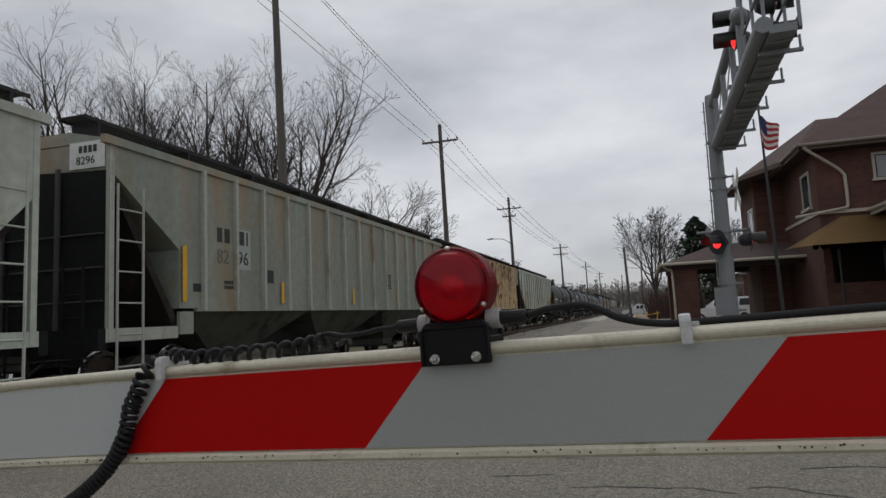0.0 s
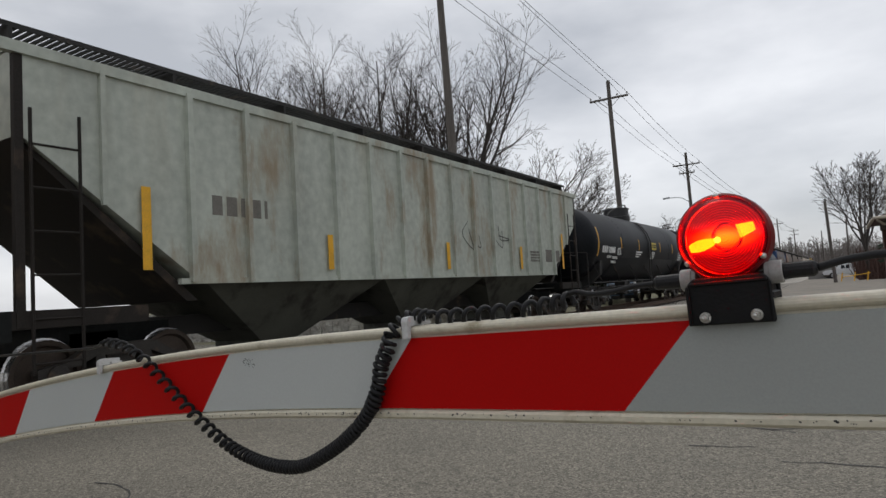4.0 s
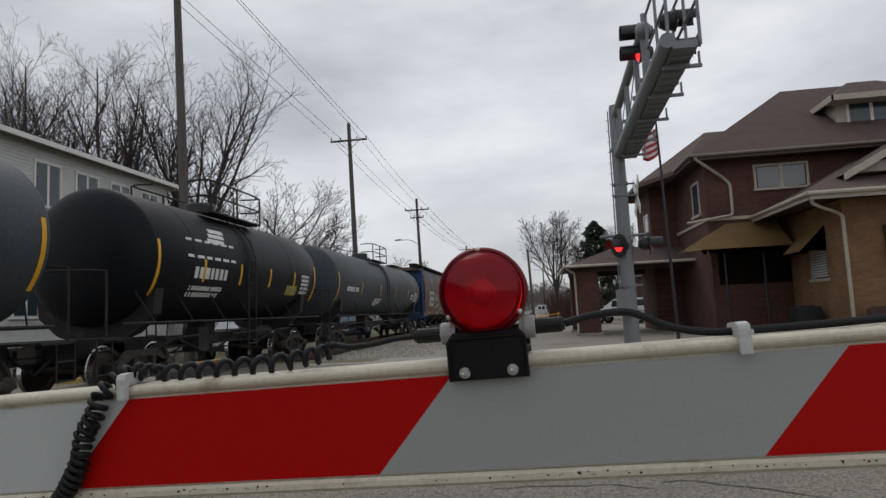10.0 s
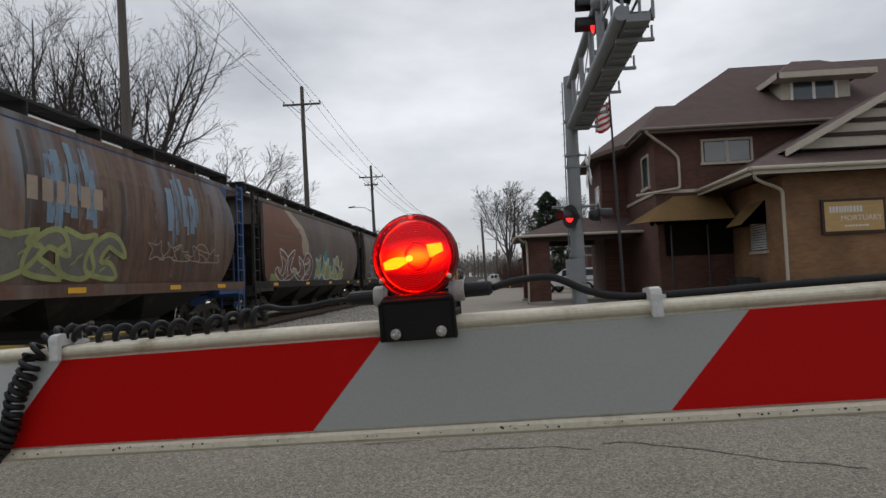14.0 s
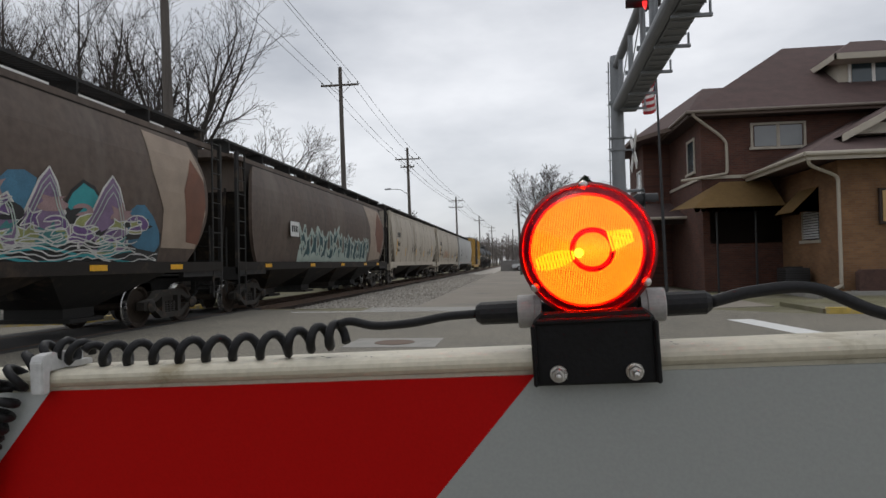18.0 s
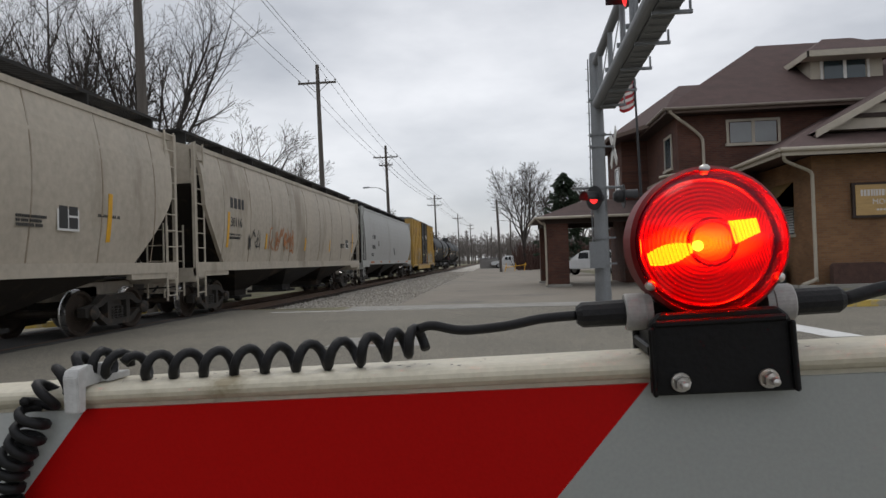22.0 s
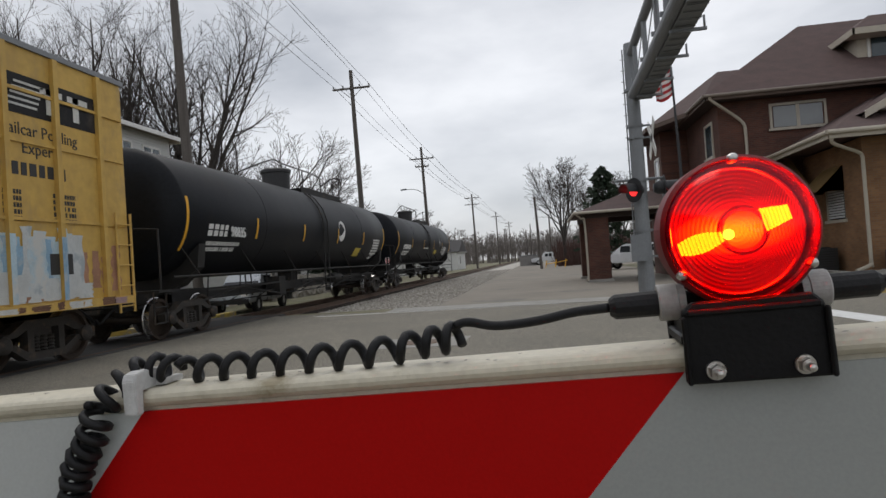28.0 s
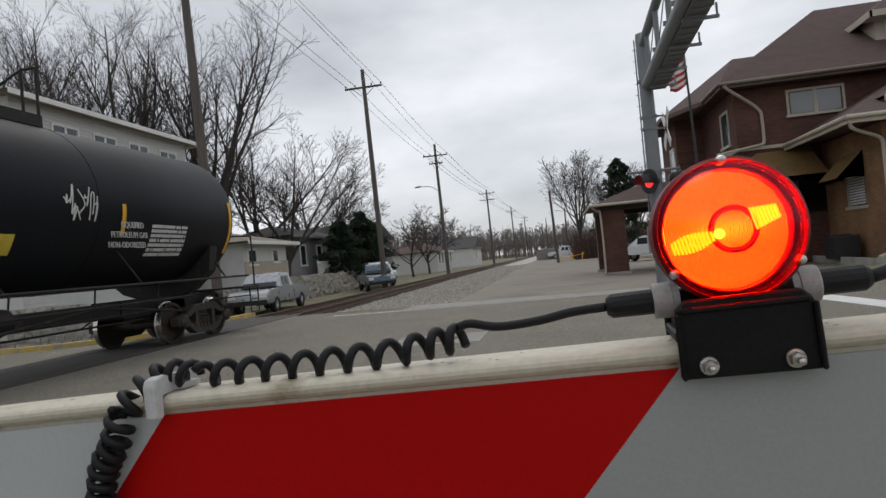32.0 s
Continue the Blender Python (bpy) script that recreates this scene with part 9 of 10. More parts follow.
# ---- vehicles ----
def vehicle(name, label, m, paint, kind_):
    v = empty(name, m)
    tagged(v, label, "vehicle")
    if kind_ == "pickup":
        L, W = 5.4, 1.85
        prof = [(-2.7, 0.45), (-2.7, 1.02), (-2.55, 1.08), (-0.55, 1.10), (-0.5, 1.12), (0.55, 1.12), (1.15, 1.10), (2.5, 0.98), (2.68, 0.85), (2.7, 0.45)]
        cab = [(-0.55, 1.08), (-0.38, 1.68), (-0.2, 1.75), (0.62, 1.75), (0.8, 1.70), (1.42, 1.12)]
    elif kind_ == "suv":
        L, W = 4.6, 1.85
        prof = [(-2.28, 0.45), (-2.3, 0.95), (-2.2, 1.02), (1.0, 1.04), (2.1, 0.96), (2.28, 0.8), (2.3, 0.45)]
        cab = [(-2.2, 1.0), (-2.0, 1.55), (-1.7, 1.68), (0.1, 1.70), (0.4, 1.62), (1.15, 1.04)]
    else:
        L, W = 4.9, 1.9
        prof = [(-2.43, 0.4), (-2.45, 0.95), (-2.35, 1.0), (1.3, 1.0), (2.2, 0.86), (2.42, 0.7), (2.45, 0.4)]
        cab = [(-2.36, 0.98), (-2.2, 1.55), (-1.95, 1.7), (0.1, 1.72), (0.5, 1.62), (1.6, 1.0)]
    bm = bmesh.new()
    extrude_poly(bm, prof, -W / 2, W / 2, "x")
    bmesh.ops.bevel(bm, geom=list(bm.edges), offset=0.04, segments=2, affect="EDGES")
    part("body", bm, paint, v)
    bm = bmesh.new()
    n = len(cab)
    loft(bm, [[((W / 2 - 0.04) * s * (1.0 if z < 1.2 else 0.86), y, z) for y, z in cab] for s in (-1, 1)])
    bmesh.ops.bevel(bm, geom=list(bm.edges), offset=0.03, segments=2, affect="EDGES")
    part("cabin", bm, paint, v)
    ys = [p[0] for p in cab]
    lo, hi = min(ys) + 0.35, max(ys) - 0.62
    k = 3 if kind_ != "pickup" else 2
    for s in (-1, 1):
        for q in range(k):
            a, b = lo + (hi - lo) * q / k + 0.03, lo + (hi - lo) * (q + 1) / k - 0.03
            bm = bmesh.new()
            x0, x1 = s * (W / 2 - 0.055), s * (W / 2 * 0.88 + 0.005)
            loft(bm, [[(x0, a, 1.14), (x0, b, 1.14), (x0 + s * 0.012, b, 1.14), (x0 + s * 0.012, a, 1.14)], [(x1, a + 0.03, 1.56), (x1, b - 0.06, 1.56), (x1 + s * 0.012, b - 0.06, 1.56), (x1 + s * 0.012, a + 0.03, 1.56)]])
            part("side_window", bm, M_CARGLASS, v, "dark glass")
    for y0, z0, y1, z1 in ((cab[-1][0] + 0.015, 1.16, cab[-2][0] + 0.03, 1.58), (cab[0][0] - 0.02, 1.16, cab[1][0] - 0.03, 1.55)):
        bm = bmesh.new()
        w0, w1 = W / 2 * 0.88, W / 2 * 0.76
        loft(bm, [[(-w0, y0, z0), (w0, y0, z0), (w0, y0 + 0.01, z0), (-w0, y0 + 0.01, z0)], [(-w1, y1, z1), (w1, y1, z1), (w1, y1 + 0.01, z1), (-w1, y1 + 0.01, z1)]])
        part("windscreen", bm, M_CARGLASS, v, "dark glass")
    for y in (-L * 0.30, L * 0.31):
        for s in (-1, 1):
            wh = empty("wheel", pose(s * (W / 2 - 0.1), y, 0.35))
            wh.parent = v
            bm = bmesh.new()
            lathe(bm, [(0.2, -0.11), (0.34, -0.11), (0.355, -0.08), (0.355, 0.08), (0.34, 0.11), (0.2, 0.11)], "x", 22)
            part("tyre", bm, M_TYRE, wh)
            bm = bmesh.new()
            lathe(bm, [(0.0, 0.06), (0.1, 0.095), (0.2, 0.08), (0.21, 0.0), (0.2, -0.08), (0.1, -0.095), (0.0, -0.06)], "x", 14)
            part("rim", bm, M_HUB, wh)
    for s in (-1, 1):
        for y, m_, nm in ((L / 2 - 0.02, M_WHITETRIM, "headlight"), (-L / 2 + 0.02, M_REDPLASTIC, "tail_light")):
            bm = bmesh.new()
            box(bm, s * W * 0.38 - 0.16, s * W * 0.38 + 0.16, y - 0.03, y + 0.03, 0.72, 0.88)
            part(nm, bm, m_, v)
    bm = bmesh.new()
    box(bm, -W / 2 + 0.05, W / 2 - 0.05, L / 2 - 0.04, L / 2 + 0.06, 0.42, 0.62)
    box(bm, -W / 2 + 0.05, W / 2 - 0.05, -L / 2 - 0.06, -L / 2 + 0.04, 0.42, 0.62)
    part("bumper", bm, M_UNDER, v)
    return v


vehicle("pickup_truck", "silver double-cab pickup truck parked beyond the rails", pose(-13.5, 27.6, -0.31, 0, 0, 184), M_CARSILVER, "pickup")
vehicle("blue_pickup", "dark blue-green pickup truck parked beyond the rails", pose(-12.55, 41.8, -0.3, 0, 0, 205), M_CARBLUE, "pickup")
vehicle("parked_suv", "white sport utility car parked behind the blue truck", pose(-14.0, 47.6, -0.1, 0, 0, 208), M_CARWHITE, "suv")
vehicle("white_suv", "white sport utility car parked behind the carport", pose(5.9, 45.0, -0.01, 0, 0, 62), M_CARWHITE, "suv")
vehicle("white_pickup", "white pickup truck standing at the far end of the lane", pose(1.0, 92.0, -0.01, 0, 0, 86), M_CARWHITE, "pickup")

# ---- markings and graffiti on the cars ----
M_SPRAYW = mat("white_spray_paint", (0.55, 0.55, 0.52), 0.7, var=0.25, scale=3)
M_SPRAYTEAL = mat("teal_spray_paint", (0.06, 0.20, 0.20), 0.7, var=0.3, scale=3)
M_SPRAYLAV = mat("lavender_spray_paint", (0.22, 0.15, 0.25), 0.7, var=0.3, scale=3)
M_SPRAYLIME = mat("lime_spray_paint", (0.29, 0.31, 0.12), 0.7, var=0.3, scale=3)
M_SPRAYORANGE = mat("orange_spray_paint", (0.42, 0.16, 0.05), 0.7, var=0.25, scale=3)
M_SPRAYBLACK = mat("black_spray_paint", (0.03, 0.03, 0.03), 0.7, var=0.25, scale=3)
M_SPRAYGREY = mat("grey_spray_paint", (0.16, 0.15, 0.13), 0.7, var=0.3, scale=3)
M_SKY = mat("pale_blue_buff_paint", (0.17, 0.25, 0.33), 0.7, var=0.3, scale=2, stain=(0.12, 0.085, 0.07), stain_at=0.55, stain_scale=3.5, stretch=(1, 1.6, 0.4))
M_PATCHGREEN = mat("pale_green_patch", (0.36, 0.40, 0.37), 0.7, var=0.12, scale=2)
M_PATCHTAN = mat("pale_primer_band", (0.33, 0.26, 0.20), 0.7, var=0.2, scale=2)
M_PATCHRUST = mat("rust_diamond", (0.165, 0.072, 0.045), 0.75, var=0.25, scale=2)
M_OLIVE = mat("olive_yellow_lettering", (0.30, 0.27, 0.07), 0.7, var=0.3, scale=4)
M_PLACARD = mat("yellow_placard", (0.60, 0.46, 0.05), 0.6, var=0.15, scale=6)
M_ORANGEPATCH = mat("salmon_buff_paint", (0.36, 0.19, 0.115), 0.7, var=0.3, scale=2)
M_REDMARK = mat("red_logo_paint", (0.30, 0.05, 0.05), 0.65, var=0.15)
M_BLUEMARK = mat("blue_logo_paint", (0.06, 0.09, 0.22), 0.65, var=0.15)
M_SPRAYCYAN = mat("turquoise_spray_paint", (0.04, 0.30, 0.32), 0.7, var=0.25, scale=3)
M_SPRAYPINK = mat("dusty_pink_spray_paint", (0.33, 0.22, 0.22), 0.7, var=0.3, scale=3)
M_SPRAYPALE = mat("pale_sage_spray_paint", (0.40, 0.47, 0.42), 0.7, var=0.2, scale=3)
M_SPRAYDEEP = mat("deep_teal_spray_paint", (0.03, 0.075, 0.085), 0.7, var=0.35, scale=3)
M_ICEWHITE = mat("chalky_white_sprayed_band", (0.52, 0.54, 0.53), 0.7, var=0.2, scale=2.5, stain=(0.36, 0.40, 0.42), stain_at=0.56, stain_scale=2.5)
M_ICEBLUE = mat("sky_blue_sprayed_band", (0.24, 0.38, 0.50), 0.7, var=0.25, scale=2, stain=(0.42, 0.47, 0.49), stain_at=0.55, stain_scale=2.5)
M_SPRAYTAN = mat("tan_grey_spray_paint", (0.30, 0.235, 0.13), 0.7, var=0.3, scale=3, stain=(0.12, 0.11, 0.09), stain_at=0.55, stain_scale=2)
M_SPRAYSEA = mat("sea_blue_spray_paint", (0.06, 0.17, 0.26), 0.7, var=0.3, scale=3)
M_SPRAYPURPLE = mat("purple_spray_paint", (0.15, 0.085, 0.22), 0.7, var=0.3, scale=3)
M_FADED = mat("faded_brown_streak", (0.15, 0.10, 0.075), 0.7, var=0.35, scale=2, stain=(0.09, 0.05, 0.035), stain_at=0.5, stain_scale=2.5)
M_ICE = mat("pale_blue_sprayed_band", (0.40, 0.52, 0.58), 0.7, var=0.25, scale=2, stain=(0.55, 0.55, 0.52), stain_at=0.52, stain_scale=2.2)
FLAT = 1.5


def patch(car, y0, y1, z0, z1, material, name="painted_patch", label="painted patch", x=FLAT, d=0.006):
    bm = bmesh.new()
    box(bm, x, x + d, y0, y1, z0, z1)
    part(name, bm, material, car, label)


def side_m(x, y, z, sx=1.0):
    """Text that reads along +y on a side facing +x."""
    return Matrix(((0, 0, 1, x), (1, 0, 0, y), (0, 1, 0, z), (0, 0, 0, 1))) @ Matrix.Diagonal((sx, 1, 1, 1))


# car one and two, ribbed grey hoppers
text_bars(c2, FLAT, 3.48, 2.98, [0.42], M_DARKTEXT, 0.3, 1)
patch(c2, 4.12, 4.66, 2.45, 3.32, M_PATCHGREEN, "pale_panel", "pale painted panel", FLAT, 0.004)
text_bars(c2, FLAT + 0.002, 4.2, 2.98, [0.36], M_DARKTEXT, 0.3, 2)
lettering("marking_text", "82", 0.42, M_SPRAYGREY, c2, side_m(FLAT + 0.004, 3.46, 2.55), "faded dark stencilled digits")
lettering("marking_text", "96", 0.42, M_DARKTEXT, c2, side_m(FLAT + 0.007, 4.16, 2.55), "dark stencilled digits")
text_bars(c2, FLAT, 3.7, 2.12, [0.55, 0.5], M_DARKTEXT, 0.07, 5)
patch(c2, 5.15, 5.6, 2.2, 2.5, M_DARKTEXT)
patch(c2, 2.72, 3.05, 1.94, 2.1, M_DARKTEXT)
text_bars(c2, FLAT, 12.6, 2.7, [0.6] * 6, M_DARKTEXT, 0.06, 6)
for y, z1 in ((2.36, 2.8), (5.86, 2.24), (9.9, 2.2), (13.6, 2.2), (17.48, 2.8)):
    strip(c2, 1.55, y, 1.74, z1, 0.12)
bm = bmesh.new()
box(bm, 0.62, 1.36, 0.69, 0.716, 3.98, 4.44)
part("number_plate", bm, M_WHITE, c2, "white plate with dark digits")
bm = bmesh.new()
for k in range(4):
    box(bm, 0.82 + k * 0.1, 0.89 + k * 0.1, 0.683, 0.69, 4.25, 4.37)
tagged(part("plate_bar", bm, M_DARKTEXT, c2), "dark lettering bars", kind="stuff")
lettering("marking_text", "8296", 0.2, M_DARKTEXT, c2, pose(0.76, 0.687, 4.05, 90, 0, 0), "dark stencilled digits")
# rusty hopper
patch(c3, 2.92, 3.46, 2.15, 3.05, M_PATCHGREEN)
patch(c3, 3.62, 4.18, 2.2, 3.1, M_PATCHGREEN)
text_bars(c3, FLAT + 0.008, 3.0, 2.72, [0.4], M_DARKTEXT, 0.26, 7)
lettering("marking_text", "74", 0.40, M_DARKTEXT, c3, side_m(FLAT + 0.010, 2.99, 2.27, 0.8), "dark stencilled digits")
lettering("marking_text", "12", 0.40, M_DARKTEXT, c3, side_m(FLAT + 0.010, 3.70, 2.27, 0.8), "dark stencilled digits")
bm = bmesh.new()
box(bm, 0.62, 1.36, 0.69, 0.716, 3.98, 4.46)
part("number_plate", bm, M_SHADEBLACK, c3, "black plate with white digits")
bm = bmesh.new()
for k in range(4):
    box(bm, 0.80 + k * 0.1, 0.87 + k * 0.1, 0.683, 0.69, 4.26, 4.38)
tagged(part("plate_bar", bm, M_WHITE, c3), "white lettering bars", kind="stuff")
lettering("marking_text", "7412", 0.2, M_WHITE, c3, pose(0.76, 0.687, 4.04, 90, 0, 0), "white stencilled digits")
for y, z1 in ((1.9, 2.77), (4.5, 2.3), (7.1, 2.2), (12.3, 2.2), (15.8, 2.7)):
    strip(c3, 1.55, y, 1.7, z1, 0.15)
# pale hopper
for y, z1 in ((2.2, 2.9), (5.9, 2.4), (10.1, 2.4), (14.26, 2.42), (17.6, 2.94)):
    strip(c4, 1.55, y, 1.76, z1, 0.14)
patch(c4, 16.3, 16.8, 1.98, 2.38, M_SPRAYGREY, "dark_square", "grey stencil square")
patch(c4, 17.05, 17.5, 2.0, 2.37, M_SPRAYGREY, "dark_square", "grey stencil square")
text_bars(c4, FLAT, 15.1, 2.25, [0.7] * 4, M_SPRAYGREY, 0.06, 11)
text_bars(c4, FLAT, 3.4, 2.6, [1.1], M_SPRAYGREY, 0.3, 12)
scribble(c4, lambda z: FLAT + 0.004, 11.2, 13.8, 2.2, 3.0, M_SPRAYBLACK, 4, 0.025, 4)
# tank five
on_shell(c5, 2.35, 2.42, [0.75], 0.27, 13)
lettering("marking_text", "290887", 0.37, M_WHITE, c5, side_m(1.497, 3.15, 2.42, 0.80), "white stencilled digits", 0.02)
on_shell(c5, 3.1, 2.22, [0.6], 0.1, 14)
lettering("marking_text", "90150 KG", 0.17, M_WHITE, c5, side_m(1.425, 3.76, 2.17), "white marking", 0.01)
lettering("marking_text", "39600 KG", 0.15, M_WHITE, c5, side_m(1.375, 3.69, 2.00), "white marking", 0.01)
bm = bmesh.new()
for a, b, c_, d_ in ((4.42, 4.80, 2.36, 2.385), (4.42, 4.80, 2.70, 2.725), (4.42, 4.445, 2.36, 2.72), (4.775, 4.80, 2.36, 2.72)):
    box(bm, 1.44, 1.51, a, b, c_, d_)
part("plate_outline", bm, M_WHITE, c5, "white square outline")
lettering("marking_text", "PLATE", 0.10, M_WHITE, c5, side_m(1.49, 4.46, 2.58), "white marking", 0.02)
lettering("marking_text", "C", 0.15, M_WHITE, c5, side_m(1.48, 4.56, 2.42), "white marking", 0.02)
shell_patch(c5, 10.25, 11.15, 2.7, 3.06, M_PLACARD, "placard", "yellow placard")
on_shell(c5, 10.32, 2.9, [0.76, 0.7], 0.07, 15, material=M_DARKTEXT, r=1.528)
on_shell(c5, 10.1, 2.52, [0.75, 0.7, 0.72, 0.6, 0.7], 0.06, 16)
on_shell(c5, 7.35, 2.5, [1.05, 0.9, 0.6], 0.07, 17)
on_shell(c5, 16.4, 2.6, [0.9] * 4, 0.08, 18)
# tank six with a round emblem
on_shell(c6, 2.9, 2.42, [1.75], 0.26, 19)
on_shell(c6, 2.9, 2.16, [0.5, 0.5], 0.09, 20)
on_shell(c6, 3.75, 2.16, [0.9, 0.85], 0.09, 21)
bm = bmesh.new()
for k in range(9):
    z0 = 2.72 + k * 0.095
    half = 0.55 * math.sqrt(max(0.0, 1 - ((z0 + 0.035 - 3.13) / 0.45) ** 2))
    if half < 0.05:
        continue
    rows = []
    for z in (z0, z0 + 0.07):
        a = math.asin((z - 2.84) / 1.52)
        rows.append([((1.52 + o) * math.cos(a), y, 2.84 + (1.52 + o) * math.sin(a)) for o, y in ((0.001, 8.0 - half), (0.006, 8.0 - half), (0.006, 8.0 + half), (0.001, 8.0 + half))])
    loft(bm, rows)
part("emblem", bm, M_WHITE, c6, "round white striped emblem")
on_shell(c6, 8.75, 2.98, [3.2], 0.36, 22)
on_shell(c6, 5.9, 2.1, [0.9, 0.8, 0.9, 0.7], 0.07, 23)
on_shell(c6, 8.9, 2.1, [0.9, 0.8, 0.9, 0.7], 0.07, 24)
on_shell(c6, 11.9, 2.6, [0.85] * 5, 0.09, 25)


def tank_x(z):
    a = math.asin(max(-1, min(1, (z - 2.84) / 1.52)))
    return 1.526 * math.cos(a)


# grey tank with tags
on_shell(c7, 2.75, 2.05, [2.2], 0.24, 26, material=M_OLIVE)
scribble(c7, tank_x, 2.9, 4.2, 1.62, 2.1, M_SPRAYW, 31, 0.05, 5)
scribble(c7, tank_x, 6.3, 8.2, 1.7, 2.28, M_SPRAYW, 32, 0.055, 6)
scribble(c7, tank_x, 9.65, 10.7, 1.7, 2.22, M_SPRAYW, 33, 0.05, 5)
scribble(c7, tank_x, 11.5, 14.7, 1.72, 2.22, M_SPRAYW, 34, 0.055, 9)
# short black tank
on_shell(c8, 3.3, 2.86, [2.5], 0.46, 35)
bm = bmesh.new()
for k, z0 in enumerate((3.30, 3.44, 3.58)):
    rows = []
    for z in (z0, z0 + 0.1):
        a = math.asin((z - 2.84) / 1.52)
        rows.append([((1.52 + o) * math.cos(a), y, 2.84 + (1.52 + o) * math.sin(a)) for o, y in ((0.001, 4.35 + 0.12 * k), (0.006, 4.35 + 0.12 * k), (0.006, 5.2 + 0.08 * k), (0.001, 5.2 + 0.08 * k))])
    loft(bm, rows)
part("emblem", bm, M_WHITE, c8, "white slanted bar emblem")
on_shell(c8, 3.65, 2.38, [1.6], 0.27, 36)
on_shell(c8, 3.55, 2.1, [1.6, 1.5], 0.1, 37)
shell_patch(c8, 9.4, 10.3, 2.1, 2.4, M_OLIVE, "placard", "faded yellow placard")
on_shell(c8, 10.6, 2.7, [0.7] * 5, 0.09, 38)
# dark grey tank
on_shell(c9, 2.9, 2.4, [1.8], 0.2, 39)
on_shell(c9, 17.0, 2.4, [0.5, 0.5], 0.12, 40)
on_shell(c9, 18.0, 2.6, [1.0] * 6, 0.07, 41)
on_shell(c9, 8.0, 2.1, [1.4, 1.2, 1.3, 0.9], 0.06, 42)
# brown hopper with blue ends
painted(c10, s10, [[(3.3, 1.85), (5.2, 1.8), (5.25, 2.9), (3.35, 2.95)]], M_PATCHGREEN, 0.01, "white_patch", "pale painted panel", "")
text_bars(c10, s10(2.6) + 0.012, 3.6, 2.55, [1.2], M_DARKTEXT, 0.3, 51)
text_bars(c10, s10(2.2) + 0.012, 3.9, 2.05, [1.0], M_SPRAYGREY, 0.22, 49)
piece(c10, s10, 5.9, 7.8, 1.75, 2.9, 3, M_BROWNHOP, M_SPRAYW, 52, 0.04)
piece(c10, s10, 8.5, 12.0, 1.55, 2.65, 4, M_SPRAYGREY, M_SPRAYLIME, 53, 0.11, shine=M_SPRAYLIME)
buff = random.Random(77)
for y0, y1, n_ in ((9.7, 11.3, 7), (14.1, 15.9, 9)):
    for k in range(n_):
        y = y0 + (y1 - y0) * k / n_
        streak(c10, s10, y, y + buff.uniform(0.10, 0.26), buff.uniform(2.3, 3.1), buff.uniform(3.7, 4.25), M_SKY, 54 + k, 0.007, 0.015)
for k in range(14):
    y = 3.0 + 1.05 * k + buff.uniform(-0.3, 0.3)
    streak(c10, s10, y, y + buff.uniform(0.08, 0.22), buff.uniform(1.5, 2.4), buff.uniform(3.6, 4.2), M_FADED if k % 3 else M_SPRAYDARK, 154 + k, 0.005, 0.012)
text_bars(c10, s10(3.3) + 0.014, 9.2, 2.95, [2.3], M_PATCHTAN, 0.42, 58)
piece(c10, s10, 13.3, 17.0, 2.0, 2.5, 6, M_BROWNHOP, M_PATCHTAN, 59, 0.03)
for y in (2.4, 6.2, 10.3, 14.2, 17.0):
    patch(c10, y, y + 0.55, 1.27, 1.38, M_YELLOW, "reflector_strip", "yellow reflective strip", 1.53)
# sooty hoppers with pieces
painted(c11, s11, [[(1.75, 1.6), (6.6, 1.6), (6.55, 2.6), (6.2, 3.4), (5.0, 4.0), (4.2, 4.3), (1.95, 4.3), (1.5, 3.6), (1.4, 2.6)]], M_PATCHRUST, 0.004, "primer_band", "reddish brown front section", "")
painted(c11, s11, [[(4.3, 4.3), (5.1, 4.3), (6.4, 3.7), (7.0, 3.0), (6.95, 2.5), (6.1, 2.55), (5.9, 3.0), (6.0, 3.3)]], M_PATCHTAN, 0.008, "primer_band", "pale tan primer band", "")
piece(c11, s11, 2.9, 7.4, 1.45, 2.75, 4, M_PATCHRUST, M_SPRAYW, 56, 0.055, (2, 4, 0), None, (0.6,))
wash(c11, s11, 2.3, 3.2, 1.45, 2.0, M_SPRAYLIME, 57, steps=6)
wash(c11, s11, 8.2, 11.6, 1.5, 2.9, M_SPRAYTEAL, 58)
piece(c11, s11, 8.3, 13.6, 1.5, 2.7, 6, M_SPRAYLIME, M_SPRAYW, 59, 0.05)
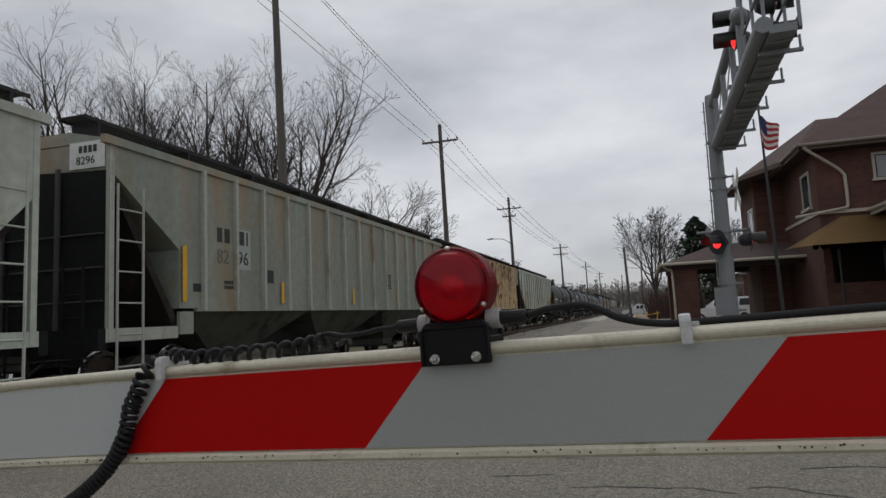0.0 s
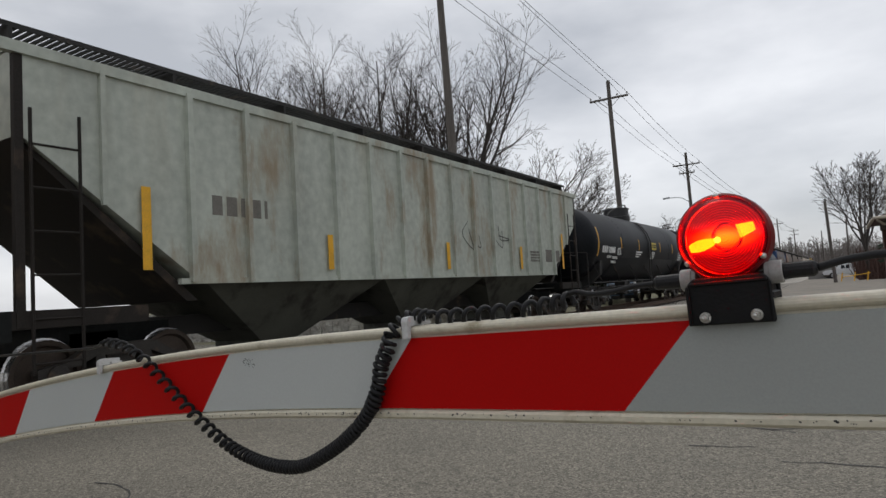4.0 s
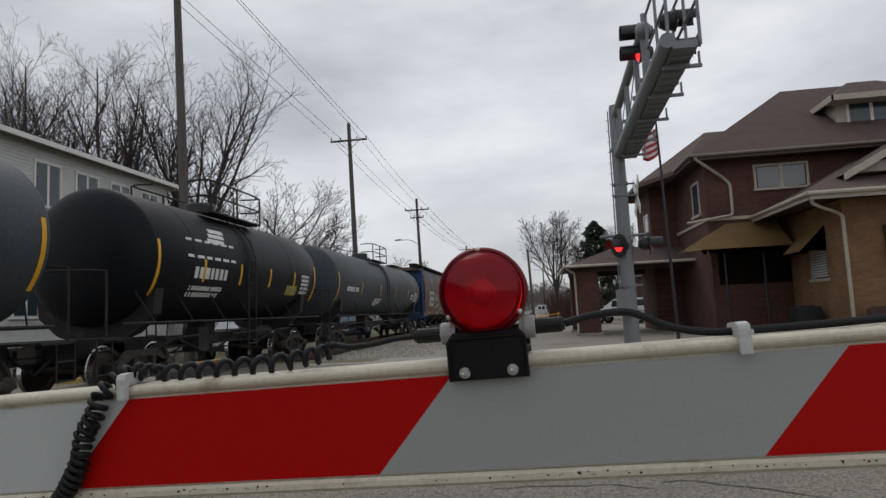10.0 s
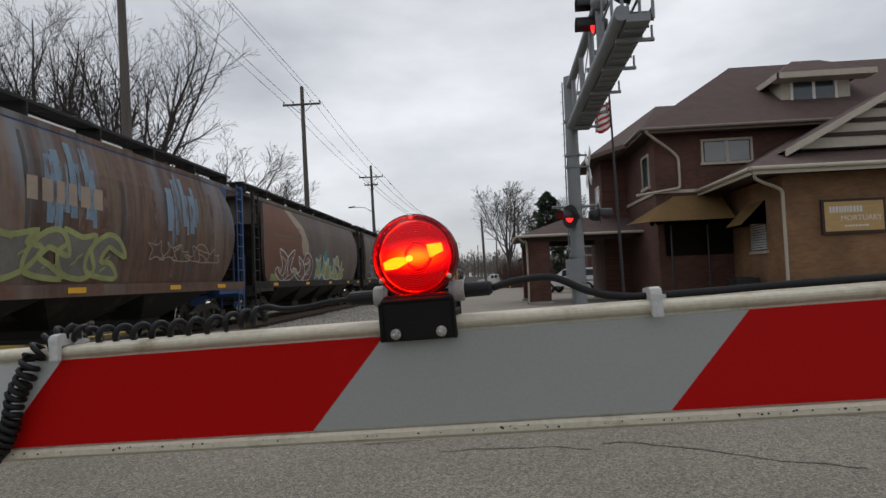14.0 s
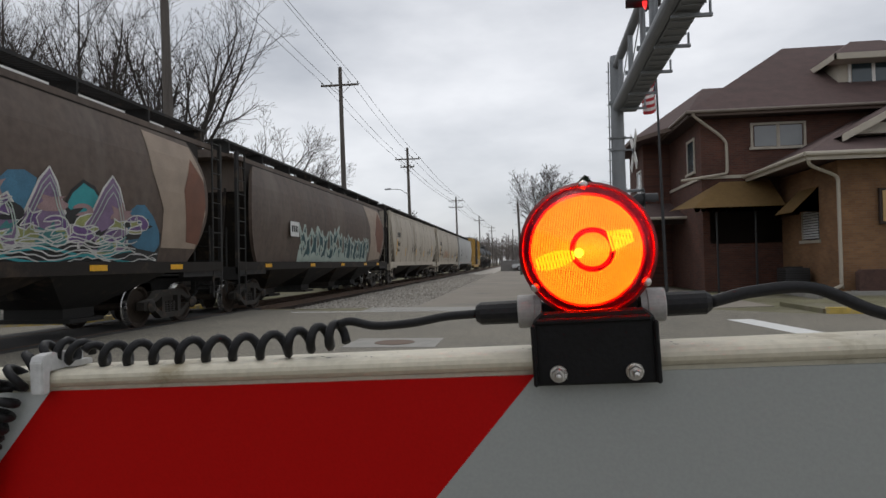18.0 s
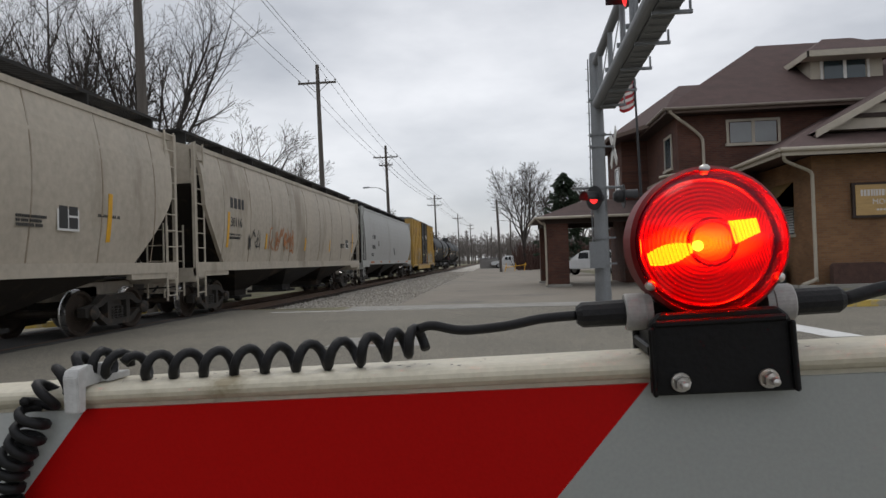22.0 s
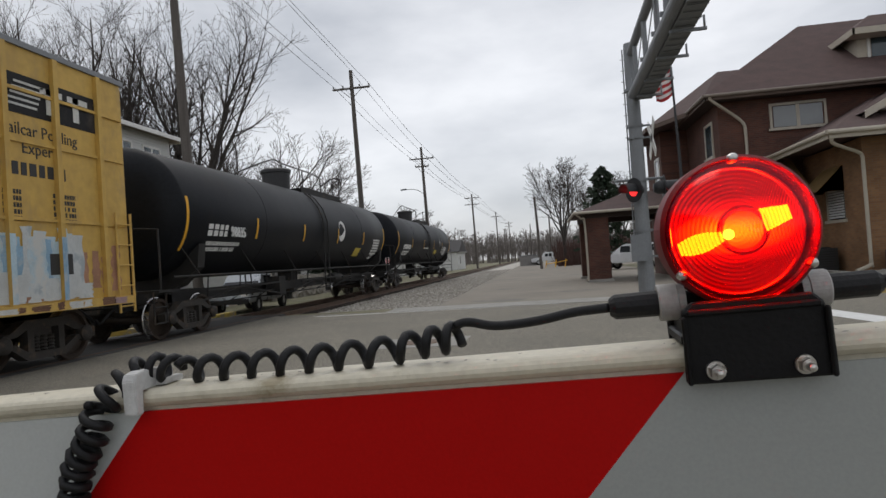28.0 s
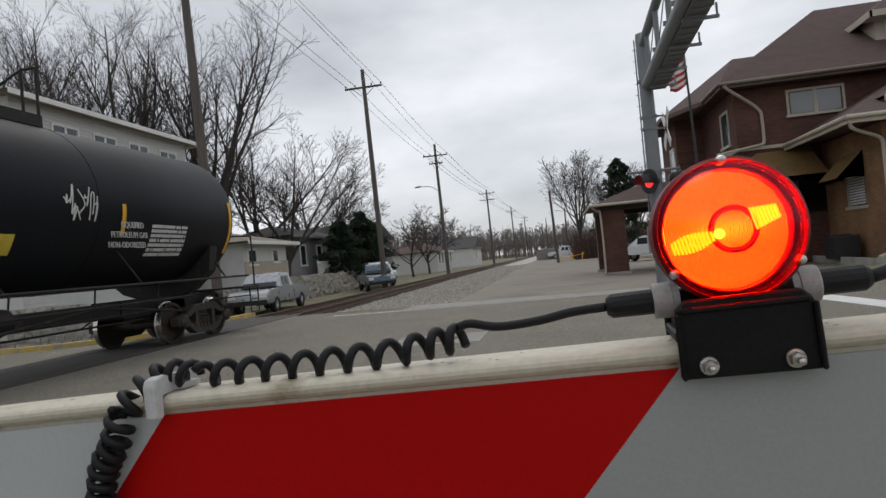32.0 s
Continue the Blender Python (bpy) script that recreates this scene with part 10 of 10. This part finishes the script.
def graffiti_twelve():
    """Pale lavender peaks with nested lines over flames of turquoise, and a band of waves below."""
    rnd = random.Random(62)
    wash(c12, s12, 6.2, 16.9, 1.42, 2.25, M_SPRAYBLACK, 160, 0.005)
    piece(c12, s12, 2.6, 6.3, 1.5, 2.9, 3, M_SPRAYBLACK, M_SPRAYW, 66, 0.05, (2, 4, 0))
    flames = [rounded(p, 2) for p in (
        [(7.4, 1.85), (7.8, 2.3), (8.2, 2.72), (8.5, 2.75), (8.95, 2.45), (8.4, 2.2)],
        [(10.2, 2.5), (10.55, 3.08), (10.9, 2.7), (10.6, 2.4)],
        [(11.4, 2.98), (11.95, 2.6), (11.8, 2.2), (11.45, 2.5)],
        [(13.85, 2.4), (14.3, 2.88), (14.8, 2.6), (14.4, 2.25)])]
    painted(c12, s12, flames, M_SPRAYCYAN, 0.009, "graffiti_flame", "bright turquoise sprayed flames")
    lines(c12, s12, flames, M_SPRAYBLACK, 0.07, 0.0125, label="black sprayed outline")
    fields = [rounded(p, 2) for p in (
        [(6.3, 1.45), (6.5, 2.05), (7.0, 2.1), (7.4, 1.8), (8.6, 1.72), (8.6, 1.45)],
        [(15.5, 1.9), (15.7, 2.45), (16.2, 2.62), (16.8, 2.1), (16.75, 1.65)],
        [(12.2, 2.3), (12.6, 2.85), (13.2, 2.8), (12.95, 2.2)])]
    painted(c12, s12, fields, M_SPRAYSEA, 0.008, "graffiti_field", "blue sprayed fields")
    peaks = [rounded(p, 2) for p in (
        [(7.9, 1.85), (8.5, 2.25), (9.2, 2.5), (8.85, 3.02), (9.4, 2.95), (10.1, 3.1), (10.05, 2.6), (10.3, 2.1), (9.4, 1.7)],
        [(10.2, 1.9), (10.6, 2.6), (11.28, 3.02), (11.5, 2.6), (11.95, 2.2), (12.2, 1.8), (11.0, 1.6)],
        [(12.9, 1.7), (13.05, 2.4), (13.47, 3.02), (13.8, 2.4), (14.1, 1.8)],
        [(14.3, 1.7), (14.6, 2.4), (15.13, 3.08), (15.5, 2.5), (15.7, 1.9), (15.6, 1.65)],
        [(12.2, 1.7), (12.3, 2.2), (12.6, 2.5), (12.85, 2.1), (12.9, 1.7)])]
    painted(c12, s12, peaks, M_SPRAYLAV, 0.013, "graffiti_fill", "spray painted graffiti lettering")
    lines(c12, s12, peaks, M_SPRAYW, 0.05, 0.019)
    # small fields of colour packed between the lines
    for material, n_, lo, hi, off, label in ((M_SPRAYBLACK, 17, 1.6, 2.25, 0.0165, "black sprayed gaps"), (M_SPRAYLIME, 15, 1.55, 2.2, 0.0205, "olive sprayed fields"), (M_SPRAYPURPLE, 12, 1.7, 2.35, 0.0235, "purple sprayed fields"), (M_SPRAYPINK, 8, 2.2, 2.6, 0.0185, "dusty pink sprayed tops"), (M_SPRAYTEAL, 8, 1.5, 2.0, 0.0255, "teal sprayed fields")):
        bits = []
        for k in range(n_):
            t = SHAPES[rnd.randrange(6)]
            w, h = rnd.uniform(0.35, 0.75), rnd.uniform(0.2, 0.42)
            y = 7.9 + (16.3 - 7.9) * (k + rnd.random()) / n_ - w / 2
            z = rnd.uniform(lo, hi - h * 0.4)
            bits.append(rounded([(y + w * p, z + h * q) for p, q in t], 2))
        painted(c12, s12, bits, material, off, "graffiti_field", label)
        if material in (M_SPRAYLIME, M_SPRAYPURPLE):
            lines(c12, s12, bits, M_SPRAYW, 0.026, off + 0.007)
    nested = []
    for p in peaks:
        cy, cz = sum(q[0] for q in p) / len(p), sum(q[1] for q in p) / len(p)
        nested += [[(cy + (y - cy) * f, cz + (z - cz) * f + 0.1 * (1 - f)) for y, z in p] for f in (0.8, 0.6)]
    lines(c12, s12, nested, M_SPRAYPALE, 0.025, 0.029)
    lines(c12, s12, [[(6.9 + 0.16 * k, 1.46 + 0.075 * r + 0.06 * math.sin(k * (0.55 + 0.1 * r) + r * 2) + rnd.uniform(-0.025, 0.025)) for k in range(63 if r < 3 else 58)] for r in range(6)], M_SPRAYW, 0.024, 0.034, False)
    lines(c12, s12, [[(6.5 + 0.2 * k, 1.5 + 0.1 * r + 0.07 * math.sin(k * 0.5 + r * 3)) for k in range(48)] for r in range(2)], M_SPRAYCYAN, 0.05, 0.0315, False)
    painted(c12, s12, [[(6.35, 1.75), (6.55, 1.75), (6.75, 2.2), (6.55, 2.2)]], M_SPRAYORANGE, 0.03, "graffiti_bar", "orange sprayed bar")


graffiti_twelve()
painted(c12, s12, [[(16.4, 4.25), (16.5, 3.4), (16.9, 2.6), (16.95, 1.75), (18.4, 1.75), (18.75, 2.6), (18.7, 3.5), (18.3, 4.2)]], M_PATCHTAN, 0.012, "primer_band", "pale tan primer band", "")
painted(c12, s12, [[(17.75, 3.1), (17.95, 1.9), (18.5, 1.85), (18.74, 2.8), (18.68, 3.4), (18.2, 3.9)]], M_PATCHRUST, 0.018, "rust_diamond", "brown painted diamond", "")
wash(c13, s13, 5.4, 15.4, 1.45, 2.3, M_SPRAYPALE, 164, 0.006)
piece(c13, s13, 5.3, 10.7, 1.5, 2.95, 8, M_SPRAYDEEP, M_SPRAYPALE, 64, 0.11, (0, 1, 2, 3), M_SPRAYTEAL)
piece(c13, s13, 11.0, 15.4, 1.5, 2.7, 8, M_SPRAYDEEP, M_SPRAYPALE, 65, 0.08, (0, 3, 4))
painted(c13, s13, [[(y, 1.43), (y + 0.5, 1.43), (y + 0.7, 1.62), (y + 0.1, 1.62)] for y in (5.5, 6.6, 7.5, 8.4, 9.6, 11.2, 12.1, 13.2, 14.3)], M_SPRAYPALE, 0.03, "graffiti_outline", "pale graffiti outline")
patch(c13, 4.2, 5.0, 2.3, 2.8, M_WHITE, "white_plate", "white painted plate", 1.63, 0.01)
text_bars(c13, 1.64, 4.3, 2.45, [0.6], M_DARKTEXT, 0.22, 66)
painted(c13, s13, [[(15.2, 4.28), (15.7, 3.2), (15.9, 2.4), (15.8, 1.5), (18.2, 1.6), (18.72, 2.5), (18.72, 3.4), (18.2, 4.2)]], M_PATCHTAN, 0.01, "primer_band", "pale tan primer band", "")
painted(c13, s13, [[(16.8, 2.9), (17.5, 2.0), (18.3, 1.9), (18.7, 2.8), (18.7, 3.4), (18.0, 4.1), (17.3, 3.7)]], M_PATCHRUST, 0.017, "rust_diamond", "brown painted diamond", "")
for cc in (c11, c12, c13):
    for y in (2.3, 6.5, 10.5, 14.5, 17.2):
        patch(cc, y, y + 0.5, 1.27, 1.38, M_YELLOW, "reflector_strip", "yellow reflective strip", 1.53)
# off-white hoppers
for cc, sx_, seed in ((c14, s14, 70), (c15, s15, 80)):
    text_bars(cc, sx_(3.0), 2.4, 2.98, [0.95], M_DARKTEXT, 0.3, seed)
    lettering("marking_text", "30501" if cc is c14 else "30116", 0.40, M_DARKTEXT, cc, side_m(sx_(2.6) + 0.004, 2.4, 2.45, 0.82), "dark stencilled digits")
    text_bars(cc, sx_(2.2), 2.4, 2.2, [0.8, 0.75], M_DARKTEXT, 0.07, seed + 2)
    for y, z1 in ((2.22, 2.85), (5.2, 2.3), (9.4, 2.3), (13.0, 2.3), (17.3, 2.8)):
        bm = bmesh.new()
        loft(bm, [[(sx_(z) + o, y + q, z) for o, q in ((0.004, 0), (0.012, 0), (0.012, 0.13), (0.004, 0.13))] for z in (1.85, 2.1, 2.35, z1)])
        part("reflector_strip", bm, M_YELLOW, cc, "yellow reflective strip")
    for k in range(10):
        y = 2.0 + (17.0) * k / 9
        bm = bmesh.new()
        loft(bm, [[(sx_(z) + o, y + q, z) for o, q in ((0.001, 0), (0.007, 0), (0.007, 0.03), (0.001, 0.03))] for z in (1.45, 1.95, 2.45, 2.95, 3.45, 3.95, 4.35)])
        part("weld_seam", bm, M_SEAM, cc, "rust-stained weld seam")
    patch(cc, 15.86, 16.44, 2.02, 2.54, M_WHITE, "data_frame", "white frame of a data square", sx_(2.3) + 0.004)
    patch(cc, 15.90, 16.13, 2.06, 2.50, M_DARKTEXT, "data_square", "dark data square", sx_(2.3) + 0.008)
    patch(cc, 16.16, 16.40, 2.30, 2.50, M_DARKTEXT, "data_square", "dark data square", sx_(2.3) + 0.008)
    patch(cc, 16.16, 16.40, 2.06, 2.26, M_DARKTEXT, "data_square", "dark data square", sx_(2.3) + 0.008)
    text_bars(cc, sx_(2.3) + 0.003, 17.0, 2.5, [0.7, 0.6, 0.7], M_DARKTEXT, 0.06, seed + 4)
    text_bars(cc, sx_(2.3) + 0.003, 14.9, 2.2, [0.7, 0.6, 0.6], M_DARKTEXT, 0.05, seed + 5)
scribble(c14, lambda z: s14(z) + 0.02, 7.6, 9.2, 2.0, 2.8, M_SPRAYBLACK, 71, 0.05, 6)
scribble(c14, lambda z: s14(z) + 0.02, 10.4, 11.6, 2.0, 2.6, M_SPRAYBLACK, 72, 0.03, 5)
scribble(c15, lambda z: s15(z) + 0.02, 3.75, 4.8, 1.8, 2.45, M_SPRAYBLACK, 81, 0.035, 6)
scribble(c15, lambda z: s15(z) + 0.02, 5.5, 8.0, 1.7, 2.6, M_SPRAYORANGE, 82, 0.05, 12)
# light grey hopper
text_bars(c16, s16(2.8), 2.95, 2.72, [0.85], M_DARKTEXT, 0.24, 90)
text_bars(c16, s16(2.3), 2.95, 2.14, [0.9], M_DARKTEXT, 0.24, 91)
text_bars(c16, s16(1.9), 2.9, 1.8, [0.6, 0.6], M_DARKTEXT, 0.06, 92)
text_bars(c16, s16(2.4), 10.5, 2.2, [0.4] * 5, M_DARKTEXT, 0.06, 93)
patch(c16, 4.72, 5.05, 2.32, 2.64, M_SPRAYGREY, "data_square", "grey data square", s16(2.5) + 0.004)
for y, w in ((2.6, 1.0), (5.5, 0.5), (8.6, 0.5), (12.4, 0.5), (16.2, 1.0)):
    patch(c16, y, y + w, 1.28, 1.39, M_SPRAYORANGE, "reflector_strip", "orange reflective strip", 1.53)
# box car
def flat_side(z):
    return FLAT


for k, ((a, b), (c, d)) in enumerate((((2.75, 4.56), (3.95, 3.50)), ((2.80, 3.50), (3.92, 4.62)))):
    for q, m_ in ((-1, M_BLUEMARK), (0, M_SPRAYW), (1, M_REDMARK)):
        up = q * 0.105
        lines(c17, flat_side, [[(a + up * 0.6, b + up * (1 if k == 0 else -1)), (c + up * 0.6, d + up * (1 if k == 0 else -1))]], m_, 0.105, 0.003 + 0.003 * k + 0.001 * q, False, "emblem_stripe", "blue, white and red crossed stripe")
lettering("slogan", "next", 0.38, M_DARKTEXT, c17, side_m(FLAT + 0.004, 1.82, 4.04, 0.92), "dark painted words")
lettering("slogan", "load", 0.38, M_DARKTEXT, c17, side_m(FLAT + 0.004, 1.84, 3.76, 0.92), "dark painted words")
text_bars(c17, FLAT, 1.72, 2.58, [0.5], M_DARKTEXT, 0.3, 191)
text_bars(c17, FLAT, 2.74, 2.58, [0.45], M_DARKTEXT, 0.3, 192)
lettering("marking_text", "50", 0.42, M_DARKTEXT, c17, side_m(FLAT + 0.004, 1.74, 2.08), "dark painted digits")
lettering("marking_text", "49", 0.42, M_DARKTEXT, c17, side_m(FLAT + 0.004, 2.76, 2.08), "dark painted digits")
for y in (1.78, 2.72):
    text_bars(c17, FLAT, y, 1.62, [0.5, 0.4], M_DARKTEXT, 0.08, 193)
scribble(c17, lambda z: FLAT + 0.01, 0.72, 1.35, 2.85, 3.55, M_SPRAYW, 194, 0.025, 12)
wash(c17, flat_side, 0.85, 1.12, 1.15, 2.35, M_SPRAYORANGE, 195, 0.003, steps=4)
patch(c17, 1.05, 1.5, 1.1, 1.26, M_YELLOW, "reflector_strip", "yellow reflective strip")
lettering("slogan", "any", 0.38, M_DARKTEXT, c17, side_m(FLAT + 0.004, 4.86, 4.08, 0.92), "dark painted words")
lettering("slogan", "road", 0.38, M_DARKTEXT, c17, side_m(FLAT + 0.004, 4.88, 3.78, 0.92), "dark painted words")
patch(c17, 3.82, 4.42, 2.06, 2.40, M_SPRAYDARK, "number_panel", "dark grey number panel", FLAT, 0.03)
lettering("marking_text", "86", 0.34, M_WHITE, c17, side_m(FLAT + 0.033, 3.90, 2.11), "white painted digits")
wash(c17, flat_side, 3.4, 6.6, 1.08, 2.1, M_PATCHTAN, 93, 0.003)
piece(c17, flat_side, 3.45, 6.5, 1.12, 2.3, 5, M_SPRAYTAN, M_SPRAYBLACK, 95, 0.05, (2, 3, 5, 0), M_SPRAYGREY, (0.7,))
scribble(c17, lambda z: FLAT + 0.034, 4.4, 6.6, 1.6, 2.5, M_SPRAYW, 96, 0.03, 7)
wash(c17, flat_side, 0.7, 2.4, 1.07, 1.3, M_SPRAYPINK, 99, 0.005)
# buffed panels behind the door: salmon under pale blue and white
band = random.Random(97)
for k in range(26):
    y = 10.9 + 6.7 * k / 26
    streak(c17, flat_side, y, y + band.uniform(0.12, 0.34), 1.08 + band.uniform(0, 0.2), 1.75 + band.uniform(0, 0.6 if k < 14 else 0.25), (M_ORANGEPATCH, M_SPRAYPINK, M_PATCHTAN)[band.choice((0, 0, 1, 2))], 740 + k, 0.0025 + 0.0001 * k, 0.04)
for k in range(44):
    y = 11.0 + (16.4 - 11.0) * k / 44
    streak(c17, flat_side, y, y + band.uniform(0.12, 0.34), 1.08 + band.uniform(0, 0.12), 1.95 + 0.28 * math.sin(k * 1.1) * band.random() + band.uniform(0.0, 0.3), (M_ICE, M_ICEWHITE, M_ICEBLUE)[band.choice((0, 0, 1, 2, 2))], 600 + k, 0.005 + 0.0002 * k, 0.03)
for k in range(16):
    y = 11.2 + (16.8 - 11.2) * k / 16
    streak(c17, flat_side, y, y + band.uniform(0.15, 0.4), 1.08, 1.2 + band.uniform(0.05, 0.35), M_ICEWHITE, 660 + k, 0.015 + 0.0002 * k, 0.05)
for k in range(7):
    y = 10.9 + k * 1.04
    if y < 16.6:
        patch(c17, y - 0.052, y + 0.052, 1.08, 1.95 + band.uniform(0, 0.25), (M_ICE, M_ICEBLUE)[k % 2], "painted_patch", "pale blue paint over a post", 1.582, 0.004)
for k in range(11):
    y = 9.55 + 1.05 * k / 11
    streak(c17, lambda z: 1.63, y, y + band.uniform(0.06, 0.16), 1.12 + band.uniform(0, 0.2), 1.3 + 0.07 * k + band.uniform(0, 0.3), (M_ORANGEPATCH, M_SPRAYPINK, M_PATCHRUSTY)[band.choice((0, 0, 1, 2))], 720 + k, 0.004 + 0.0002 * k, 0.03)
for k in range(40):
    y = 3.2 + 0.36 * k + band.uniform(-0.1, 0.1)
    streak(c17, lambda z: 1.6, y, y + band.uniform(0.1, 0.4), 0.93, 1.0 + band.uniform(0, 0.055), (M_PATCHRUSTY, M_SPRAYPINK, M_SPRAYW, M_PATCHTAN)[band.choice((0, 0, 1, 3)) if y < 11 else band.choice((1, 2, 2, 0))], 700 + k, 0.003, 0.03)
patch(c17, 15.0, 17.2, 4.0, 4.62, M_BOXDOOR, "logo_band", "black logo band")
bm = bmesh.new()
for k in range(5):
    box(bm, FLAT + 0.006, FLAT + 0.012, 15.15 + k * 0.04, 15.75 + k * 0.04, 4.12 + k * 0.09, 4.155 + k * 0.09)
for y in (15.95, 16.55):
    box(bm, FLAT + 0.006, FLAT + 0.012, y, y + 0.14, 4.1, 4.52)
    box(bm, FLAT + 0.006, FLAT + 0.012, y - 0.12, y + 0.36, 4.42, 4.52)
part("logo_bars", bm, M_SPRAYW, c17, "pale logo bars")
lettering("slogan", "Railcar Pooling", 0.27, M_DARKTEXT, c17, side_m(FLAT + 0.004, 15.0, 3.68), "dark painted words")
lettering("slogan", "Experts", 0.27, M_DARKTEXT, c17, side_m(FLAT + 0.004, 15.4, 3.40), "dark painted words")
text_bars(c17, FLAT, 15.2, 3.05, [1.1], M_DARKTEXT, 0.2, 99)
text_bars(c17, FLAT, 15.0, 2.75, [0.35] * 5, M_DARKTEXT, 0.07, 100)
text_bars(c17, FLAT, 16.0, 2.75, [0.5] * 5, M_DARKTEXT, 0.07, 101)
patch(c17, 15.85, 16.35, 1.5, 1.84, M_DARKTEXT, "data_panel", "black data panel", FLAT + 0.012)
for k, words in enumerate(("CLOSE AND LOCK", "BOTH DOORS BEFORE", "MOVING CAR")):
    lettering("door_notice", words, 0.135, M_WHITE, c17, side_m(1.628, 9.36 + 0.14 * (k == 2), 3.78 - 0.15 * k, 0.84), "white stencilled words")
for y, z, w, h, m_ in ((7.62, 2.92, 0.13, 0.16, M_SPRAYW), (7.83, 2.92, 0.13, 0.16, M_SPRAYW), (8.78, 1.98, 0.2, 0.27, M_SPRAYW), (8.05, 1.76, 0.34, 0.25, M_PLACARD)):
    patch(c17, y, y + w, z, z + h, m_, "paper_tag", "pale sticker", 1.63)
text_bars(c17, 1.63, 7.0, 3.62, [0.32, 0.32, 0.2], M_SPRAYW, 0.07, 102)
scribble(c17, lambda z: 1.65, 7.15, 7.75, 1.84, 2.1, M_SPRAYW, 103, 0.025, 6)
scribble(c17, lambda z: 1.65, 9.4, 9.85, 1.78, 2.1, M_SPRAYW, 104, 0.025, 6)
# rear tanks
on_shell(c18, 2.55, 2.3, [0.95], 0.28, 104)
lettering("marking_text", "98835", 0.38, M_WHITE, c18, side_m(1.485, 3.62, 2.3, 0.86), "white stencilled digits", 0.02)
on_shell(c18, 2.6, 2.08, [1.7, 1.5], 0.09, 105)
bm = bmesh.new()
n = 24
ring = []
for k in range(n):
    a = 2 * math.pi * k / n
    z = 2.78 + 0.40 * math.sin(a)
    b_ = math.asin((z - 2.84) / 1.52)
    ring.append((1.532 * math.cos(b_), 12.75 + 0.42 * math.cos(a), z))
bm.faces.new([bm.verts.new(p) for p in ring])
part("oval_emblem", bm, M_WHITE, c18, "white oval emblem")
shell_patch(c18, 15.0, 15.8, 1.82, 2.16, M_PLACARD, "placard", "yellow placard")
on_shell(c18, 17.6, 2.5, [1.1] * 6, 0.08, 107)
on_shell(c18, 17.9, 1.85, [0.5, 0.5], 0.1, 108)
for y in (19.78, 20.35):
    bm = bmesh.new()
    box(bm, 1.46, 1.485, y - 0.05, y + 0.05, 1.05, 1.6)
    part("placard_holder", bm, M_UNDER, c18)
    for r, d, m_, nm in ((0.20, 0.0, M_WHITE, "white diamond border"), (0.165, 0.004, M_REDMARK, "red diamond placard")):
        bm = bmesh.new()
        extrude_poly(bm, [(y - r, 1.55), (y, 1.55 + r), (y + r, 1.55), (y, 1.55 - r)], 1.487 + d, 1.492 + d, "x")
        part("placard", bm, m_, c18, nm)
on_shell(c19, 3.1, 2.22, [2.0], 0.26, 109)
on_shell(c19, 3.1, 2.02, [1.8, 1.5], 0.09, 110)
shell_patch(c19, 13.8, 14.7, 1.95, 2.25, M_PLACARD, "placard", "faded yellow placard")
for r, w in enumerate(("LIQUEFIED", "PETROLEUM GAS", "NON-ODORIZED")):
    lettering("marking_text", w, 0.16, M_SPRAYW, c19, side_m(tank_x(2.54 - 0.18 * r) + 0.002, 16.72 if r else 16.95, 2.42 - 0.18 * r, 0.85), "white marking", 0.006)
on_shell(c19, 17.9, 2.45, [1.2] * 7, 0.06, 111)
scribble(c19, tank_x, 15.6, 16.4, 2.45, 3.15, M_SPRAYW, 112, 0.03, 7)
on_shell(c19, 9.4, 2.3, [1.6], 0.07, 113)


def motions():
    times = [0.5 * k for k in range(65)]
    for car, u in zip(CARS, STARTS):
        walk(car, [(t, pose(TX, u - travelled(t), 0)) for t in times])
    # the lamp's flashing is imitated: the added insert turns half round and back into view
    rows, turn = [(0.0, pose(0, 0.002, LAMPZ, 0, 0, 180))], 180
    events = []
    for k in range(-23, 4):
        off = 28.3 + 1.247 * k
        events += [(off + 0.6, 1), (off, 0)]
    for t, on in sorted(events):
        if 0.05 < t < 31.9:
            f = round(t * FPS) - 2
            for q in range(4):
                rows.append(((f + q) / FPS, pose(0, 0.002, LAMPZ, 0, 0, turn + 60 * q)))
            turn += 180
    rows.append((32.0, pose(0, 0.002, LAMPZ, 0, 0, turn)))
    walk(rotor, rows)
    # the flag swings round its pole in the wind
    walk(flag, [(t, pose(-0.15, 0, 7.1, 0, 0, a)) for t, a in ((0, 5), (1.2, -8), (2.5, 10), (3.2, 70), (4.0, 135), (5, 160), (7, 150), (9, 168), (12, 155), (15, 170), (19, 200), (22, 170), (26, 150), (29, 168), (32, 160))])


motions()
